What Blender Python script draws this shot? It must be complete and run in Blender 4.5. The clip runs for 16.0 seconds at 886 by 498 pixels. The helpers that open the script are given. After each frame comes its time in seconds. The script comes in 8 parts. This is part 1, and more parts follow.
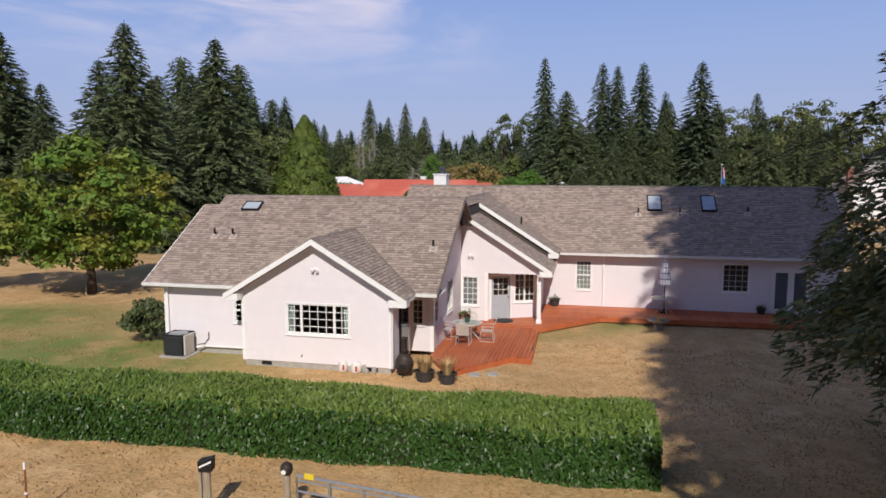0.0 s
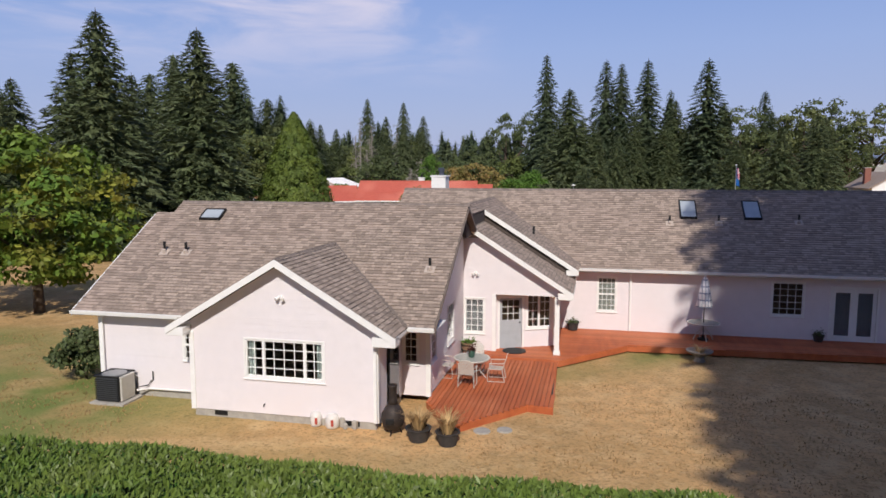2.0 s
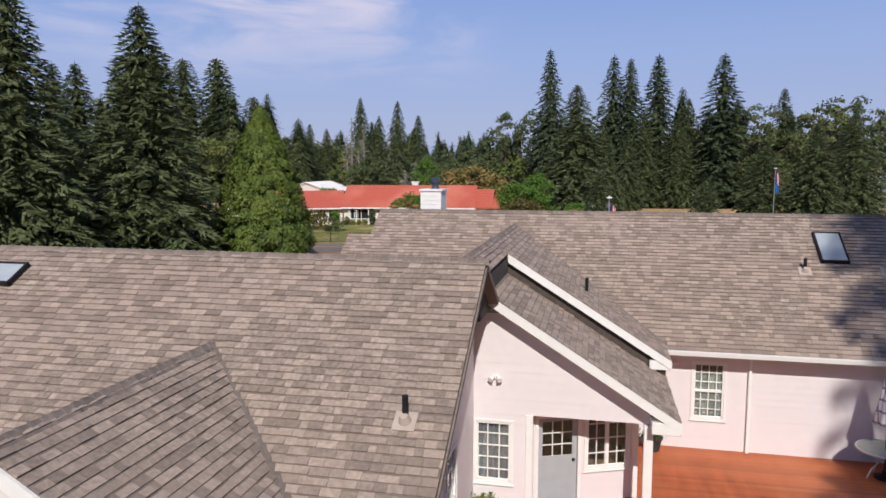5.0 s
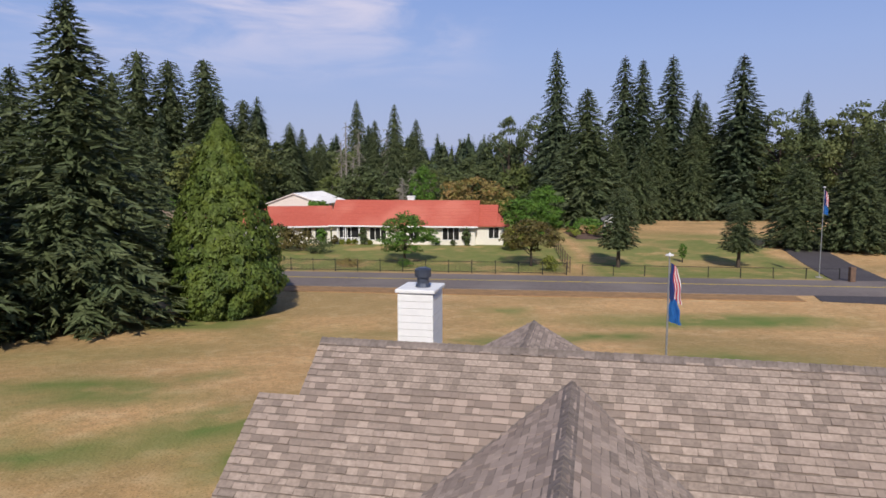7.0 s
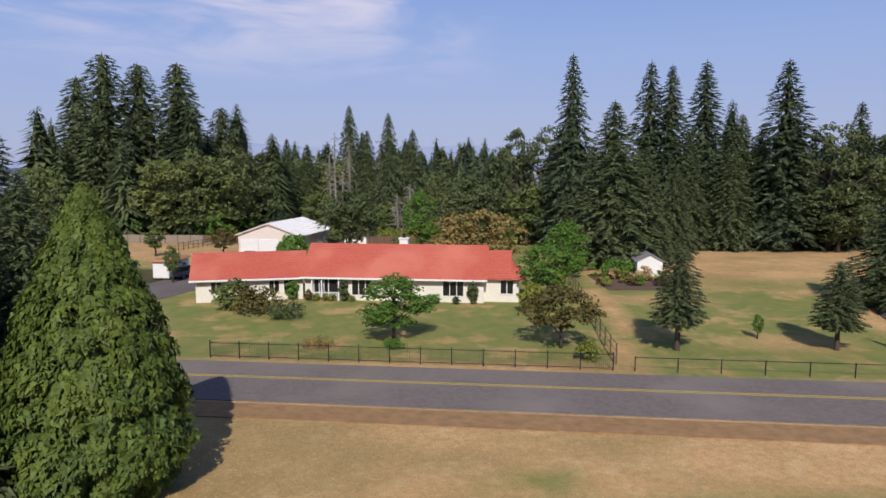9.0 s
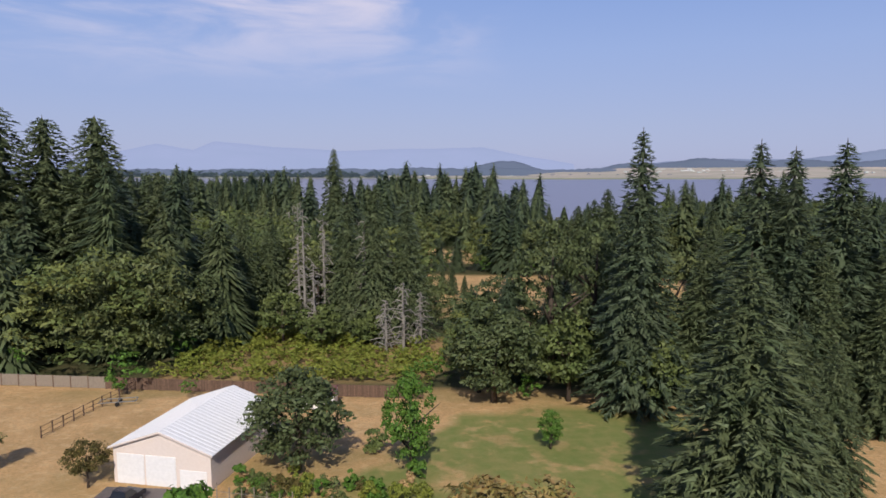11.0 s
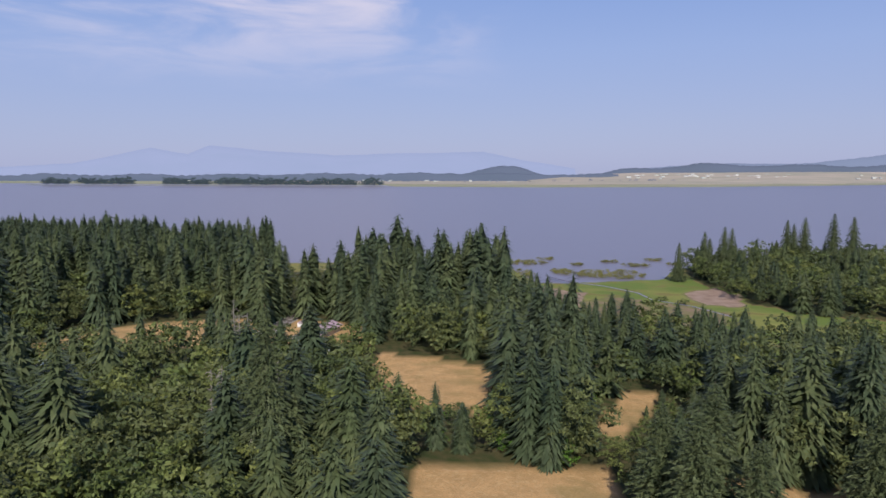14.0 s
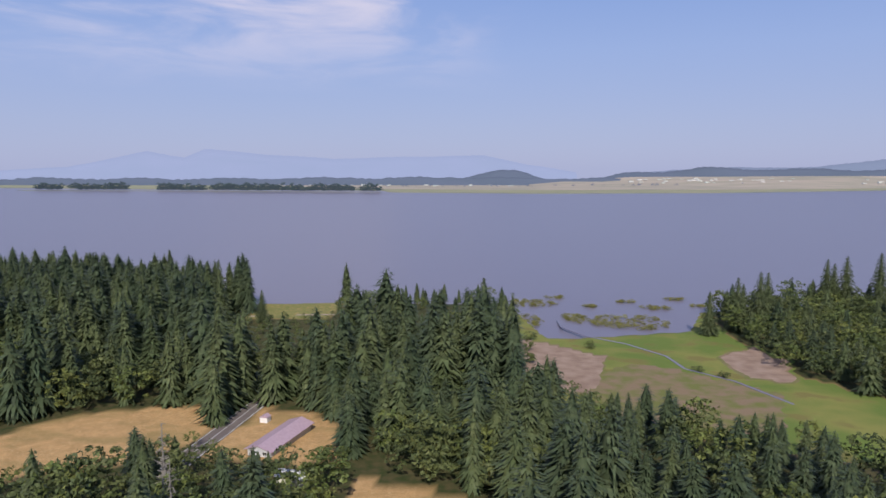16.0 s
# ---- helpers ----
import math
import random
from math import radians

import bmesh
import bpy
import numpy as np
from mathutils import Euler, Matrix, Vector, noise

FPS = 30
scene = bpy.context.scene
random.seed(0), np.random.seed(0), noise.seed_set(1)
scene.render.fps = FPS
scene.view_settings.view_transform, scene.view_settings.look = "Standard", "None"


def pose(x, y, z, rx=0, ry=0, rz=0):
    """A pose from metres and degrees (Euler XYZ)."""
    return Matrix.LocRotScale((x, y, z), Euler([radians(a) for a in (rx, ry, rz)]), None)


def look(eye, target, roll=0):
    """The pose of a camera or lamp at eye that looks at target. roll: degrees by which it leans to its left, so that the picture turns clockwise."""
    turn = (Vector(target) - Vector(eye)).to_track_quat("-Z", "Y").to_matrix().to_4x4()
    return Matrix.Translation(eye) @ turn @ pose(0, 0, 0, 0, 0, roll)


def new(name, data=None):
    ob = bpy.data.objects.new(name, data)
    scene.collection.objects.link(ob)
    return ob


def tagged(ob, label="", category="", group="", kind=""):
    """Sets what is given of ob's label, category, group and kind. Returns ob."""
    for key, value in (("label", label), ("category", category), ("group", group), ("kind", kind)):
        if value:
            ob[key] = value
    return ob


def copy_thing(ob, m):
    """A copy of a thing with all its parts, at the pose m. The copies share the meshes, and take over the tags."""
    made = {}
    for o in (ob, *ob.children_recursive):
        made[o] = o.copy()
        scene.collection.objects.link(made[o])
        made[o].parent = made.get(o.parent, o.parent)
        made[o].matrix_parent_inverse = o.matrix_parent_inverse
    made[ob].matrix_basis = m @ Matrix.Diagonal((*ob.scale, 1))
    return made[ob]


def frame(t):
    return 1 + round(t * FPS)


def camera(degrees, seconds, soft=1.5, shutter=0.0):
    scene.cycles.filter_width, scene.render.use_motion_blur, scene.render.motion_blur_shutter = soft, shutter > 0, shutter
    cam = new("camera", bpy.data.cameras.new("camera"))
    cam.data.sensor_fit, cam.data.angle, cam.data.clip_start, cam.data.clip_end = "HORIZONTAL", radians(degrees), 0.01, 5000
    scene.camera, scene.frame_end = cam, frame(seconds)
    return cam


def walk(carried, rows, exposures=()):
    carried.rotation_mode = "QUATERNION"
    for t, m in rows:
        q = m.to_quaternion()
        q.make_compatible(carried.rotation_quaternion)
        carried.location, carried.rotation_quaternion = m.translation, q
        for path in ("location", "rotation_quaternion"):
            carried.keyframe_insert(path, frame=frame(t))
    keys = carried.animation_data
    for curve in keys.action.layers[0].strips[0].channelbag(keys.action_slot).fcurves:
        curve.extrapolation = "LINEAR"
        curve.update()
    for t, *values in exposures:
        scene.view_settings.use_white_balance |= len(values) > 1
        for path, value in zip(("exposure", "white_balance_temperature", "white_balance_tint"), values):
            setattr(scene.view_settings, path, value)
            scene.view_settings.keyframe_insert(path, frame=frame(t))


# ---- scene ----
cam = camera(65.0, 16.0, soft=1.6)
PATH = [
    (0, (1.092, 2.656, 6.99), (1.012, 4.641, 6.757), 0.0),
    (0.5, (1.058, 3.754, 6.966), (0.978, 5.739, 6.733), 0.0),
    (1, (1.01, 5.03, 6.975), (0.931, 7.015, 6.743), 0.0),
    (1.5, (0.93, 6.369, 6.98), (0.851, 8.354, 6.748), -0.0),
    (2, (0.882, 7.815, 6.989), (0.805, 9.8, 6.758), -0.0),
    (2.5, (0.822, 9.406, 6.974), (0.747, 11.391, 6.743), -0.0),
    (3, (0.764, 11.309, 6.974), (0.69, 13.294, 6.744), -0.0),
    (3.5, (0.701, 13.402, 6.988), (0.628, 15.388, 6.759), 0.0),
    (4, (0.6, 15.686, 7.022), (0.53, 17.672, 6.795), -0.0),
    (4.2, (0.542, 16.649, 7.05), (0.475, 18.634, 6.822), -0.0),
    (6.3, (0.432, 25.887, 8.253), (0.365, 27.872, 8.025), -0.0),
    (6.5, (0.359, 27.277, 8.449), (0.293, 29.263, 8.222), -0.0),
    (7, (0.257, 30.64, 9.095), (0.191, 32.626, 8.869), -0.0),
    (7.5, (0.147, 34.166, 9.895), (0.082, 36.152, 9.668), -0.0),
    (8, (-0.165, 37.594, 10.691), (-0.227, 39.581, 10.464), -0.0),
    (8.2, (-0.237, 39.21, 10.986), (-0.299, 41.196, 10.758), -0.0),
    (10.3, (-1.503, 79.467, 22.821), (-1.572, 81.452, 22.591), -0.0),
    (10.5, (-1.676, 84.298, 24.916), (-1.747, 86.284, 24.687), 0.0),
    (11, (-2.04, 96.874, 30.263), (-2.115, 98.86, 30.033), 0.0),
    (11.5, (-2.651, 110.242, 35.514), (-2.728, 112.227, 35.285), 0.0),
    (12, (-3.077, 122.538, 40.818), (-3.153, 124.523, 40.59), 0.0),
    (12.5, (-3.639, 136.257, 46.209), (-3.715, 138.243, 45.98), -0.0),
    (13, (-4.09, 150.536, 51.677), (-4.165, 152.521, 51.446), -0.0),
    (13.5, (-4.403, 165.743, 56.693), (-4.477, 167.728, 56.463), -0.0),
    (14, (-5.132, 180.711, 61.487), (-5.204, 182.696, 61.257), -0.0),
    (14.5, (-6.538, 195.821, 67.004), (-6.604, 197.807, 66.774), 0.0),
    (15, (-6.327, 212.074, 72.019), (-6.394, 214.06, 71.791), -0.0),
    (15.5, (-5.573, 227.043, 77.806), (-5.643, 229.029, 77.577), 0.0),
    (16, (-5.539, 241.915, 83.377), (-5.611, 243.901, 83.148), 0.0),
]
walk(cam, [(t, look(eye, target, roll)) for t, eye, target, roll in PATH])

# ---- sky, sun, exposure ----
SUN_AZ, SUN_EL = radians(-2.2), radians(38.5)      # light travels towards +y
sun_dir = Vector((math.sin(SUN_AZ) * math.cos(SUN_EL), math.cos(SUN_AZ) * math.cos(SUN_EL), -math.sin(SUN_EL)))
sun = new("sun", bpy.data.lights.new("sun", "SUN"))
sun.data.energy, sun.data.angle, sun.data.color = 4.05, radians(0.6), (1.0, 0.935, 0.85)
sun.rotation_mode = "QUATERNION"
sun.rotation_quaternion = sun_dir.to_track_quat("-Z", "Y")
world = bpy.data.worlds.new("sky")
scene.world = world
world.use_nodes = True
wn, wl = world.node_tree.nodes, world.node_tree.links
wn.clear()


def wnode(kind, **kw):
    n = wn.new(kind)
    for k, v in kw.items():
        n.inputs[k].default_value = v
    return n


sky = wn.new("ShaderNodeTexSky")
sky.sky_type, sky.sun_disc = "NISHITA", False
sky.sun_elevation, sky.sun_rotation = SUN_EL, math.pi + SUN_AZ
sky.air_density, sky.dust_density, sky.ozone_density = 1.0, 0.6, 2.0
geo = wn.new("ShaderNodeTexCoord")
sep = wn.new("ShaderNodeSeparateXYZ")
wl.new(geo.outputs["Generated"], sep.inputs[0])
# hazy summer air: lavender towards the horizon, clear blue above
ramp = wn.new("ShaderNodeValToRGB")
cr = ramp.color_ramp
cr.elements[0].position, cr.elements[0].color = 0.0, (0.46, 0.51, 0.80, 1)
cr.elements[1].position, cr.elements[1].color = 1.0, (0.035, 0.085, 0.28, 1)
for p, c in ((0.06, (0.44, 0.51, 0.82, 1)), (0.16, (0.38, 0.50, 0.88, 1)), (0.27, (0.27, 0.42, 0.86, 1)), (0.45, (0.11, 0.22, 0.55, 1))):
    e = cr.elements.new(p)
    e.color = c
wl.new(sep.outputs["Z"], ramp.inputs["Fac"])
sk = wn.new("ShaderNodeMix")
sk.data_type = "RGBA"
sk.inputs["Factor"].default_value = 0.85
scl = wn.new("ShaderNodeVectorMath")
scl.operation = "SCALE"
scl.inputs["Scale"].default_value = 0.1
wl.new(sky.outputs[0], scl.inputs[0])
wl.new(scl.outputs[0], sk.inputs["A"])
wl.new(ramp.outputs[0], sk.inputs["B"])
# thin high cloud drawn out along one direction
mp = wn.new("ShaderNodeMapping")
mp.inputs["Scale"].default_value = (2.2, 1.0, 9.0)
mp.inputs["Location"].default_value = (1.25, 0.0, -0.12)
wl.new(geo.outputs["Generated"], mp.inputs[0])
cn = wnode("ShaderNodeTexNoise", Scale=2.6, Detail=7.0, Roughness=0.55, Distortion=0.4)
wl.new(mp.outputs[0], cn.inputs["Vector"])
cm = wn.new("ShaderNodeMapRange")
cm.interpolation_type = "SMOOTHSTEP"
for k, v in (("From Min", 0.40), ("From Max", 0.74), ("To Min", 0.0), ("To Max", 0.80)):
    cm.inputs[k].default_value = v
wl.new(cn.outputs["Fac"], cm.inputs["Value"])
hi = wn.new("ShaderNodeMapRange")
for k, v in (("From Min", 0.10), ("From Max", 0.22), ("To Min", 0.0), ("To Max", 1.0)):
    hi.inputs[k].default_value = v
wl.new(sep.outputs["Z"], hi.inputs["Value"])
mul = wn.new("ShaderNodeMath")
mul.operation = "MULTIPLY"
side = wn.new("ShaderNodeMapRange")
side.interpolation_type = "SMOOTHSTEP"
for k, v in (("From Min", 0.10), ("From Max", -0.12), ("To Min", 0.0), ("To Max", 1.0)):
    side.inputs[k].default_value = v
wl.new(sep.outputs["X"], side.inputs["Value"])
m0 = wn.new("ShaderNodeMath")
m0.operation = "MULTIPLY"
wl.new(cm.outputs[0], m0.inputs[0])
wl.new(side.outputs[0], m0.inputs[1])
wl.new(m0.outputs[0], mul.inputs[0])
wl.new(hi.outputs[0], mul.inputs[1])
cl = wn.new("ShaderNodeMix")
cl.data_type = "RGBA"
cl.inputs["B"].default_value = (0.86, 0.80, 0.95, 1)
wl.new(mul.outputs[0], cl.inputs["Factor"])
wl.new(sk.outputs["Result"], cl.inputs["A"])
bg = wn.new("ShaderNodeBackground")
bg.inputs["Strength"].default_value = 0.87
wl.new(cl.outputs["Result"], bg.inputs[0])
wo = wn.new("ShaderNodeOutputWorld")
wl.new(bg.outputs[0], wo.inputs[0])

# ---- materials ----
MATS = {}


def mat(name, c1, c2=None, rough=0.8, scale=6.0, detail=6.0, metal=0.0, bump=0.0, bscale=40.0, vary=0.0, sheet=False,
        spec=0.3, stretch=None, big=0.0, c3=None, glow=None, trans=0.0):
    """Two colours mixed by noise, with a second larger scale, a random shift per piece and a fine bump."""
    if name in MATS:
        return MATS[name]
    m = bpy.data.materials.new(name)
    MATS[name] = m
    m.use_nodes = True
    nt = m.node_tree
    n, l = nt.nodes, nt.links
    b = n["Principled BSDF"]
    b.inputs["Roughness"].default_value = rough
    b.inputs["Metallic"].default_value = metal
    b.inputs["Specular IOR Level"].default_value = spec
    c2 = c2 or c1
    tc = n.new("ShaderNodeTexCoord")
    src = tc.outputs["Object"]
    if stretch:
        mp_ = n.new("ShaderNodeMapping")
        mp_.inputs["Scale"].default_value = stretch
        l.new(src, mp_.inputs[0])
        src = mp_.outputs[0]
    ns = n.new("ShaderNodeTexNoise")
    ns.inputs["Scale"].default_value, ns.inputs["Detail"].default_value = scale, detail
    l.new(src, ns.inputs["Vector"])
    st = n.new("ShaderNodeMapRange")
    st.inputs["From Min"].default_value, st.inputs["From Max"].default_value = 0.32, 0.68
    l.new(ns.outputs["Fac"], st.inputs["Value"])
    mx = n.new("ShaderNodeMix")
    mx.data_type = "RGBA"
    mx.inputs["A"].default_value, mx.inputs["B"].default_value = (*c1, 1), (*c2, 1)
    l.new(st.outputs[0], mx.inputs["Factor"])
    out = mx.outputs["Result"]
    if big:
        n2 = n.new("ShaderNodeTexNoise")
        n2.inputs["Scale"].default_value, n2.inputs["Detail"].default_value = big, 4.0
        l.new(tc.outputs["Object"], n2.inputs["Vector"])
        s2 = n.new("ShaderNodeMapRange")
        s2.inputs["From Min"].default_value, s2.inputs["From Max"].default_value = 0.45, 0.68
        l.new(n2.outputs["Fac"], s2.inputs["Value"])
        m2 = n.new("ShaderNodeMix")
        m2.data_type = "RGBA"
        m2.inputs["B"].default_value = (*(c3 or c2), 1)
        l.new(out, m2.inputs["A"])
        l.new(s2.outputs[0], m2.inputs["Factor"])
        out = m2.outputs["Result"]
    if vary:
        if sheet:
            rnd = n.new("ShaderNodeNewGeometry").outputs["Random Per Island"]
        else:
            rnd = n.new("ShaderNodeObjectInfo").outputs["Random"]
        vr = n.new("ShaderNodeMapRange")
        vr.inputs["To Min"].default_value, vr.inputs["To Max"].default_value = 1 - vary, 1 + vary
        l.new(rnd, vr.inputs["Value"])
        hs = n.new("ShaderNodeHueSaturation")
        l.new(vr.outputs[0], hs.inputs["Value"])
        l.new(out, hs.inputs["Color"])
        out = hs.outputs["Color"]
    l.new(out, b.inputs["Base Color"])
    if bump:
        nb = n.new("ShaderNodeTexNoise")
        nb.inputs["Scale"].default_value, nb.inputs["Detail"].default_value = bscale, 5.0
        l.new(src, nb.inputs["Vector"])
        bp = n.new("ShaderNodeBump")
        bp.inputs["Strength"].default_value, bp.inputs["Distance"].default_value = bump, 0.02
        l.new(nb.outputs["Fac"], bp.inputs["Height"])
        l.new(bp.outputs[0], b.inputs["Normal"])
    if trans:
        # thin leaves let some light through
        tr = n.new("ShaderNodeBsdfTranslucent")
        l.new(out, tr.inputs["Color"])
        ms = n.new("ShaderNodeMixShader")
        ms.inputs[0].default_value = trans
        l.new(b.outputs[0], ms.inputs[1])
        l.new(tr.outputs[0], ms.inputs[2])
        l.new(ms.outputs[0], n["Material Output"].inputs["Surface"])
    return m


M_SIDING = mat("painted_siding", (0.77, 0.72, 0.745), (0.73, 0.685, 0.71), 0.55, 3, big=0.5, c3=(0.75, 0.695, 0.715), bump=0.15, bscale=60)
M_TRIM = mat("white_trim_paint", (0.84, 0.83, 0.82), (0.79, 0.78, 0.77), 0.45, 5)
M_SHINGLE = mat("roof_shingle", (0.40, 0.318, 0.262), (0.255, 0.20, 0.165), 0.95, 14, vary=0.27, bump=0.3, bscale=90, big=0.25, c3=(0.345, 0.266, 0.22))
M_SHINGLES = mat("roof_shingles", (0.40, 0.318, 0.262), (0.255, 0.20, 0.165), 0.95, 14, vary=0.27, sheet=True, bump=0.3, bscale=90, big=0.25, c3=(0.345, 0.266, 0.22))
M_RIDGE = mat("ridge_shingle", (0.25, 0.205, 0.18), (0.18, 0.145, 0.125), 0.95, 14, vary=0.2, bump=0.5, bscale=90)
M_UNDER = mat("dark_boards_and_shade", (0.10, 0.08, 0.07), (0.07, 0.055, 0.05), 0.95, 10)
M_ROOFBASE = mat("roof_base", (0.22, 0.178, 0.15), (0.17, 0.137, 0.115), 0.95, 10)
M_DECK = mat("stained_deck_board", (0.50, 0.135, 0.05), (0.38, 0.095, 0.036), 0.6, 4, vary=0.12, stretch=(1, 0.15, 1), bump=0.2, big=0.4, c3=(0.52, 0.17, 0.075))
M_CONC = mat("concrete", (0.42, 0.39, 0.35), (0.33, 0.31, 0.28), 0.9, 8, bump=0.3)
M_GLASS = mat("window_glass", (0.012, 0.013, 0.014), (0.02, 0.02, 0.022), 0.06, 1, spec=0.5)
M_PANEGREY = mat("grey_pane_reflection", (0.11, 0.115, 0.12), (0.085, 0.09, 0.095), 0.9, 8)
M_CURTAIN = mat("pale_curtain", (0.19, 0.22, 0.215), (0.145, 0.168, 0.162), 0.9, 8)
M_BLACK = mat("black_metal", (0.02, 0.02, 0.022), (0.03, 0.03, 0.03), 0.5, 8, metal=0.4)
M_DARKIRON = mat("cast_iron", (0.035, 0.028, 0.025), (0.06, 0.045, 0.04), 0.6, 8, metal=0.3)
M_GALV = mat("galvanised_metal", (0.45, 0.46, 0.47), (0.36, 0.37, 0.38), 0.45, 10, metal=0.7)
M_WOOD = mat("weathered_wood", (0.30, 0.25, 0.20), (0.22, 0.18, 0.14), 0.9, 5, stretch=(4, 4, 0.6), bump=0.4)
M_BROWNWOOD = mat("brown_fence_wood", (0.16, 0.10, 0.07), (0.11, 0.07, 0.05), 0.9, 4, vary=0.2, bump=0.3)
M_BARK = mat("bark", (0.10, 0.075, 0.055), (0.06, 0.045, 0.035), 0.95, 5, stretch=(3, 3, 0.5), bump=0.6)
M_SNAG = mat("bleached_dead_wood", (0.30, 0.275, 0.24), (0.20, 0.18, 0.155), 0.9, 5, bump=0.3)
M_REDTILE = mat("red_roof_tile", (0.52, 0.125, 0.085), (0.44, 0.10, 0.07), 0.75, 4, big=0.2, c3=(0.56, 0.17, 0.12), bump=0.3)
M_CREAM = mat("cream_paint", (0.78, 0.74, 0.66), (0.72, 0.68, 0.60), 0.6, 4)
M_WHITE = mat("white_metal", (0.82, 0.80, 0.79), (0.76, 0.74, 0.73), 0.4, 3)
M_SHOP = mat("pale_pink_metal", (0.74, 0.64, 0.58), (0.70, 0.60, 0.54), 0.5, 3)
M_ASPH = mat("asphalt", (0.20, 0.165, 0.15), (0.15, 0.125, 0.115), 0.9, 3, bump=0.3, bscale=120, big=0.15, c3=(0.225, 0.19, 0.17))
M_WORNDRIVE = mat("worn_drive_asphalt", (0.15, 0.125, 0.118), (0.115, 0.097, 0.093), 0.9, 3, bump=0.3, bscale=120, big=0.15, c3=(0.175, 0.148, 0.138))
M_DRIVE = mat("dark_drive_asphalt", (0.085, 0.074, 0.078), (0.062, 0.055, 0.058), 0.9, 3, bump=0.3, bscale=120, big=0.15, c3=(0.10, 0.088, 0.09))
M_PAINTY = mat("yellow_road_paint", (0.55, 0.40, 0.06), (0.45, 0.33, 0.06), 0.8, 6)
M_PAINTW = mat("white_road_paint", (0.75, 0.74, 0.72), (0.65, 0.64, 0.62), 0.8, 6)


def leaf(name, c1, c2, vary=0.34, trans=0.18, rough=0.6, big=0.05, c3=None):
    return mat(name, c1, c2, rough, 0.6, vary=vary, sheet=True, spec=0.25, trans=trans, big=big, c3=c3 or c1)


L_FIR = leaf("fir_needles", (0.074, 0.1, 0.044), (0.122, 0.142, 0.064), vary=0.3, trans=0.06)
L_SPRUCE = leaf("spruce_needles", (0.094, 0.117, 0.048), (0.161, 0.172, 0.071), vary=0.32, trans=0.08)
L_FIRD = leaf("dark_fir_needles", (0.054, 0.079, 0.041), (0.088, 0.11, 0.056), vary=0.3, trans=0.06)
L_CEDAR = leaf("arborvitae_foliage", (0.125, 0.165, 0.03), (0.065, 0.105, 0.022))
L_MAPLE = leaf("maple_leaves", (0.10, 0.185, 0.026), (0.155, 0.20, 0.032), big=0.3, c3=(0.25, 0.225, 0.034))
L_DEC = leaf("broadleaf_foliage", (0.082, 0.115, 0.034), (0.12, 0.148, 0.044), trans=0.1, big=0.06, c3=(0.173, 0.189, 0.054))
L_DECD = leaf("dark_broadleaf_foliage", (0.066, 0.09, 0.034), (0.098, 0.116, 0.044), trans=0.1)
L_OLIVE = leaf("olive_foliage", (0.096, 0.118, 0.042), (0.135, 0.15, 0.054), trans=0.1)
L_GREEN = leaf("fresh_green_leaves", (0.08, 0.17, 0.025), (0.11, 0.19, 0.03))
# older laurel leaves, darkened further for the shade the hedge casts on itself
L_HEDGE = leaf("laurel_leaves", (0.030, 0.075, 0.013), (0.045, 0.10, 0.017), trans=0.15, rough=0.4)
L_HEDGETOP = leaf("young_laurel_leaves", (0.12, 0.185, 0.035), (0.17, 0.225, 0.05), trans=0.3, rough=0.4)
L_BRONZE = leaf("bronze_leaves", (0.34, 0.20, 0.075), (0.17, 0.19, 0.05))
L_PLUM = leaf("purple_brown_leaves", (0.13, 0.10, 0.03), (0.09, 0.085, 0.025))
L_STRAW = leaf("straw_grass", (0.52, 0.36, 0.18), (0.42, 0.27, 0.12))
L_SCRUB = leaf("yellow_green_scrub", (0.220, 0.231, 0.039), (0.154, 0.198, 0.033))
L_REED = leaf("marsh_reeds", (0.27, 0.26, 0.075), (0.20, 0.19, 0.06))

# ---- mesh helpers ----


def mesh_of(name, verts, faces, smooth=False):
    me = bpy.data.meshes.new(name)
    me.from_pydata([tuple(v) for v in verts], [], [tuple(f) for f in faces])
    if smooth:
        me.shade_smooth()
    return me


def big_mesh(name, verts, faces):
    """From numpy arrays: verts (n, 3), faces (m, k) with one k."""
    me = bpy.data.meshes.new(name)
    verts, faces = np.asarray(verts, np.float32), np.asarray(faces, np.int32)
    k = faces.shape[1]
    me.vertices.add(len(verts))
    me.vertices.foreach_set("co", verts.ravel())
    me.loops.add(faces.size)
    me.loops.foreach_set("vertex_index", faces.ravel())
    me.polygons.add(len(faces))
    me.polygons.foreach_set("loop_start", np.arange(0, faces.size, k, dtype=np.int32))
    me.update(calc_edges=True)
    return me


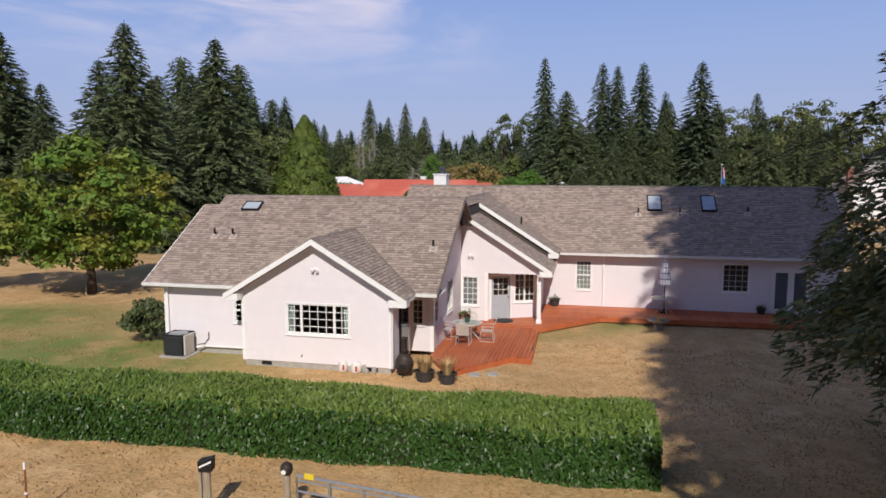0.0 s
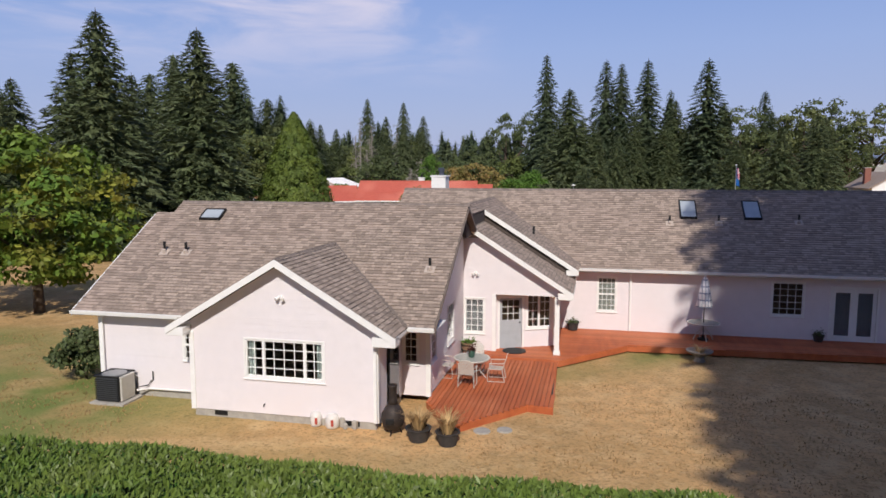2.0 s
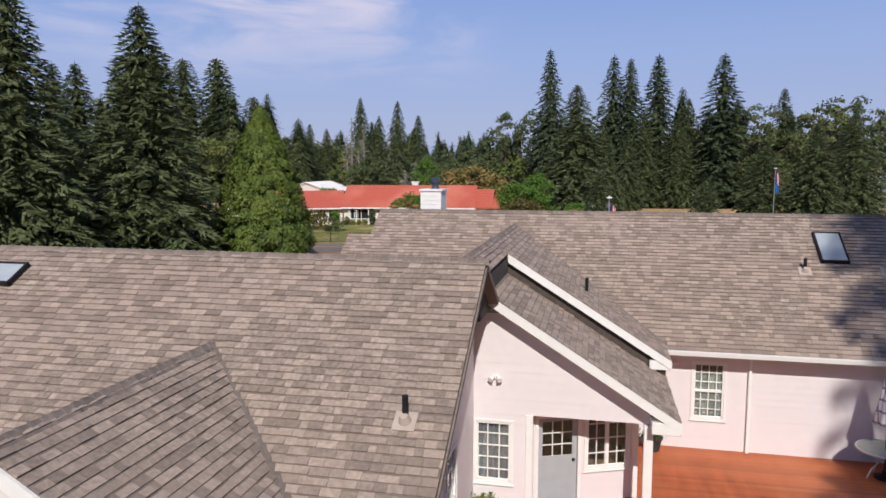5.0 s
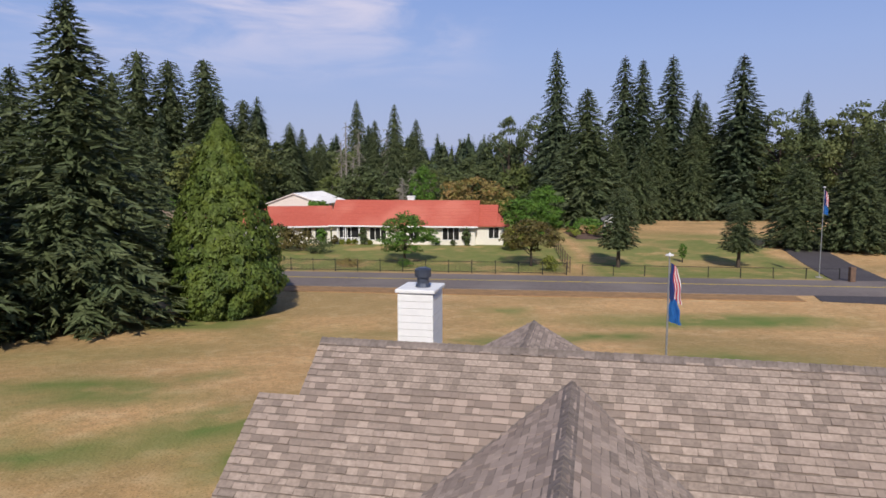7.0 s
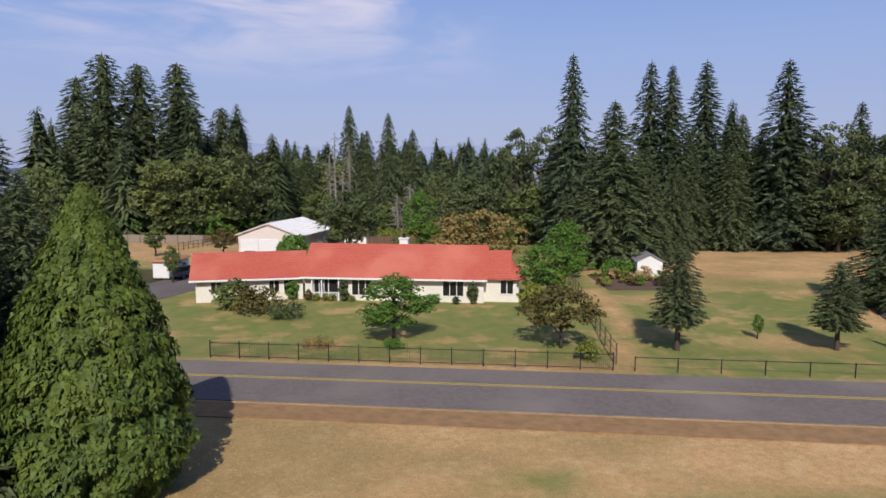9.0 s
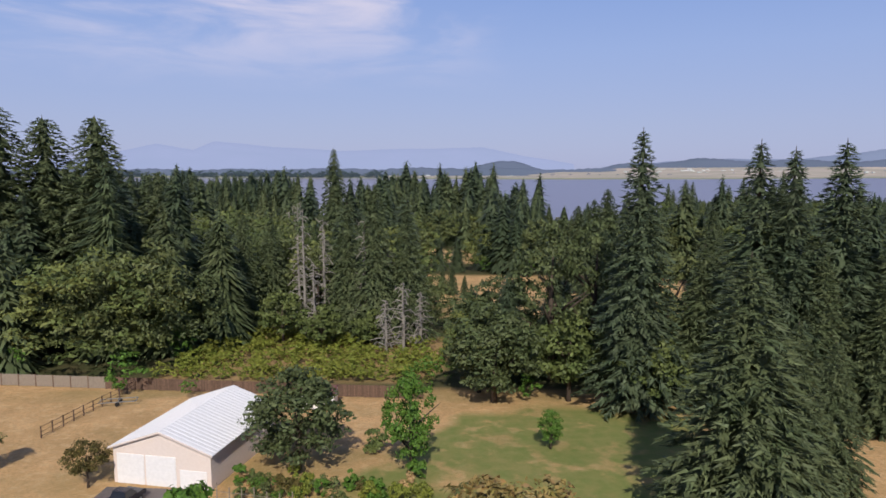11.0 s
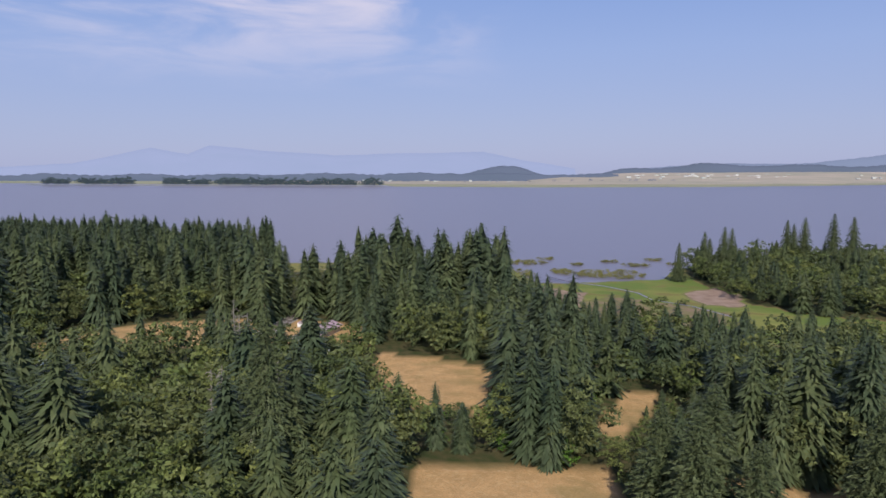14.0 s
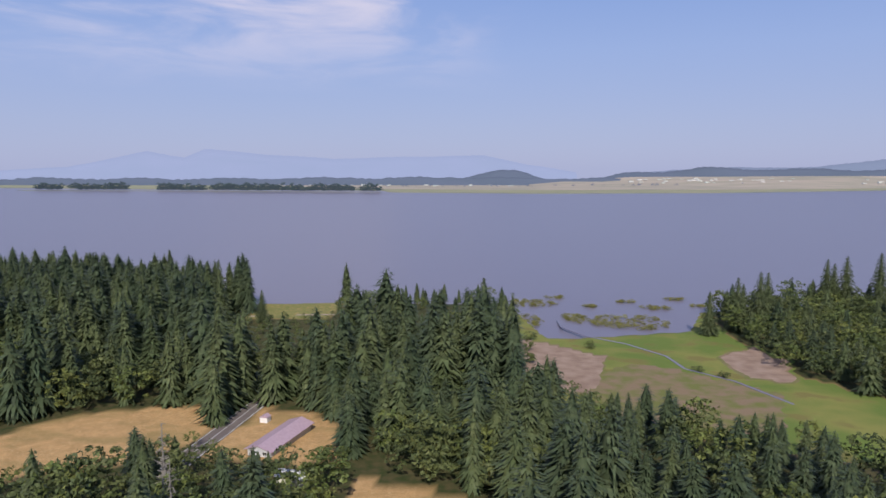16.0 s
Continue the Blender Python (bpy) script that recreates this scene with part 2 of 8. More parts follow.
class Mb:
    """Collects boxes, prisms and tubes into one mesh."""

    def __init__(self):
        self.v, self.f = [], []

    def add(self, verts, faces):
        o = len(self.v)
        self.v += [tuple(p) for p in verts]
        self.f += [tuple(i + o for i in f) for f in faces]
        return self

    def box(self, x0, x1, y0, y1, z0, z1, ch=0.0):
        if ch <= 0:
            vs = [(x, y, z) for z in (z0, z1) for x, y in ((x0, y0), (x1, y0), (x1, y1), (x0, y1))]
            return self.add(vs, [(3, 2, 1, 0), (4, 5, 6, 7), (0, 1, 5, 4), (1, 2, 6, 5), (2, 3, 7, 6), (3, 0, 4, 7)])
        bm = bmesh.new()
        bmesh.ops.create_cube(bm, size=1)
        for v in bm.verts:
            v.co = ((x0 + x1) / 2 + v.co.x * (x1 - x0), (y0 + y1) / 2 + v.co.y * (y1 - y0), (z0 + z1) / 2 + v.co.z * (z1 - z0))
        bmesh.ops.bevel(bm, geom=bm.edges[:], offset=ch, segments=1, affect="EDGES")
        bm.verts.index_update()
        self.add([v.co[:] for v in bm.verts], [[v.index for v in f.verts] for f in bm.faces])
        bm.free()
        return self

    def prism(self, poly, dirv):
        """A flat polygon of 3D points pushed along dirv."""
        n = len(poly)
        d = Vector(dirv)
        vs = [Vector(p) for p in poly] + [Vector(p) + d for p in poly]
        self.add(vs, [tuple(range(n))[::-1], tuple(range(n, 2 * n))] + [(i, (i + 1) % n, n + (i + 1) % n, n + i) for i in range(n)])
        return self

    def tube(self, pts, r, sides=8, cap=True):
        """A tube along points; r a number or one per point."""
        pts = [Vector(p) for p in pts]
        rs = r if isinstance(r, (list, tuple)) else [r] * len(pts)
        vs, fs = [], []
        for i, p in enumerate(pts):
            d = (pts[min(i + 1, len(pts) - 1)] - pts[max(i - 1, 0)]).normalized()
            a = d.orthogonal().normalized() if abs(d.z) < 0.99 else Vector((1, 0, 0))
            b = d.cross(a).normalized()
            for k in range(sides):
                t = 2 * math.pi * k / sides
                vs.append(p + (a * math.cos(t) + b * math.sin(t)) * rs[i])
        for i in range(len(pts) - 1):
            for k in range(sides):
                j = (k + 1) % sides
                fs.append((i * sides + k, i * sides + j, (i + 1) * sides + j, (i + 1) * sides + k))
        if cap:
            fs += [tuple(range(sides))[::-1], tuple(range((len(pts) - 1) * sides, len(pts) * sides))]
        return self.add(vs, fs)

    def lathe(self, prof, cx=0, cy=0, sides=16):
        """Profile of (radius, z) turned about a vertical axis."""
        vs = [(cx + r * math.cos(2 * math.pi * k / sides), cy + r * math.sin(2 * math.pi * k / sides), z) for r, z in prof for k in range(sides)]
        fs = [(i * sides + k, i * sides + (k + 1) % sides, (i + 1) * sides + (k + 1) % sides, (i + 1) * sides + k) for i in range(len(prof) - 1) for k in range(sides)]
        fs += [tuple(range(sides))[::-1], tuple(range((len(prof) - 1) * sides, len(prof) * sides))]
        return self.add(vs, fs)

    def mesh(self, name, smooth=False):
        return mesh_of(name, self.v, self.f, smooth)


def part(name, body, material, parent=None, label="", smooth=False):
    """Links a mesh (or Mb) as one object under a thing or a part."""
    me = body.mesh(name, smooth) if isinstance(body, Mb) else body
    if not me.materials:
        me.materials.append(material)
    ob = new(name, me)
    if parent is not None:
        ob.parent = parent
    return tagged(ob, label)


def thing(name, m, label, category, group="", kind=""):
    """An Empty at a thing's base that carries its parts."""
    ob = new(name)
    ob.empty_display_size = 0.2
    ob.matrix_basis = m
    return tagged(ob, label, category, group, kind)

# ---- the ground: one sheet to the horizon ----
GY = [-4000, 30, 56, 76, 110, 125, 165, 185, 200, 330, 477, 620, 735, 765, 790, 4300, 4360, 4700, 4950]
GZ = [-0.22, -0.22, -0.3, -1.5, -1.7, -1.2, -1.0, -1.8, -2.6, -6, -10, -13.5, -15.6, -16.4, -19, -19, -17, -16.5, 10]


def zg(y):
    return float(np.interp(y, GY, GZ))


def inside(poly, x, y):
    """Points of arrays x, y inside a polygon."""
    x, y = np.asarray(x, float), np.asarray(y, float)
    res = np.zeros(np.broadcast(x, y).shape, bool)
    n = len(poly)
    for i in range(n):
        (x1, y1), (x2, y2) = poly[i], poly[(i + 1) % n]
        c = (y1 > y) != (y2 > y)
        with np.errstate(divide="ignore", invalid="ignore"):
            res ^= c & (x < (x2 - x1) * (y - y1) / (y2 - y1 if y2 != y1 else 1e-9) + x1)
    return res


def shore(x):
    """How far the near bank reaches."""
    return np.interp(x, [-900, -420, -170, -100, 20, 40, 60, 130, 155, 230, 900], [900, 833, 742, 755, 782, 640, 640, 660, 720, 754, 800])


FIELD_1 = [(-18, 334), (27, 330), (26, 312), (48, 330), (62, 325), (100, 300), (96, 262), (60, 255), (23, 238), (-4, 246), (-18, 293)]
FIELD_2 = [(-40, 440), (-11, 431), (7, 415), (1, 371), (-26, 378), (-36, 410)]
FIELD_3 = [(-172, 468), (-161, 491), (-143, 502), (-104, 511), (-97, 468), (-112, 449), (-145, 435), (-190, 440)]
YARD = [(-88, 505), (-62, 500), (-49, 483), (-43, 455), (-60, 449), (-92, 456)]
LANE = [(46, 396), (56, 396), (49, 377), (33, 350), (24, 350)]
MARSH = [(18, 640), (26, 790), (170, 790), (158, 725), (148, 640), (146, 560), (170, 524), (330, 470), (240, 420), (105, 462), (70, 480), (18, 520)]
REEDS_W = [(18, 642), (42, 622), (66, 594), (50, 536), (18, 520)]
REEDS_E = [(123, 597), (152, 622), (156, 590), (143, 548), (124, 556)]
BROWN = [(50, 560), (80, 580), (98, 572), (128, 530), (110, 486), (60, 478), (44, 520)]
STRIP = [(-150, 690), (-98, 690), (-96, 760), (-170, 750)]
SCRUB = [(-52, 200), (-8, 200), (-4, 232), (-20, 240), (-45, 236)]
PASTURE = [(38, 130), (150, 130), (150, 182), (52, 178), (36, 165)]
LAWN_RED = [(-30, 104), (12, 103), (16, 150), (30, 190), (-2, 186), (-16, 160), (-40, 150), (-36, 118)]
LAWN_E = [(14, 100), (37, 98), (40, 132), (16, 138)]
BARE = [(-90, 150), (-44, 150), (-42, 196), (-90, 198)]


def soft_ellipse(x, y, cx, cy, rx, ry, turn=0.0):
    c, s = math.cos(turn), math.sin(turn)
    u, v = ((x - cx) * c + (y - cy) * s) / rx, (-(x - cx) * s + (y - cy) * c) / ry
    return np.clip(1.6 - 1.6 * np.sqrt(u * u + v * v), 0, 1)


def ground_mesh():
    def line(stops):
        out = []
        for a, b, step in stops:
            out += list(np.arange(a, b, step))
        return np.array(out + [stops[-1][1]])
    xs = line([(-4900, -900, 200), (-900, -200, 25), (-200, -60, 5), (-60, 70, 2.2), (70, 200, 5), (200, 900, 25), (900, 4900, 200)])
    ys = line([(-4900, -200, 300), (-200, -10, 10), (-10, 8, 1.0), (8, 130, 2.2), (130, 240, 3), (240, 820, 6), (820, 3100, 60), (3100, 4900, 60)])
    X, Y = np.meshgrid(xs, ys)
    Z = np.interp(Y, GY, GZ)
    sh = shore(X)
    water = np.clip((Y - sh) / 8, 0, 1) * (Y < 3160)
    Z = np.where(Y < 3160, Z * (1 - water) + np.minimum(Z, -19) * water, Z)
    rough = np.clip((Y - 200) / 60, 0, 1) * (Y < 800)
    Z += rough * 0.12 * np.sin(X * 0.06) * np.sin(Y * 0.05 + 1)
    # the left bank of the near lawn falls gently away
    verts = np.stack([X, Y, Z], -1).reshape(-1, 3)
    ny, nx = X.shape
    idx = np.arange(ny * nx).reshape(ny, nx)
    faces = np.stack([idx[:-1, :-1], idx[:-1, 1:], idx[1:, 1:], idx[1:, :-1]], -1).reshape(-1, 4)
    me = big_mesh("ground", verts, faces)
    x, y = verts[:, 0], verts[:, 1]
    green, wood, marsh = (np.zeros(len(x)) for _ in range(3))
    # watered and shaded grass stays green
    for e in ((-16, 26, 12, 3.0, 0.1), (-2, 22, 8, 1.6, -0.1), (4.5, 32.0, 3, 1.2, 0.8), (-24, 30, 8, 4, 0.3), (-12, 62.4, 2.0, 1.0, 0), (-18, 60.3, 8, 1.9, 0.25),
              (-19, 52, 6, 3.5, 0.3), (-9, 55, 5, 3, 0.6), (17, 79, 13, 2.6, -0.05), (2.5, 72.3, 6, 2.3, 0), (15, 63, 9, 6, 0.2), (9.5, 59.5, 5, 3.5, 0), (3, 82, 3, 2, 0), (-18, 77, 7, 3, 0.2), (7.3, 34.2, 2.6, 0.9, 0.5), (-14, 29, 11, 5, 0.1), (-22, 35, 9, 4, 0), (8.7, 74, 4.5, 1.7, 0), (4, 79.3, 3.2, 1.3, 0), (21, 80.2, 9, 2.2, 0), (2.9, 63.5, 3.2, 1.2, 0), (-16.6, 57.8, 7, 1.6, 0.2), (-13.6, 52, 3.5, 2.2, 0), (-7.9, 52, 1.8, 3.2, 0), (13.5, 65.9, 6, 5, 0)):
        green = np.maximum(green, 0.95 * soft_ellipse(x, y, *e))
    for e in ((-20, 67, 12, 4, 0.3), (-8, 74, 12, 3.5, 0.1)):
        green = np.maximum(green, 0.35 * soft_ellipse(x, y, *e))
    for p in (LAWN_RED, LAWN_E):
        green = np.maximum(green, inside(p, x, y) * 0.85)
    for e in ((-14, 158, 6, 3, 0), (-3, 164, 4, 2.5, 0), (28, 110, 7, 4, 0), (22, 128, 8, 4, 0), (-13, 152, 4, 2, 0)):
        green *= 1 - 0.8 * soft_ellipse(x, y, *e)
    green = np.maximum(green, 0.8 * inside(STRIP, x, y))
    green = np.maximum(green, 0.7 * soft_ellipse(x, y, 10, 182, 10, 10))
    green = np.maximum(green, 0.7 * soft_ellipse(x, y, 45, 138, 26, 7))
    green = np.maximum(green, 0.6 * soft_ellipse(x, y, -52, 152, 10, 8))
    wood = ((y > 196) & (y < 820)).astype(float) + 0.45 * (y > 4200)
    for p in (FIELD_1, FIELD_2, FIELD_3, YARD, LANE, STRIP, PASTURE):
        wood *= ~inside(p, x, y)
    wood[inside(MARSH, x, y)] = 0
    wood[inside(SCRUB, x, y)] = 0.35
    wood = np.maximum(wood, ((x < -27 - 0.1 * (y - 70)) & (y > 60) & (y < 150) & (x < -36)) * 1.0)
    marsh = inside(MARSH, x, y) * 0.42
    marsh[inside(BROWN, x, y)] = 0.72
    for p in (REEDS_W, REEDS_E):
        marsh[inside(p, x, y)] = 1.0
    att = me.color_attributes.new("zone", "FLOAT_COLOR", "POINT")
    att.data.foreach_set("color", np.stack([green, wood, marsh, np.ones(len(x))], -1).astype(np.float32).ravel())
    return me


def ground_material():
    m = bpy.data.materials.new("dry_grass_ground")
    m.use_nodes = True
    n, l = m.node_tree.nodes, m.node_tree.links
    b = n["Principled BSDF"]
    b.inputs["Roughness"].default_value, b.inputs["Specular IOR Level"].default_value = 0.95, 0.15
    tc = n.new("ShaderNodeTexCoord")
    at = n.new("ShaderNodeVertexColor")
    at.layer_name = "zone"
    zs = n.new("ShaderNodeSeparateColor")
    l.new(at.outputs["Color"], zs.inputs[0])

    def noise_(scale, detail=6, lo=0.35, hi=0.65, stretch=None):
        t = n.new("ShaderNodeTexNoise")
        t.inputs["Scale"].default_value, t.inputs["Detail"].default_value = scale, detail
        src = tc.outputs["Object"]
        if stretch:
            mp_ = n.new("ShaderNodeMapping")
            mp_.inputs["Scale"].default_value = stretch
            l.new(src, mp_.inputs[0])
            src = mp_.outputs[0]
        l.new(src, t.inputs["Vector"])
        r = n.new("ShaderNodeMapRange")
        r.inputs["From Min"].default_value, r.inputs["From Max"].default_value = lo, hi
        l.new(t.outputs["Fac"], r.inputs["Value"])
        return r.outputs[0]

    def mix(f, a, bb):
        t = n.new("ShaderNodeMix")
        t.data_type = "RGBA"
        for k, v in (("Factor", f), ("A", a), ("B", bb)):
            if isinstance(v, tuple):
                t.inputs[k].default_value = (*v, 1)
            elif isinstance(v, float):
                t.inputs[k].default_value = v
            else:
                l.new(v, t.inputs[k])
        return t.outputs["Result"]

    def math_(op, a, bb):
        t = n.new("ShaderNodeMath")
        t.operation, t.use_clamp = op, True
        for i, v in enumerate((a, bb)):
            if isinstance(v, float):
                t.inputs[i].default_value = v
            else:
                l.new(v, t.inputs[i])
        return t.outputs[0]

    dry = mix(noise_(0.22, 8), (0.66, 0.40, 0.185), (0.49, 0.305, 0.135))
    dry = mix(math_("MULTIPLY", noise_(2.5, 8, 0.4, 0.7), 0.5), dry, (0.28, 0.195, 0.088))
    dry = mix(math_("MULTIPLY", noise_(0.9, 8, 0.5, 0.72), 0.55), dry, (0.70, 0.49, 0.265))
    dry = mix(math_("MULTIPLY", noise_(0.08, 4, 0.5, 0.62, (0.5, 1.0, 1.0)), 0.45), dry, (0.22, 0.19, 0.07))
    dry = mix(math_("MULTIPLY", noise_(11.0, 4, 0.52, 0.66), 0.55), dry, (0.19, 0.125, 0.055))
    dry = mix(math_("MULTIPLY", noise_(5.0, 5, 0.54, 0.70), 0.5), dry, (0.66, 0.45, 0.23))
    grn = mix(noise_(0.6, 6), (0.125, 0.19, 0.044), (0.20, 0.215, 0.066))
    gmask = math_("MULTIPLY", zs.outputs[0], math_("ADD", noise_(0.33, 8, 0.36, 0.56), 0.42))
    col = mix(gmask, dry, grn)
    floor_ = mix(noise_(0.3, 8), (0.045, 0.06, 0.02), (0.10, 0.085, 0.04))
    col = mix(zs.outputs[1], col, floor_)
    meadow = mix(noise_(0.03, 5, 0.42, 0.58), (0.15, 0.205, 0.048), (0.25, 0.25, 0.072))
    meadow = mix(math_("MULTIPLY", noise_(0.06, 6, 0.52, 0.62), 0.7), meadow, (0.20, 0.16, 0.06))
    reed = mix(noise_(0.15, 6), (0.40, 0.29, 0.225), (0.29, 0.20, 0.15))
    rag = math_("ADD", zs.outputs[2], math_("MULTIPLY", noise_(0.10, 6, 0.3, 0.7), 0.22))
    is_m = math_("GREATER_THAN", zs.outputs[2], 0.2)
    is_b = math_("GREATER_THAN", rag, 0.70)
    is_r = math_("GREATER_THAN", rag, 0.98)
    brown = mix(noise_(0.12, 7, 0.4, 0.62), (0.27, 0.195, 0.125), (0.18, 0.19, 0.06))
    col = mix(is_m, col, mix(is_r, mix(is_b, meadow, brown), reed))
    l.new(col, b.inputs["Base Color"])
    bp = n.new("ShaderNodeBump")
    bp.inputs["Strength"].default_value, bp.inputs["Distance"].default_value = 0.6, 0.06
    l.new(noise_(9.0, 8, 0.2, 0.8), bp.inputs["Height"])
    l.new(bp.outputs[0], b.inputs["Normal"])
    return m


ground = new("ground", ground_mesh())
ground.data.materials.append(ground_material())
tagged(ground, "dry tan summer grass with green patches, woodland floor and marsh", "ground", kind="structure")

# lake
lm = bpy.data.materials.new("lake_water")
lm.use_nodes = True
ln, ll = lm.node_tree.nodes, lm.node_tree.links
lb = ln["Principled BSDF"]
lb.inputs["Base Color"].default_value = (0.20, 0.178, 0.228, 1)
lb.inputs["Roughness"].default_value, lb.inputs["IOR"].default_value = 0.28, 1.33
lt = ln.new("ShaderNodeTexNoise")
lt.inputs["Scale"].default_value, lt.inputs["Detail"].default_value = 0.35, 6.0
lc = ln.new("ShaderNodeTexCoord")
ll.new(lc.outputs["Object"], lt.inputs["Vector"])
lp = ln.new("ShaderNodeBump")
lp.inputs["Strength"].default_value, lp.inputs["Distance"].default_value = 0.5, 0.15
ll.new(lt.outputs["Fac"], lp.inputs["Height"])
ll.new(lp.outputs[0], lb.inputs["Normal"])
wm = Mb()
wm.add([(-4900, 600, 0), (4900, 600, 0), (4900, 4400, 0), (-4900, 4400, 0)], [(0, 1, 2, 3)])
lake = part("water", wm, lm)
lake.location.z = -16.0
tagged(lake, "wide calm grey-lavender lake with fine ripples", "lake", kind="structure")

# ---- the long shingled house ----
HOUSE_TURN = -10.5
HOUSE = pose(-1.63, 26.46, 0, 0, 0, HOUSE_TURN)
house = thing("house", HOUSE, "long pinkish-white sided house with white trim and brown shingle roofs", "house")


def beam(name, p, q, wide, high, material, parent, label="", drop=True):
    """A straight board from p to q, its top edge on that line."""
    p, q = Vector(p), Vector(q)
    d = q - p
    side = d.cross(Vector((0, 0, 1))).normalized() * wide / 2
    up = Vector((0, 0, -high)) if drop else side.cross(d).normalized() * -high
    m_ = Mb()
    m_.prism([p - side, p + side, p + side + up, p - side + up], d)
    return part(name, m_, material, parent, label)


def wall(name, p0, p1, z0, top, openings=(), thick=0.14, course=0.185, parent=None, boards=True):
    """A wall of lap siding from p0 to p1 (u, v), outside on the right hand of that way. top: (s, z) points of its upper edge."""
    parent = parent or house
    a, b = Vector((*p0, 0)), Vector((*p1, 0))
    d = (b - a).normalized()
    m_ = Matrix.Translation(a) @ Matrix(((d.x, -d.y, 0, 0), (d.y, d.x, 0, 0), (0, 0, 1, 0), (0, 0, 0, 1)))
    ss, zz = [s for s, _ in top], [z for _, z in top]
    zmax = max(zz)
    L = (b - a).length

    def limits(z):
        pts = []
        for i in range(len(top) - 1):
            (s1, t1), (s2, t2) = top[i], top[i + 1]
            if t1 != t2 and min(t1, t2) <= z <= max(t1, t2):
                pts.append(s1 + (z - t1) / (t2 - t1) * (s2 - s1))
        if np.interp(0, ss, zz) >= z:
            pts.append(0.0)
        if np.interp(L, ss, zz) >= z:
            pts.append(L)
        return (min(pts), max(pts)) if pts else (0, 0)

    cuts = sorted({z0, zmax, *[z for o in openings for z in o[2:4]], *[z for z in zz if z > z0], *np.arange(z0, zmax, course).tolist()})
    core, slabs = Mb(), []
    for c0, c1 in zip(cuts, cuts[1:]):
        if c1 - c0 < 0.004:
            continue
        lo, hi = limits(c0 + 1e-4), limits(c1 - 1e-4)
        spans = [(lo[0], lo[1], hi[0], hi[1])]
        for o in openings:
            if o[2] < (c0 + c1) / 2 < o[3]:
                nxt = []
                for x0, x1, y0, y1 in spans:
                    if o[0] > x0 + 0.01:
                        nxt.append((x0, min(x1, o[0]), y0, min(y1, o[0])))
                    if o[1] < x1 - 0.01:
                        nxt.append((max(x0, o[1]), x1, max(y0, o[1]), y1))
                    if o[1] <= x0 or o[0] >= x1:
                        nxt = nxt or [(x0, x1, y0, y1)]
                spans = nxt
        for x0, x1, y0, y1 in spans:
            if x1 - x0 > 0.02:
                core.prism([(x0, 0.0, c0), (x1, 0.0, c0), (y1, 0.0, c1), (y0, 0.0, c1)], (0, thick, 0))
                slabs.append((x0, x1, y0, y1, c0, c1))
    w = part(name, core, M_SIDING, parent)
    w.matrix_basis = m_
    if boards:
        for x0, x1, y0, y1, c0, c1 in slabs:
            f = 0.016 - 0.010 * min(1, (c1 - c0) / course) if (c1 - c0) < course * 0.95 else 0.007
            bd = Mb()
            bd.add([(x0, -0.002, c0), (x1, -0.002, c0), (y1, -0.002, c1), (y0, -0.002, c1), (x0, -0.014, c0), (x1, -0.014, c0), (y1, -f, c1), (y0, -f, c1)],
                   [(4, 5, 6, 7), (0, 1, 5, 4), (1, 2, 6, 5), (2, 3, 7, 6), (3, 0, 4, 7)])
            part("siding_board", bd, M_SIDING, w)
    return w


gm = bpy.data.materials.new("clear_window_glass")
gm.use_nodes = True
gb = gm.node_tree.nodes["Principled BSDF"]
gb.inputs["Base Color"].default_value = (0.9, 0.93, 0.92, 1)
gb.inputs["Transmission Weight"].default_value, gb.inputs["Roughness"].default_value, gb.inputs["IOR"].default_value = 1.0, 0.02, 1.45


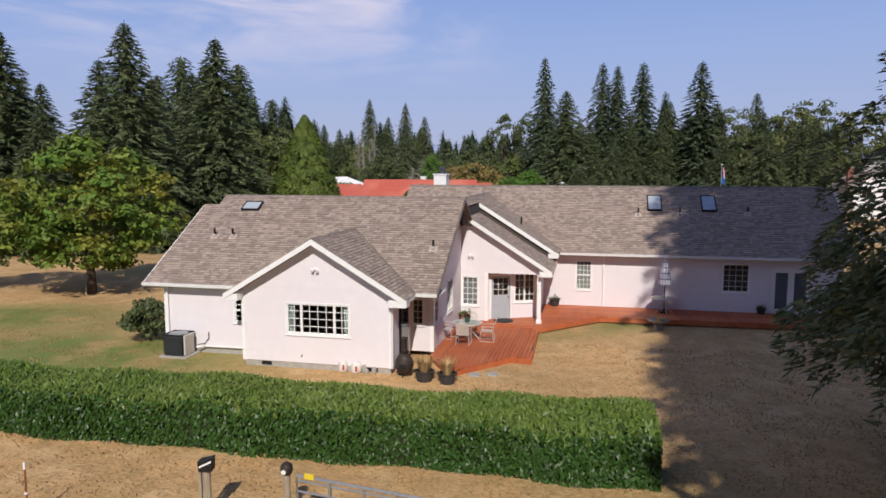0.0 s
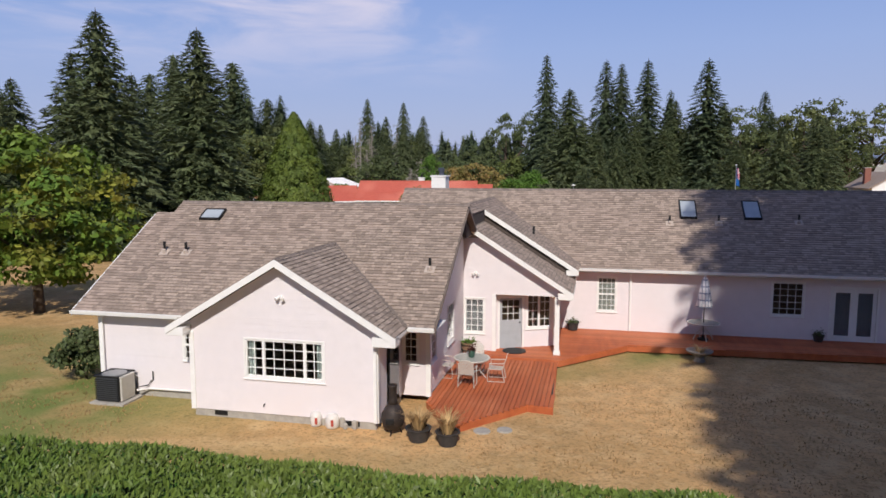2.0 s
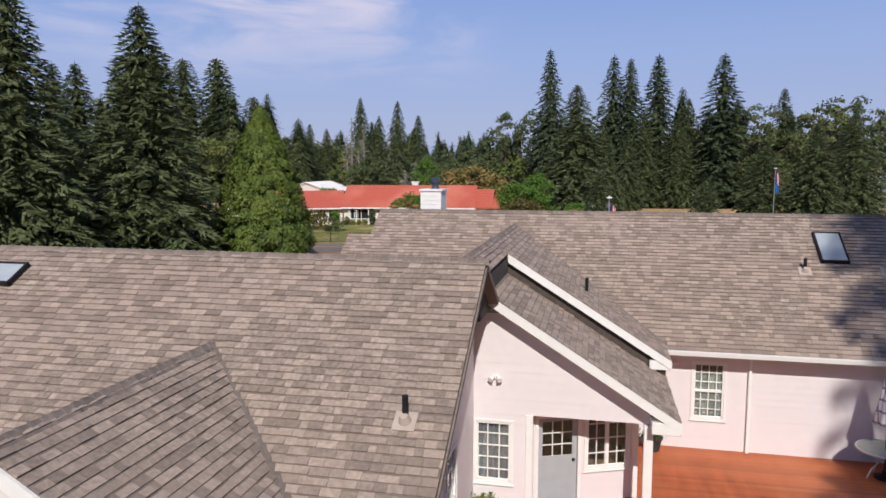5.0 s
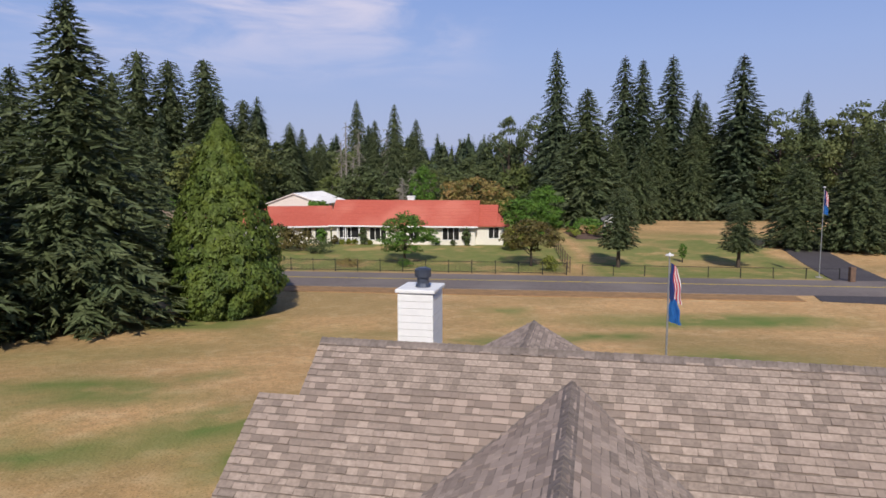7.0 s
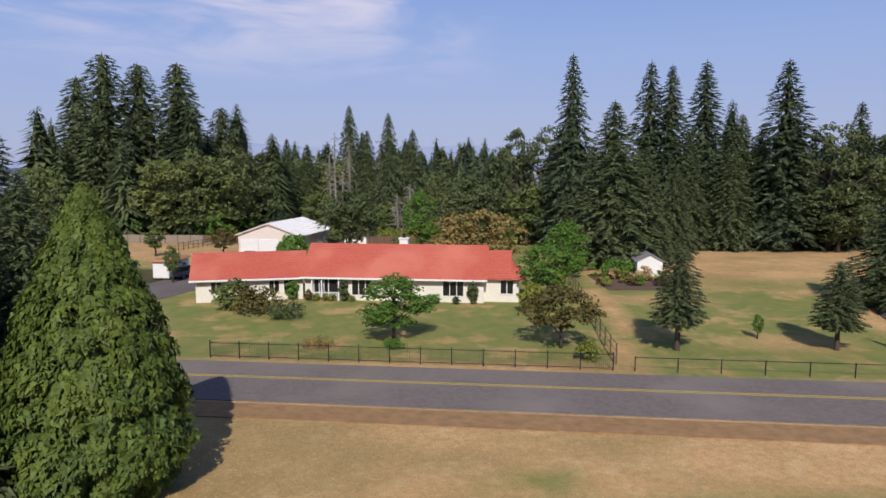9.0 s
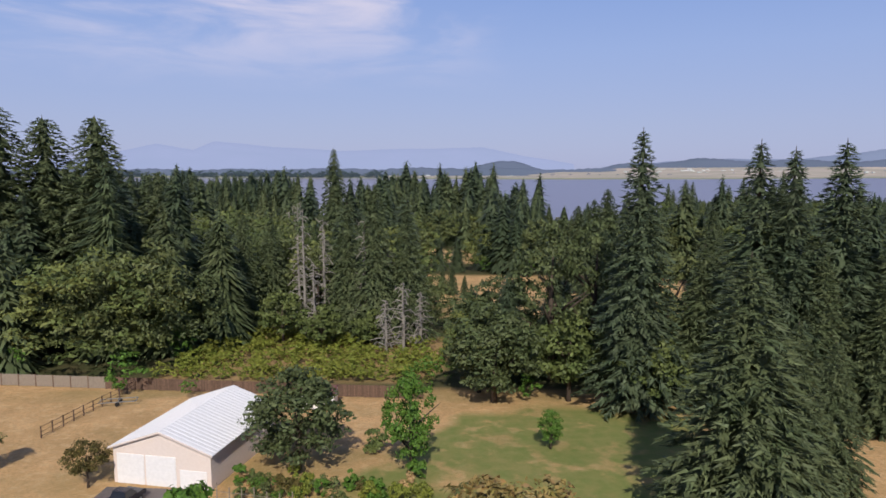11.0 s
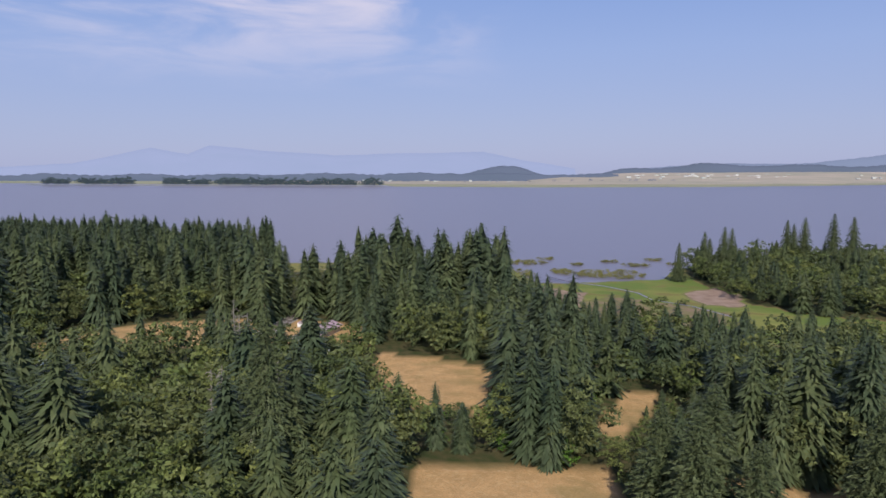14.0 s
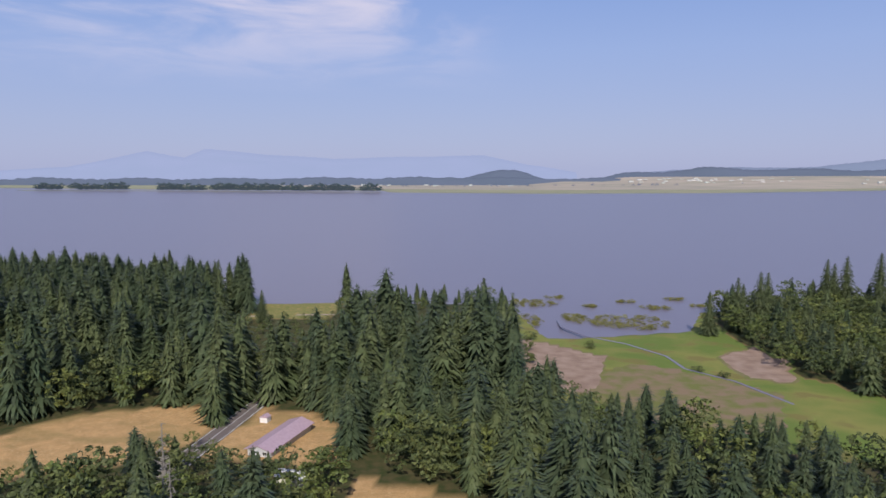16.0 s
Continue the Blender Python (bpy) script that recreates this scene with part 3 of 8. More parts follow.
def window(w, s0, s1, z0, z1, cols=4, rows=4, splits=(), curtain=(), trim=0.055, name="window", hung=False, blind=0.0, cloth=None):
    """A framed window with white bars in the opening of wall w. splits: thick mullions at fractions of its width."""
    win = part(name, Mb().box(s0 - trim, s1 + trim, -0.035, -0.02, z0 - trim, z0, 0.004).box(s0 - trim, s1 + trim, -0.035, -0.02, z1, z1 + trim, 0.004)
               .box(s0 - trim, s0, -0.035, -0.02, z0, z1).box(s1, s1 + trim, -0.035, -0.02, z0, z1), M_TRIM, w, "white window casing")
    fr = Mb().box(s0, s1, -0.012, 0.05, z0, z0 + 0.045).box(s0, s1, -0.012, 0.05, z1 - 0.045, z1).box(s0, s0 + 0.045, -0.012, 0.05, z0, z1).box(s1 - 0.045, s1, -0.012, 0.05, z0, z1)
    for f in splits:
        x = s0 + f * (s1 - s0)
        fr.box(x - 0.04, x + 0.04, -0.014, 0.05, z0, z1)
    if hung:
        zm = (z0 + z1) / 2
        fr.box(s0, s1, -0.014, 0.05, zm - 0.03, zm + 0.03)
    part("window_frame", fr, M_TRIM, win)
    part("window_sill", Mb().box(s0 - trim - 0.02, s1 + trim + 0.02, -0.06, -0.02, z0 - trim - 0.03, z0 - trim, 0.004), M_TRIM, win)
    edges = [0.0, *splits, 1.0]
    for k, (e0, e1) in enumerate(zip(edges, edges[1:])):
        x0, x1 = s0 + e0 * (s1 - s0), s0 + e1 * (s1 - s0)
        n_ = cols[k] if isinstance(cols, (list, tuple)) else cols
        bars = Mb()
        for i in range(1, n_):
            x = x0 + (x1 - x0) * i / n_
            bars.box(x - 0.011, x + 0.011, 0.004, 0.022, z0, z1)
        for j in range(1, rows):
            z = z0 + (z1 - z0) * j / rows
            bars.box(x0, x1, 0.004, 0.022, z - 0.011, z + 0.011)
        if bars.v:
            part("glazing_bar", bars, M_TRIM, win)
        pane = part("pane", Mb().box(x0, x1, 0.024, 0.030, z0, z1), gm, win)
        pane.visible_shadow = False
    for x0, x1 in curtain:
        cu = Mb()
        n_ = max(4, int((x1 - x0) / 0.05))
        for i in range(n_):
            xa, xb = x0 + (x1 - x0) * i / n_, x0 + (x1 - x0) * (i + 1) / n_
            ya, yb = 0.10 + 0.02 * (i % 2), 0.10 + 0.02 * ((i + 1) % 2)
            cu.add([(xa, ya, z0), (xb, yb, z0), (xb, yb, z1), (xa, ya, z1), (xa, ya + .006, z0), (xb, yb + .006, z0), (xb, yb + .006, z1), (xa, ya + .006, z1)],
                   [(0, 1, 2, 3), (7, 6, 5, 4), (0, 4, 5, 1), (3, 2, 6, 7)])
        part("curtain", cu, cloth or M_CURTAIN, win, "pale grey-green curtain" if cloth is None else "dull grey sheet standing in for the reflection in the panes")
    if blind:
        bl = Mb()
        for i in range(int((z1 - z0) / blind)):
            z = z0 + 0.02 + i * blind
            bl.box(s0 + 0.03, s1 - 0.03, 0.07, 0.10, z, z + blind * 0.62)
        part("blind", bl, M_CURTAIN, win, "grey slatted blind")
    return win


# roofs as height fields: slope, ridge and eave in the house's frame
SA, SB, SC, SG = 0.615, 0.70, 0.63, 0.593
ROOFS = {
    "A": dict(axis="u", ridge=5.8, zr=5.74, s=SA, u=(-10.3, 1.44), v=(0.6, 11.0)),
    "B": dict(axis="u", ridge=16.4, zr=5.97, s=SB, u=(-4.6, 18.5), v=(11.85, 20.95)),
    "C": dict(axis="v", ridge=0.78, zr=5.60, s=SC, u=(-3.5, 5.07), v=(10.4, 16.0)),
    "E": dict(axis="v", ridge=0.78, zr=5.60, s=SC, u=(-3.5, 1.25), v=(6.3, 10.45)),
    "D": dict(axis="v", ridge=0.78, zr=5.11, s=SC, u=(-3.3, 4.99), v=(7.45, 10.5)),
    "F": dict(axis="v", ridge=-0.75, zr=4.3, s=0.56, u=(-3.95, 2.45), v=(18.7, 26.4)),
    "G": dict(axis="v", ridge=-2.74, zr=4.53, s=SG, u=(-6.15, 0.65), v=(-0.6, 3.95)),
}


def roof_z(k, u, v):
    r = ROOFS[k]
    return r["zr"] - r["s"] * np.abs((v if r["axis"] == "u" else u) - r["ridge"])


def covered(k, u, v, z):
    """Whether another roof lies above that place."""
    for o, r in ROOFS.items():
        if o != k and r["u"][0] <= u <= r["u"][1] and r["v"][0] <= v <= r["v"][1] and roof_z(o, u, v) > z + 0.02:
            return True
    return False


EXPO, TABW = 0.142, 0.22
SHINGLE_PIECES = []          # the ones near the ridge, kept for single pieces


def roof_side(k, side, stepped=None, start=None):
    """One slope of a roof: a board under it and shingles in courses. side -1 or 1 from the ridge. stepped: (u of the upper part's end, z of the step)."""
    r = ROOFS[k]
    rnd = random.Random(hash_name(k) + side)
    thick = 0.013
    along, across = ("u", "v") if r["axis"] == "u" else ("v", "u")
    a0, a1 = r[along]
    a0 = a0 if start is None else start
    edge = r[across][0] if side < 0 else r[across][1]
    run = abs(edge - r["ridge"])
    n_ = math.sqrt(1 + r["s"] ** 2)
    slope = run * n_

    def place(a, t, lift):
        """a along the ridge, t metres up the slope from the eave."""
        c = edge - side * t / n_
        z = r["zr"] - r["s"] * abs(c - r["ridge"]) + lift * 1 / n_
        c2 = c + side * lift * r["s"] / n_
        return (a, c2, z) if along == "u" else (c2, a, z)

    sheet = Mb()
    tops = [(a0, 0), (a1, 0), (a1, slope), (a0, slope)]
    if stepped:
        ts = (stepped[1] - (r["zr"] - r["s"] * run)) * n_ / r["s"]
        tops = [(a0, 0), (a1, 0), (a1, slope), (stepped[0], slope), (stepped[0], ts), (a0, ts)]
    sheet_top = [place(a, t, 0.0) for a, t in tops]
    sheet_bot = [place(a, t, -0.09) for a, t in tops]
    m = len(tops)
    sheet.add(sheet_top + sheet_bot, [tuple(range(m)), tuple(range(m, 2 * m))[::-1]] + [(i, m + i, m + (i + 1) % m, (i + 1) % m) for i in range(m)])
    rf = part("roof", sheet, M_ROOFBASE, house, "brown shingle roof slope")
    V_, F_ = [], []
    rows_ = int(slope / EXPO)
    for j in range(rows_ + 1):
        t0 = j * EXPO
        t1_ = min(t0 + EXPO, slope)
        lo = a0
        if stepped and t0 > ts:
            lo = stepped[0]
        a = lo - rnd.random() * TABW
        while a < a1:
            w = TABW * rnd.choice((0.55, 0.8, 1.0, 1.0, 1.3))
            x0, x1 = max(a, lo), min(a + w - 0.006, a1)
            a += w
            if x1 - x0 < 0.03:
                continue
            p = place((x0 + x1) / 2, (t0 + min(t0 + EXPO, slope)) / 2, 0.0)
            if covered(k, p[0], p[1], p[2]):
                continue
            t1 = t1_ - rnd.choice((0.014, 0.014, 0.016, 0.03))
            if t1 < t0 + 0.03:
                continue
            lift = thick + rnd.choice((0.0, 0.003, 0.014))
            if k == "B" and side < 0 and -3.4 < x0 < 3.9 and slope - 1.15 < t0 < slope - 0.25 and a < a1 and abs(x1 - x0 - w + 0.006) < 1e-6:
                SHINGLE_PIECES.append((Vector(place((x0 + x1) / 2, t0, 0.0)), round(w, 4), math.atan(r["s"])))
                continue
            o = len(V_)
            V_.extend([place(x0, t0, 0.002), place(x1, t0, 0.002), place(x1, t1, 0.003), place(x0, t1, 0.003),
                       place(x0, t0, lift), place(x1, t0, lift), place(x1, t1, 0.004), place(x0, t1, 0.004)])
            F_.extend([(o + 4, o + 5, o + 6, o + 7), (o, o + 1, o + 5, o + 4), (o + 1, o + 2, o + 6, o + 5), (o + 3, o, o + 4, o + 7)])
    if V_:
        sm = big_mesh("shingles", V_, F_)
        sm.shade_flat()
        tagged(part("shingles", sm, M_SHINGLES, rf), kind="stuff")
    return rf


def hash_name(k):
    return sum(ord(c) for c in k)


def ridge_cap(p, q):
    """Overlapping folded caps along a ridge."""
    p, q = Vector(p), Vector(q)
    d = (q - p)
    n_ = max(1, int(d.length / 0.16))
    d /= n_
    side = d.cross(Vector((0, 0, 1))).normalized() * 0.14
    cap = Mb()
    a, b = Vector((0, 0, 0)), d * 1.35
    h0, h1 = Vector((0, 0, 0.035)), Vector((0, 0, 0.018))
    dr = Vector((0, 0, -0.075))
    cap.add([a + side + dr, a + h0, a - side + dr, b + side + dr, b + h1, b - side + dr], [(0, 1, 4, 3), (1, 2, 5, 4), (0, 2, 1)])
    me = cap.mesh("ridge_shingle")
    me.materials.append(M_RIDGE)
    for i in range(n_):
        o = new("ridge_shingle", me)
        o.parent = house
        o.location = p + d * i


roof_side("A", -1, stepped=(-9.6, 5.3))
roof_side("A", 1, start=-9.6)
roof_side("B", -1, stepped=(-3.85, 5.2))
roof_side("B", 1, start=-3.85)
# the small upper gable ends, and the steps beside them that fall away behind
for k_, u_, z_ in (("A", -9.6, 5.3), ("B", -3.85, 5.2)):
    r_ = ROOFS[k_]
    hw_ = (r_["zr"] - z_) / r_["s"]
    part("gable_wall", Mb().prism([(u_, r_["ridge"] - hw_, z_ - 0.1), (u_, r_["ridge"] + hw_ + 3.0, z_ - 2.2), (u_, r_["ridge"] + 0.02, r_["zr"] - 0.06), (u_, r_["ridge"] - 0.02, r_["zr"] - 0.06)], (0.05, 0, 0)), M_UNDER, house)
    vs_ = r_["ridge"] - hw_
    part("roof_step", Mb().prism([(r_["u"][0], vs_, z_ + 0.012), (r_["u"][0], vs_ + 1.6, z_ - 1.1), (r_["u"][0], vs_ + 1.6, z_ - 1.2), (r_["u"][0], vs_, z_ - 0.09)], (u_ - r_["u"][0], 0, 0)), M_SHINGLES, house)
for k in "CEDGF":
    roof_side(k, -1)
    roof_side(k, 1)
ridge_cap((-9.6, 5.8, 5.74), (1.44, 5.8, 5.74))
ridge_cap((-3.85, 16.4, 5.97), (18.5, 16.4, 5.97))
ridge_cap((0.78, 6.3, 5.60), (0.78, 15.85, 5.60))
ridge_cap((-2.74, -0.6, 4.53), (-2.74, 3.8, 4.53))
ridge_cap((-0.75, 18.9, 4.30), (-0.75, 26.4, 4.30))
# the end walls of the raised roof, coloured dark for the shade under its rake
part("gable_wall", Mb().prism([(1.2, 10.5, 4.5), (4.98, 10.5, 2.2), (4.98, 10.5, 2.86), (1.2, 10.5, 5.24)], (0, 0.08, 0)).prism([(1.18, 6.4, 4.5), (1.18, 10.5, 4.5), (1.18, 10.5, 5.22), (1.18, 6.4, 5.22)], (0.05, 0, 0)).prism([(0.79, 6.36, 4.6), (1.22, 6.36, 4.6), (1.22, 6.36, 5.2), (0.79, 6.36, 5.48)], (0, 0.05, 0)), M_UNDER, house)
# valleys
for p, q in (((-2.74, 3.83, 4.55), (0.65, 0.6, 2.57)), ((-2.74, 3.83, 4.55), (-6.15, 0.6, 2.57)),
             ((0.78, 15.87, 5.62), (5.07, 12.01, 2.93)), ((0.78, 15.87, 5.62), (-3.5, 12.01, 2.93))):
    beam("valley_flashing", p, q, 0.16, 0.03, M_RIDGE, house)

# rake boards, eaves and gutters
RK = 0.2
beam("rake_board", (-2.74, -0.62, 4.52), (-6.18, -0.62, 4.52 - 3.44 * SG), 0.04, RK, M_TRIM, house)
beam("rake_board", (-2.74, -0.62, 4.52), (0.69, -0.62, 4.52 - 3.43 * SG), 0.04, RK, M_TRIM, house)
beam("rake_board", (0.86, 7.43, 5.05), (5.02, 7.43, 5.05 - 4.16 * SC), 0.04, RK, M_TRIM, house)
beam("rake_board", (1.25, 10.38, 5.59 - 0.47 * SC), (5.10, 10.38, 5.59 - 4.32 * SC), 0.04, RK, M_TRIM, house)
beam("rake_board", (-10.32, 0.58, 2.53), (-10.32, 5.08, 5.30), 0.04, 0.16, M_TRIM, house)
beam("rake_board", (1.45, 0.58, 2.45), (1.45, 5.8, 5.66), 0.03, 0.10, M_RIDGE, house)
beam("rake_board", (18.52, 11.83, 2.75), (18.52, 16.4, 5.95), 0.04, 0.18, M_TRIM, house)


def gutter(p, q, label="white aluminium gutter"):
    p, q = Vector(p), Vector(q)
    d = (q - p).normalized()
    out = Vector((d.y, -d.x, 0))
    prof = [(0, 0), (0, -0.11), (0.09, -0.11), (0.115, 0.0), (0.105, 0.0), (0.082, -0.1), (0.01, -0.1), (0.01, 0)]
    g = Mb()
    g.prism([p + out * a + Vector((0, 0, b)) for a, b in prof], q - p)
    return part("gutter", g, M_TRIM, house, label)


gutter((-10.32, 0.59, 2.55), (-6.1, 0.59, 2.55))
gutter((0.69, 0.59, 2.55), (1.44, 0.59, 2.55))
gutter((5.08, 11.83, 2.79), (18.5, 11.83, 2.79))
gutter((5.01, 10.4, 2.44), (5.01, 7.5, 2.44))
gutter((0.67, 0.55, 2.50), (0.67, -0.6, 2.50))
# soffits
for b_ in ((-10.3, -5.6, 0.61, 1.0, 2.40, 2.425), (0.0, 1.42, 0.61, 2.3, 2.40, 2.425), (4.2, 18.4, 11.87, 12.4, 2.62, 2.645), (0.0, 0.63, -0.56, 2.3, 2.31, 2.33), (-6.12, -5.6, -0.56, 1.0, 2.31, 2.33), (2.0, 4.95, 7.87, 12.35, 2.28, 2.30)):
    part("soffit", Mb().box(*b_), M_TRIM, house)
# sloping soffits under the gable overhangs
for u0, z0_, run_, s_, v0, v1 in ((-2.74, 4.41, -3.34, SG, -0.59, -0.2), (-2.74, 4.41, 3.34, SG, -0.59, -0.2), (0.9, 4.93, 3.9, SC, 7.47, 7.85)):
    part("soffit", Mb().prism([(u0, v0, z0_), (u0 + run_, v0, z0_ - abs(run_) * s_), (u0 + run_, v1, z0_ - abs(run_) * s_), (u0, v1, z0_)], (0, 0, -0.02)), M_TRIM, house)
# boxed eave returns
for u0, u1, v0, v1, z0, z1 in ((-6.18, -5.62, -0.61, -0.18, 2.24, 2.49), (0.02, 0.67, -0.61, -0.18, 2.24, 2.49), (4.45, 5.0, 7.42, 7.88, 2.20, 2.44), (4.6, 5.09, 10.38, 10.8, 2.66, 2.88)):
    part("eave_return", Mb().box(u0, u1, v0, v1, z0, z1, 0.01), M_TRIM, house)

# walls with their openings
gw = wall("wall", (-5.6, -0.2), (0, -0.2), 0.0, [(0, 2.64), (0.1, 2.70), (2.86, 4.35), (5.5, 2.78), (5.6, 2.72)], [(1.70, 4.06, 1.07, 2.16)])
window(gw, 1.70, 4.06, 1.07, 2.16, cols=(2, 4, 2), rows=4, splits=(0.235, 0.765), curtain=((1.75, 1.98), (3.83, 4.01)))
part("wall", Mb().box(-5.6, -5.46, -0.06, 1.0, 0, 2.32), M_SIDING, house)
aw = wall("wall", (-9.6, 1.0), (-5.6, 1.0), 0.0, [(0, 2.42), (4.0, 2.42)], [(2.95, 3.75, 1.08, 1.98)])
window(aw, 2.95, 3.75, 1.08, 1.98, cols=2, rows=4, hung=True)
wall("wall", (0, -0.2), (0, 2.3), 0.0, [(0, 2.32), (2.5, 2.32)], [(0.95, 1.9, 0.1, 2.05)], course=0.19)
ar = wall("wall", (0.0, 2.3), (0.86, 2.3), 0.0, [(0, 2.42), (0.86, 2.42)], [(0.08, 0.52, 1.04, 2.02)])
window(ar, 0.08, 0.52, 1.04, 2.02, cols=2, rows=4)
sw = wall("wall", (0.86, 2.3), (0.86, 7.85), 0.0, [(0, 3.3), (3.5, 5.45), (5.55, 4.3)], [(0.30, 0.95, 1.0, 2.1), (2.65, 3.65, 0.98, 2.3)])
window(sw, 0.30, 0.95, 1.0, 2.1, cols=2, rows=4)
window(sw, 2.65, 3.65, 0.98, 2.3, cols=3, rows=4)
cw = wall("wall", (0.86, 7.85), (4.62, 7.85), 0.0, [(0, 4.88), (0.02, 4.88), (0.04, 4.88), (3.76, 2.54)], [(0.07, 0.80, 0.76, 2.06), (1.19, 3.76, -0.1, 2.25)])
# added grey sheet imitates the reflection in these panes, which have no curtain
window(cw, 0.07, 0.80, 0.76, 2.06, cols=3, rows=5, curtain=((0.09, 0.78),), cloth=M_PANEGREY)
dw_ = wall("wall", (2.05, 8.25), (4.25, 9.20), 0.0, [(0, 2.3), (2.39, 2.3)], [(0.16, 1.06, 0.02, 2.10), (1.26, 2.22, 0.82, 2.14)])
window(dw_, 1.26, 2.22, 0.82, 2.14, cols=(2, 2), rows=4, splits=(0.5,))
wall("wall", (2.05, 7.85), (2.05, 8.25), 0.0, [(0, 2.3), (0.4, 2.3)])
wall("wall", (4.25, 9.2), (4.25, 12.4), 0.0, [(0, 2.75), (3.2, 2.75)])
bw = wall("wall", (4.12, 12.4), (18.0, 12.4), 0.0, [(0, 2.64), (13.88, 2.64)], [(1.75, 2.50, 0.89, 2.34), (8.70, 9.88, 1.03, 2.37), (10.85, 12.65, 0.05, 2.26)])
window(bw, 1.75, 2.50, 0.89, 2.34, cols=4, rows=6, hung=True, blind=0.062)
window(bw, 8.70, 9.88, 1.03, 2.37, cols=4, rows=5, splits=())
wall("wall", (18.0, 12.4), (18.0, 20.6), 0.0, [(0, 2.7), (4.0, 5.6), (8.2, 2.7)])
wall("wall", (-9.5, 10.6), (-9.5, 1.0), 0.0, [(0, 2.6), (4.2, 5.0), (5.4, 5.0), (9.6, 2.6)])
wall("wall", (-3.7, 20.6), (-3.7, 11.0), 0.0, [(0, 2.6), (3.0, 4.6), (5.4, 4.6), (8.2, 2.7), (9.6, 1.9)], boards=False)
part("wall", Mb().box(-9.5, -3.7, 10.46, 10.6, 0, 2.6), M_SIDING, house)
part("wall", Mb().box(-3.7, 18.0, 20.46, 20.6, 0, 2.65), M_SIDING, house)
# rooms behind the windows
M_ROOM = mat("room_floor", (0.20, 0.15, 0.11), (0.15, 0.11, 0.08), 0.7, 3)
for b_ in ((-9.4, 0.8, 2.5, 10.8, -0.05, -0.01), (-5.4, -0.2, 0.2, 2.5, -0.05, -0.01), (1.0, 4.0, 9.9, 12.4, -0.05, -0.01), (-3.6, 17.8, 12.6, 20.4, -0.05, -0.01)):
    part("floor", Mb().box(*b_), M_ROOM, house)
for b_ in ((-9.4, -0.2, 4.2, 4.3, 0, 2.4), (0.0, 0.7, 4.4, 4.5, 0, 2.4), (-0.1, 0.0, 4.5, 8.0, 0, 2.4), (1.0, 4.0, 9.9, 10.0, 0, 2.4), (4.3, 17.8, 15.4, 15.5, 0, 2.4)):
    part("partition", Mb().box(*b_), M_ROOM, house)
# corner boards and foundation
for u, v, z1 in ((-5.6, -0.2, 2.3), (0, -0.2, 2.3), (-9.6, 1.0, 2.4), (0.86, 2.3, 2.4), (2.05, 7.85, 2.25), (4.25, 9.2, 2.3), (18.0, 12.4, 2.62)):
    part("corner_board", Mb().box(u - 0.075, u + 0.075, v - 0.045, v + 0.075, -0.01, z1, 0.004), M_TRIM, house)
for b_ in ((-5.58, -0.02, -0.18, 0.0), (-9.58, -5.5, 1.02, 1.2), (-9.48, -9.3, 1.1, 10.6), (4.2, 18.0, 12.44, 12.6), (-0.2, -0.02, 0.1, 2.3)):
    part("foundation", Mb().box(*b_, -0.5, 0.01), M_CONC, house)
for u in (-4.95, -0.9):
    part("foundation_vent", Mb().box(u, u + 0.4, -0.20, -0.17, -0.16, -0.03), M_BLACK, house)
# downspouts
for u, v, z1 in ((7.22, 12.34, 2.62), (-9.5, 0.93, 2.4), (0.02, -0.3, 2.3)):
    part("downspout", Mb().box(u - 0.04, u + 0.04, v - 0.055, v + 0.0, 0.02, z1, 0.01), M_TRIM, house)
# doors
door = part("door", Mb().box(0.16, 1.06, -0.03, -0.005, 2.02, 2.14).box(0.09, 0.16, -0.03, 0.0, 0.02, 2.14).box(1.06, 1.13, -0.03, 0.0, 0.02, 2.14), M_TRIM, dw_, "white door frame with a pale grey half-glazed door")
part("door_leaf", Mb().box(0.17, 1.05, 0.03, 0.07, 0.03, 1.15, 0.004).box(0.17, 0.27, 0.03, 0.07, 1.15, 2.0).box(0.95, 1.05, 0.03, 0.07, 1.15, 2.0).box(0.27, 0.95, 0.03, 0.07, 1.92, 2.0),
     mat("grey_door_paint", (0.42, 0.44, 0.47), (0.38, 0.40, 0.43), 0.5, 4), door)
part("glazing_bar", Mb().box(0.49, 0.51, 0.04, 0.06, 1.15, 1.92).box(0.71, 0.73, 0.04, 0.06, 1.15, 1.92).box(0.27, 0.95, 0.04, 0.06, 1.39, 1.41).box(0.27, 0.95, 0.04, 0.06, 1.65, 1.67), M_TRIM, door)
part("pane", Mb().box(0.27, 0.95, 0.062, 0.068, 1.15, 1.92), gm, door)
part("door_handle", Mb().lathe([(0.0, 0), (0.03, 0.0), (0.03, 0.05), (0.0, 0.05)], 0.97, 0.0, 8), M_BLACK, door).location.z = 1.02
part("doormat", Mb().lathe([(0.45, 0.0), (0.45, 0.02), (0.4, 0.025)], 0.6, -0.55, 20), M_BLACK, door).location.z = 0.06
fd = part("french_door", Mb().box(10.85, 12.65, -0.03, 0.0, 2.2, 2.28).box(10.85, 10.93, -0.03, 0.0, 0.05, 2.2).box(12.57, 12.65, -0.03, 0.0, 0.05, 2.2), M_TRIM, bw, "white glazed double door")
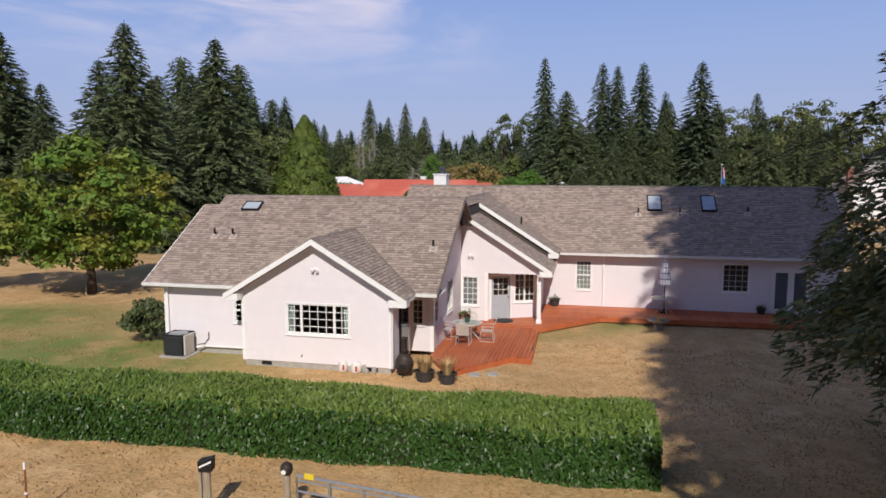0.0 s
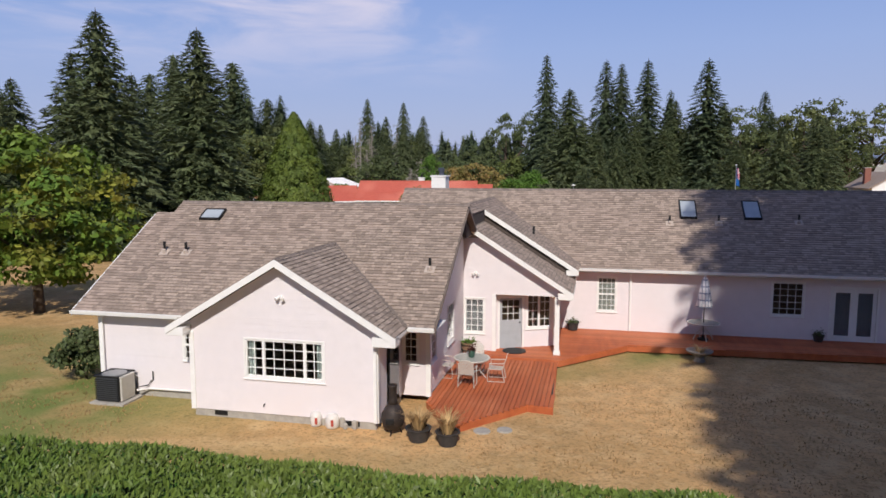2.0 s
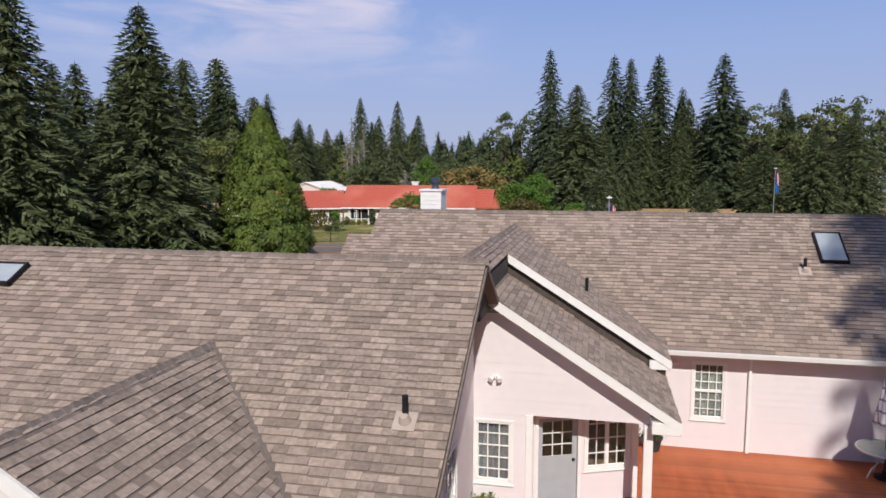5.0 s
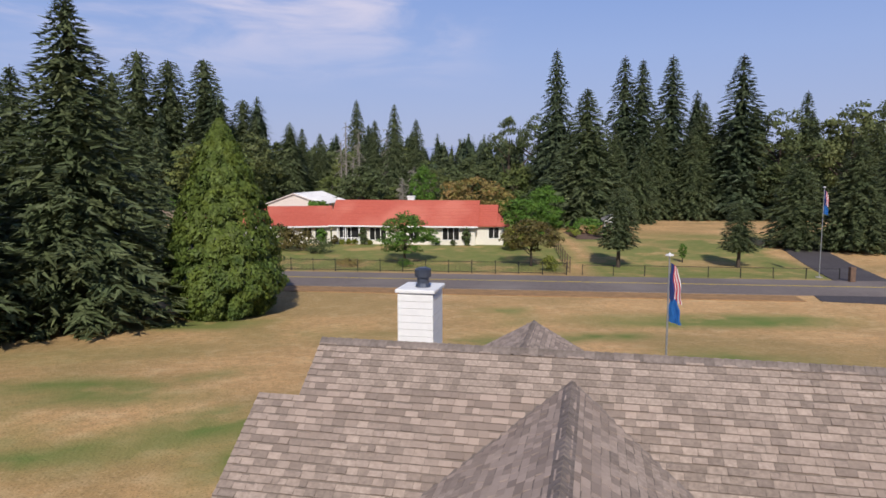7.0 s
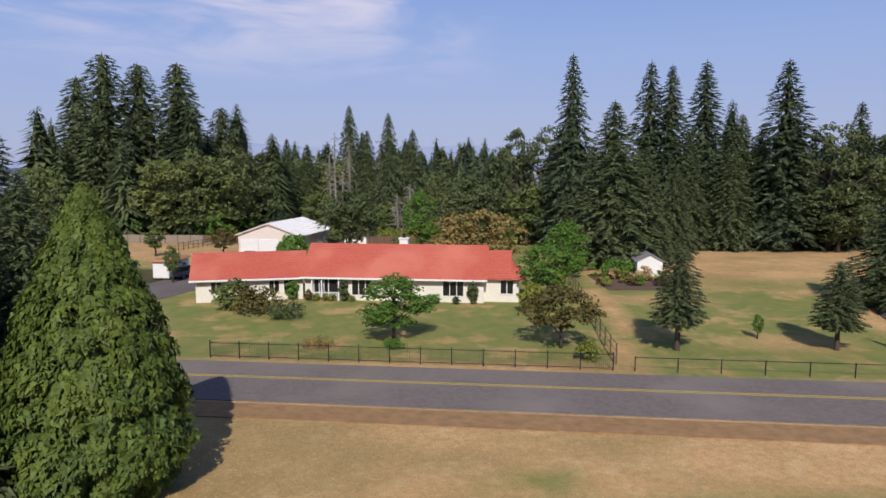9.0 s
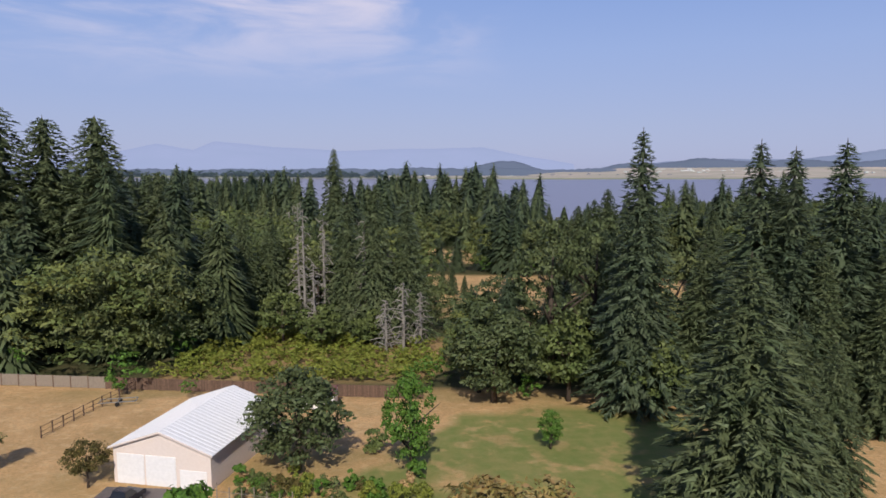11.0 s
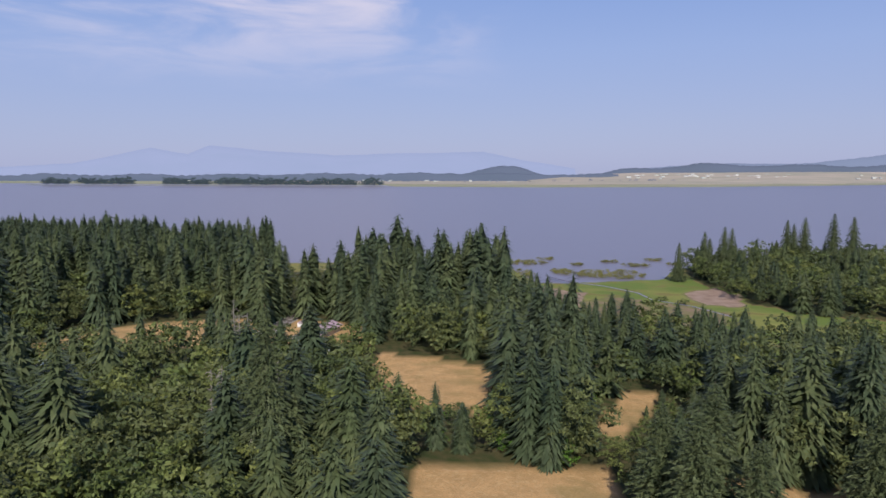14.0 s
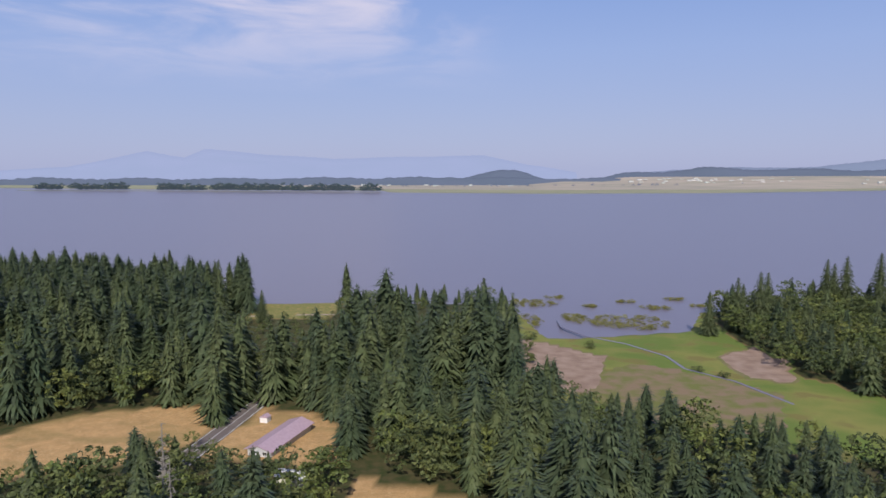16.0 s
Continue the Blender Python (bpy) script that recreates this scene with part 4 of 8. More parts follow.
for s in (10.93, 11.75):
    lf = part("door_leaf", Mb().box(s, s + 0.14, 0.02, 0.06, 0.06, 2.19).box(s + 0.68, s + 0.82, 0.02, 0.06, 0.06, 2.19).box(s + 0.14, s + 0.68, 0.02, 0.06, 0.06, 0.28).box(s + 0.14, s + 0.68, 0.02, 0.06, 2.03, 2.19), M_TRIM, fd)
    part("pane", Mb().box(s + 0.14, s + 0.68, 0.035, 0.042, 0.28, 2.03), gm, lf)
    part("blind", Mb().box(s + 0.14, s + 0.68, 0.055, 0.06, 0.28, 2.03), mat("blue_grey_blind", (0.22, 0.25, 0.30), (0.18, 0.21, 0.26), 0.8, 4), lf)
# slider in the side of the front room
part("sliding_door", Mb().box(0.06, 0.10, 0.75, 1.7, 0.1, 2.05), M_GLASS, house, "dark glass sliding door")
# porch post
part("porch_post", Mb().box(4.33, 4.51, 7.72, 7.90, 0.06, 2.24, 0.01).box(4.30, 4.54, 7.69, 7.93, 0.06, 0.2, 0.01), M_TRIM, house, "white square porch post")
# skylights
# opaque pale colour stands in for the sky mirrored in the glass
M_SKYL = mat("skylight_sky_reflection", (0.42, 0.46, 0.50), (0.36, 0.40, 0.44), 0.08, 2, spec=0.6)


def on_roof(k, u, v):
    """A frame that lies on a front slope."""
    r = ROOFS[k]
    t = math.atan(r["s"])
    return Matrix.Translation((u, v, roof_z(k, u, v))) @ Matrix.Rotation(t, 4, "X")


for k, u, v, w_, h_ in (("A", -7.9, 5.03, 0.82, 0.62), ("B", 9.73, 15.15, 0.72, 1.25), ("B", 12.4, 15.15, 0.72, 1.25)):
    s_ = part("skylight", Mb().box(-w_ / 2, w_ / 2, -h_ / 2, -h_ / 2 + 0.05, 0, 0.11).box(-w_ / 2, w_ / 2, h_ / 2 - 0.05, h_ / 2, 0, 0.11).box(-w_ / 2, -w_ / 2 + 0.05, -h_ / 2, h_ / 2, 0, 0.11).box(w_ / 2 - 0.05, w_ / 2, -h_ / 2, h_ / 2, 0, 0.11), M_BLACK, house, "skylight with a dark frame and glass coloured pale as reflected sky")
    s_.matrix_basis = on_roof(k, u, v)
    part("pane", Mb().box(-w_ / 2 + 0.05, w_ / 2 - 0.05, -h_ / 2 + 0.05, h_ / 2 - 0.05, 0.06, 0.095), M_SKYL, s_)
# vent pipes
for k, u, v in (("A", -8.67, 3.15), ("A", -7.85, 3.15), ("A", 0.80, 2.75), ("B", 8.9, 14.35), ("B", 10.95, 14.4), ("B", 14.2, 14.5)):
    z = roof_z(k, u, v)
    vp = part("vent_pipe", Mb().tube([(u, v, z - 0.1), (u, v, z + 0.38)], 0.045, 10), M_BLACK, house, "dark vent pipe with a pale flashing")
    fl = part("flashing", Mb().box(-0.16, 0.16, -0.16, 0.16, 0.012, 0.03).lathe([(0.1, 0.02), (0.055, 0.14)], 0, 0, 10), mat("pale_flashing", (0.50, 0.42, 0.36), (0.44, 0.36, 0.31), 0.6, 6), vp)
    fl.matrix_basis = on_roof(k, u, v)
cv = part("vent_pipe", Mb().tube([(3.1, 12.2, 3.9), (3.1, 12.2, 4.5)], 0.045, 10), M_BLACK, house)
# chimney: boxed and sided, with a steel flue
ch = part("chimney", Mb().box(-2.93, -2.21, 18.4, 19.3, 4.3, 6.55), M_TRIM, house, "white boxed chimney with a steel flue cap")
for i in range(10):
    z = 5.0 + i * 0.15
    part("siding_board", Mb().box(-2.95, -2.19, 18.375, 18.395, z, z + 0.143).box(-2.205, -2.185, 18.4, 19.3, z, z + 0.143), M_TRIM, ch)
part("chimney_cap", Mb().box(-3.0, -2.14, 18.33, 19.37, 6.52, 6.60, 0.015), M_TRIM, ch)
part("flue", Mb().lathe([(0.17, 6.6), (0.13, 6.68), (0.13, 6.82), (0.18, 6.82), (0.18, 6.98), (0.10, 7.02)], -2.5, 18.8, 14), mat("dark_flue_steel", (0.07, 0.085, 0.12), (0.10, 0.11, 0.14), 0.4, 8, metal=0.5), ch, "dark steel flue", smooth=False)
# rear entry gable
eg = Mb()
eg.prism([(-3.6, 20.2, 0.0), (2.1, 20.2, 0.0), (2.1, 20.2, 2.5), (-0.75, 20.2, 4.1), (-3.6, 20.2, 2.5)], (0, 5.8, 0))
part("entry_wall", eg, M_SIDING, house)
# flood lights
for u, v, z in ((-2.75, -0.23, 3.42), (1.34, 7.82, 3.05)):
    fl = part("flood_light", Mb().box(u - 0.06, u + 0.06, v - 0.03, v + 0.01, z - 0.05, z + 0.05), M_TRIM, house, "white twin flood light")
    for du in (-0.1, 0.1):
        part("lamp_head", Mb().tube([(u + du * 0.4, v - 0.04, z), (u + du, v - 0.14, z - 0.05)], [0.03, 0.06], 10), M_TRIM, fl)

# ---- deck ----
deck = thing("deck", HOUSE, "low red-stained timber deck along the house", "deck")
DECK_LOW = [(0.9, 1.9), (1.85, 0.25), (2.25, 0.2), (3.9, 2.2), (4.65, 2.1), (4.48, 7.05), (0.9, 7.05)]
DECK_HIGH = [(0.95, 7.06), (4.6, 7.06), (7.05, 9.8), (18.3, 10.2), (18.3, 12.38), (4.3, 12.38), (4.3, 9.25), (2.1, 8.2), (2.1, 7.83), (0.95, 7.83)]


def deck_boards(poly, along, z, w=0.14, gap=0.008):
    """Boards clipped to a polygon; along 'u' or 'v'."""
    ax = 1 if along == "u" else 0
    lo, hi = min(p[ax] for p in poly), max(p[ax] for p in poly)
    c = lo
    while c < hi:
        m_ = c + w / 2
        xs = []
        for i in range(len(poly)):
            (p, q) = poly[i], poly[(i + 1) % len(poly)]
            if (p[ax] > m_) != (q[ax] > m_):
                xs.append(p[1 - ax] + (m_ - p[ax]) / (q[ax] - p[ax]) * (q[1 - ax] - p[1 - ax]))
        xs.sort()
        for a, b in zip(xs[::2], xs[1::2]):
            if b - a > 0.05:
                dz = random.uniform(-0.002, 0.002)
                bx = (a, b, c, c + w - gap) if along == "u" else (c, c + w - gap, a, b)
                part("deck_board", Mb().box(*bx, z - 0.035, z + dz), M_DECK, deck)
        c += w


deck_boards(DECK_LOW, "v", 0.0, gap=0.016)
deck_boards(DECK_HIGH, "u", 0.06)
for poly, z in ((DECK_LOW, -0.035), (DECK_HIGH, 0.025)):
    for p, q in zip(poly, poly[1:] + poly[:1]):
        beam("deck_fascia", (*p, z), (*q, z), 0.04, 0.2, M_DECK, deck)
# one dark sheet below the boards, showing in their gaps
fr = Mb()
for poly, z in ((DECK_LOW, -0.04), (DECK_HIGH, 0.02)):
    fr.prism([(p[0], p[1], z - 0.02) for p in poly], (0, 0, -0.05))
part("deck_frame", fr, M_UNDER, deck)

# ---- trees ----
RNG = np.random.default_rng(7)


def trunk_arrays(h, r0, sides=6, r1=0.02):
    m_ = Mb()
    m_.tube([(0, 0, -0.4), (0, 0, 0.15 * h), (0, 0, 0.55 * h), (0, 0, h)], [r0 * 1.25, r0, r0 * 0.6, r1], sides, cap=False)
    V = np.array(m_.v)
    F = np.array([t for f in m_.f for t in ((f[0], f[1], f[2]), (f[0], f[2], f[3]))])
    return V, F


def blob_arrays(seed, h=9.0, r=4.0, base=0.25, clumps=30, leaves=40, size=0.35, clump_r=0.3, shape=1.0, flat=0.85, tri=False):
    """A broadleaf crown: clumps of small tilted leaf quads with gaps between."""
    g = np.random.default_rng(seed)
    z0, zc = h * base, h * (base + 1) / 2
    hz = (h - z0) / 2
    C = []
    while len(C) < clumps:
        p = g.normal(size=3)
        p /= np.linalg.norm(p)
        p *= g.random() ** 0.28
        taper = 1 - 0.35 * shape * max(0, p[2])
        C.append((p[0] * r * 0.85 * taper, p[1] * r * 0.85 * taper, zc + p[2] * hz * flat, clump_r * r * (0.7 + 0.6 * g.random())))
    C = np.array(C)
    n = clumps * leaves
    ci = np.repeat(np.arange(clumps), leaves)
    nd = g.normal(size=(n, 3))
    nd /= np.linalg.norm(nd, axis=1)[:, None]
    nd[:, 2] = np.abs(nd[:, 2]) * 0.9 + nd[:, 2] * 0.1
    P = C[ci, :3] + nd * C[ci, 3:4] * (0.55 + 0.5 * g.random((n, 1)))
    up = nd + g.normal(size=(n, 3)) * 0.45
    up /= np.linalg.norm(up, axis=1)[:, None]
    t = np.cross(up, g.normal(size=(n, 3)))
    t /= np.linalg.norm(t, axis=1)[:, None]
    b = np.cross(up, t)
    sz = size * (0.6 + 0.8 * g.random((n, 1)))
    if tri:
        V = np.stack([P - t * sz, P + b * sz * 0.9, P + t * sz], 1).reshape(-1, 3)
        return V, np.arange(3 * n).reshape(-1, 3)
    V = np.stack([P - t * sz, P + b * sz * 0.55, P + t * sz, P - b * sz * 0.55], 1).reshape(-1, 3)
    i = np.arange(n) * 4
    F = np.stack([np.stack([i, i + 1, i + 2], 1), np.stack([i, i + 2, i + 3], 1)], 1).reshape(-1, 3)
    return V, F


def cone_arrays(seed, h, r, n=42000, size=0.28, lobes=420):
    """A dense clipped-looking cone of upright sprays with shallow lobes."""
    g = np.random.default_rng(seed)
    lz, la, ls = g.random(lobes) ** 1.2, g.random(lobes) * 6.283, 0.035 + 0.075 * g.random(lobes)
    z = g.random(n) ** 1.35 * 0.99
    a = g.random(n) * 6.283
    R = r * np.minimum(1, (z + 0.06) * 4.5) ** 0.4 * (1 - z ** 1.5) ** 0.82
    bump = np.zeros(n)
    for q in range(lobes):
        da = np.abs((a - la[q] + np.pi) % 6.283 - np.pi)
        bump = np.maximum(bump, 1 - ((z - lz[q]) / (ls[q] * 0.8)) ** 2 - (da / (ls[q] * 2.6)) ** 2)
    R = R * (0.68 + 0.32 * np.clip(bump, 0, 1)) * (0.92 + 0.12 * g.random(n))
    P = np.stack([np.cos(a) * R, np.sin(a) * R, 0.15 + z * h], 1)
    nd = np.stack([np.cos(a), np.sin(a), np.full(n, 0.45)], 1) + g.normal(size=(n, 3)) * 0.4
    nd /= np.linalg.norm(nd, axis=1)[:, None]
    t = np.cross(nd, np.array([0, 0, 1.0]) + g.normal(size=(n, 3)) * 0.35)
    t /= np.linalg.norm(t, axis=1)[:, None]
    b = np.cross(nd, t)
    sz = size * (0.6 + 0.7 * g.random((n, 1)))
    V = np.stack([P - t * sz * 0.5 - b * sz * 0.5, P + t * sz * 0.5 - b * sz * 0.5, P + b * sz], 1).reshape(-1, 3)
    return V, np.arange(3 * n).reshape(-1, 3)


def branchy_trunk(seed, h, r0, limbs=7, reach=2.5, start=0.25):
    g = random.Random(seed)
    m_ = Mb()
    m_.tube([(0, 0, -0.3), (0, 0, 0.2 * h), (0.1, 0.05, 0.5 * h), (0.0, 0.1, 0.85 * h)], [r0 * 1.3, r0, r0 * 0.65, r0 * 0.15], 8)
    arms = []
    for i in range(limbs):
        a = 6.283 * i / limbs + g.random()
        z = h * (start + 0.4 * i / limbs)
        L = reach * (0.7 + 0.5 * g.random())
        arm = Mb()
        arms.append(arm)
        arm.tube([(0, 0, z), (math.cos(a) * L * 0.5, math.sin(a) * L * 0.5, z + L * 0.45), (math.cos(a) * L, math.sin(a) * L, z + L * 0.8)], [r0 * 0.5, r0 * 0.3, r0 * 0.08], 6)
    return m_.mesh("trunk", True), [arm.mesh("limb", True) for arm in arms]


CROWNS = {}


def crown_mesh(key, V, F, material):
    me = big_mesh("crown", V, F)
    me.materials.append(material)
    CROWNS[key] = me
    return me


for s in range(3):
    crown_mesh(("dec", s), *blob_arrays(40 + s, 10, 4.2, 0.16, 60, 60, 0.24, 0.25), L_DEC)
    crown_mesh(("green", s), *blob_arrays(50 + s, 10, 4.2, 0.10, 84, 60, 0.18, 0.22), L_GREEN)
for s in range(3):
    crown_mesh(("oak", s), *blob_arrays(45 + s, 10, 3.9, 0.08, 84, 54, 0.14, 0.18, shape=0.8), L_OLIVE if s == 1 else L_DECD)
crown_mesh(("dark", 0), *blob_arrays(60, 10, 4.5, 0.05, 120, 60, 0.19, 0.22), L_DECD)
crown_mesh(("bronze", 0), *blob_arrays(61, 10, 6.0, 0.12, 70, 60, 0.24, 0.2), L_BRONZE)
crown_mesh(("plum", 0), *blob_arrays(62, 10, 5.5, 0.25, 50, 60, 0.26, 0.24), L_PLUM)
crown_mesh(("maple", 0), *blob_arrays(63, 10, 5.0, 0.05, 140, 100, 0.17, 0.2, shape=0.8), L_MAPLE)
crown_mesh(("cedar", 0), *cone_arrays(64, 20, 6.3), L_CEDAR)


def merge(*parts):
    """Several (verts, triangles) as one."""
    Vs, Fs, o = [], [], 0
    for v, f in parts:
        Vs.append(v)
        Fs.append(f + o)
        o += len(v)
    return np.concatenate(Vs), np.concatenate(Fs)


def skirt_arrays(seed, h, r, tiers, spikes, base=0.06, power=0.8, depth=1.6):
    """Ragged drooping skirts of boughs, one above another, that close the tree's body."""
    g = np.random.default_rng(seed)
    Vs, Fs, o = [], [], 0
    for i in range(tiers):
        f = (i + 0.5 * g.random()) / tiers
        z = h * (base + (0.98 - base) * f)
        R = r * (1 - f) ** power + 0.006 * h
        drop = depth * h / tiers * (0.7 + 0.5 * (1 - f))
        a0 = g.random() * 6.283
        n = 2 * spikes
        k = np.arange(n)
        long_ = (k % 2 == 0)
        a = a0 + 6.283 * (k + 0.5 * (g.random(n) - 0.5)) / n
        rr = R * np.where(long_, 0.72 + 0.3 * g.random(n), 0.42 + 0.16 * g.random(n)) * (1 + 0.18 * np.sin(a * 2 + g.random() * 6))
        zz = z - drop * np.where(long_, 0.55 + 0.5 * g.random(n), 0.35 + 0.2 * g.random(n)) * (0.6 + 0.4 * (1 - f)) + 0.25 * drop
        ring = np.stack([np.cos(a) * rr, np.sin(a) * rr, zz], 1)
        mid = np.stack([np.cos(a) * rr * 0.5, np.sin(a) * rr * 0.5, z + 0.25 * drop + 0.12 * drop * (g.random(n) - 0.5)], 1)
        top = np.array([[0, 0, z + 0.75 * drop]])
        Vs.append(np.concatenate([ring, mid, top]))
        j = (k + 1) % n
        Fs.append(np.concatenate([np.stack([k, j, n + j], 1), np.stack([k, n + j, n + k], 1), np.stack([n + k, n + j, np.full(n, 2 * n)], 1)]) + o)
        o += 2 * n + 1
    return np.concatenate(Vs), np.concatenate(Fs)


def bough_arrays(seed, h, r, boughs, sprays, size=0.42, base=0.05, fat=0.15, power=0.8, droop=0.22, core=0.62, tiers=0, spikes=9, least=5, low=1.12, hang=0.006):
    """A full conifer: many uneven boughs at every height, hung with needle sprays, round a closed body."""
    g = np.random.default_rng(seed)
    Vs = []
    fs = np.sort((np.arange(boughs) + g.random(boughs)) / boughs) ** low
    lump = g.random((7, 8))
    for i, f in enumerate(fs):
        a = i * 2.39996 + 0.5 * g.random()
        z = h * (base + (0.985 - base) * f)
        lp = lump[int(f * 6.99), int((a % 6.283) / 6.283 * 7.99)]
        L = r * (1 - f) ** power * (0.62 + 0.28 * g.random() + 0.24 * lp) * min(1, 0.7 + f * 4) + 0.012 * h
        d, s = np.array([math.cos(a), math.sin(a)]), np.array([-math.sin(a), math.cos(a)])
        rise = 0.15 + 0.55 * f + 0.25 * (g.random() - 0.5)
        m = max(least, int(sprays * (L / r + 0.12)))
        t = 0.22 + 0.80 * g.random(m) ** 0.65
        off = (g.random(m) - 0.5) * L * 0.62 * (1.12 - t) + g.normal(size=m) * 0.004 * h
        zz = z + L * (rise * t - (rise + droop * (1.25 - f)) * t * t) - np.abs(off) * 0.25 - hang * h * g.random(m) ** 1.5
        P = np.stack([d[0] * L * t + s[0] * off, d[1] * L * t + s[1] * off, zz], 1)
        sg = np.sign(off) * 0.7
        dr = np.stack([d[0] + s[0] * sg, d[1] + s[1] * sg, -0.25 + 0.5 * f - 0.5 * g.random(m)], 1) + g.normal(size=(m, 3)) * 0.3
        dr /= np.linalg.norm(dr, axis=1)[:, None]
        w = np.cross(dr, np.array([0, 0, 1.0]) + g.normal(size=(m, 3)) * 0.75)
        w /= np.linalg.norm(w, axis=1)[:, None]
        sz = size * (0.55 + 0.8 * g.random((m, 1))) * (0.45 + 0.55 * (1 - f) ** 0.6)
        Vs.append(np.stack([P - dr * sz * 0.45 + w * sz * fat, P - dr * sz * 0.45 - w * sz * fat, P + dr * sz * 0.65], 1).reshape(-1, 3))
    V = np.concatenate(Vs)
    out = (V, np.arange(len(V)).reshape(-1, 3))
    return merge(out, skirt_arrays(seed + 1, h * 0.985, r * core, tiers, spikes, base + 0.02, power)) if tiers else out


def tuft_arrays(seed, r, boughs, fingers, wide=0.30, power=0.52):
    """A far fir of unit height: drooping boughs at every height, each a fan of pointed fingers."""
    g = np.random.default_rng(seed)
    f = ((np.arange(boughs) + g.random(boughs)) / boughs) ** 1.12
    a = np.arange(boughs) * 2.39996 + 0.6 * g.random(boughs)
    R_ = (r * (1 - f) ** power * (0.66 + 0.44 * g.random(boughs)) * np.minimum(1, 0.78 + 3 * f) + 0.008)[:, None]
    z = (0.05 + 0.93 * f)[:, None]
    k = np.arange(fingers) - (fingers - 1) / 2
    ang = a[:, None] + k * (1.3 / fingers) + 0.16 * g.normal(size=(boughs, fingers))
    tip = R_ * (1 - 0.35 * np.abs(k) / fingers) * (0.74 + 0.36 * g.random((boughs, fingers)))
    fall = (0.62 - 0.45 * f)[:, None] * (0.7 + 0.6 * g.random((boughs, fingers)))
    zt = z - fall * tip
    b0, b1 = ang - wide, ang + wide
    rb = R_ * (0.30 + 0.16 * g.random((boughs, fingers)))
    zb = z - 0.10 * fall * rb + 0.012 * g.normal(size=(boughs, fingers))

    def p(an, rad, zz):
        return np.stack([np.cos(an) * rad, np.sin(an) * rad, zz + 0 * rad], -1)
    V = np.stack([p(b0, rb, zb), p(b1, rb, zb), p(ang, tip, zt)], 2).reshape(-1, 3)
    q_ = 0.006
    end = np.array([[-q_, 0, 0.93], [q_, 0, 0.93], [0, 0, 0.99], [0, -q_, 0.93], [0, q_, 0.93], [0, 0, 0.99]])
    V = np.concatenate([V, end])
    # a slim ragged body closes the middle
    m, rings = 6, 4
    c = np.arange(m)
    B = np.concatenate([p(c * 6.283 / m + j, r * 0.46 * max(0.02, 1 - j / rings) ** power * (0.7 + 0.6 * g.random(m)), 0.05 + 0.86 * j / rings + 0.03 * g.random(m)) for j in range(rings + 1)])
    T = np.concatenate([np.concatenate([np.stack([j * m + c, j * m + (c + 1) % m, (j + 1) * m + (c + 1) % m], 1), np.stack([j * m + c, (j + 1) * m + (c + 1) % m, (j + 1) * m + c], 1)]) for j in range(rings)])
    return merge((V, np.arange(len(V)).reshape(-1, 3)), (B, T))


crown_mesh(("near", 0), *bough_arrays(65, 20, 9.0, 230, 640, 0.24, base=0.26, fat=0.2, power=1.35, droop=0.26, core=0.5, tiers=18, spikes=12, low=1.9, hang=0.045), L_SPRUCE)
crown_mesh(("near", 1), *bough_arrays(66, 20, 5.2, 280, 190, 0.28, fat=0.2, power=0.78, core=0.66, tiers=20, spikes=12), L_SPRUCE)
for s in range(3):
    crown_mesh(("fir", s), *bough_arrays(70 + s, 20, 5.2, 420, 42, 0.72, power=0.78, tiers=20, spikes=12), L_FIR)
    crown_mesh(("spire", s), *bough_arrays(75 + s, 20, 3.9, 360, 34, 0.66, power=0.78, tiers=22, spikes=10), L_FIRD)
    crown_mesh(("pine", s), *bough_arrays(85 + s, 20, 3.6, 300, 34, 0.7, base=0.25, power=0.42, droop=0.1, tiers=14, spikes=10, core=0.55), L_FIR)
    crown_mesh(("lfir", s), *bough_arrays(90 + s, 20, 5.2, 240, 22, 1.0, power=0.78, tiers=18, spikes=10), L_FIR)
crown_mesh(("lfir", 3), *bough_arrays(95, 20, 5.4, 260, 20, 1.0, power=0.7, tiers=24, spikes=14, core=0.86), L_FIR)
FIR_TRUNK = big_mesh("trunk", *trunk_arrays(20, 0.32, 8))
FIR_TRUNK.materials.append(M_BARK)
BROAD_TRUNK, BROAD_LIMBS = branchy_trunk(5, 8, 0.22)
for me in (BROAD_TRUNK, *BROAD_LIMBS):
    me.materials.append(M_BARK)


def tree(kind, s, x, y, h, name, label, category, group="", wide=1.0, z=None, turn=None):
    """One tree with its trunk and crown, from shared meshes scaled to its height."""
    unit = 20.0 if kind in ("fir", "lfir", "spire", "pine", "cedar", "near") else 10.0
    k = h / unit
    t = thing(name, Matrix.Translation((x, y, zg(y) if z is None else z)), label, category, group)
    c = new("crown", CROWNS[(kind, s)])
    tr = new("trunk", FIR_TRUNK if unit == 20 else BROAD_TRUNK)
    for o in (c, tr):
        o.parent = t
        o.rotation_euler.z = (x * 7.3 + y * 3.1) % 6.283 if turn is None else turn
        o.scale = (k * wide, k * wide, k)
    if unit == 10:
        tr.scale = (k * 1.1, k * 1.1, k * 1.1)
        for me in BROAD_LIMBS:
            new("limb", me).parent = tr
    return t


FIRS = "dark green Douglas fir with drooping boughs"
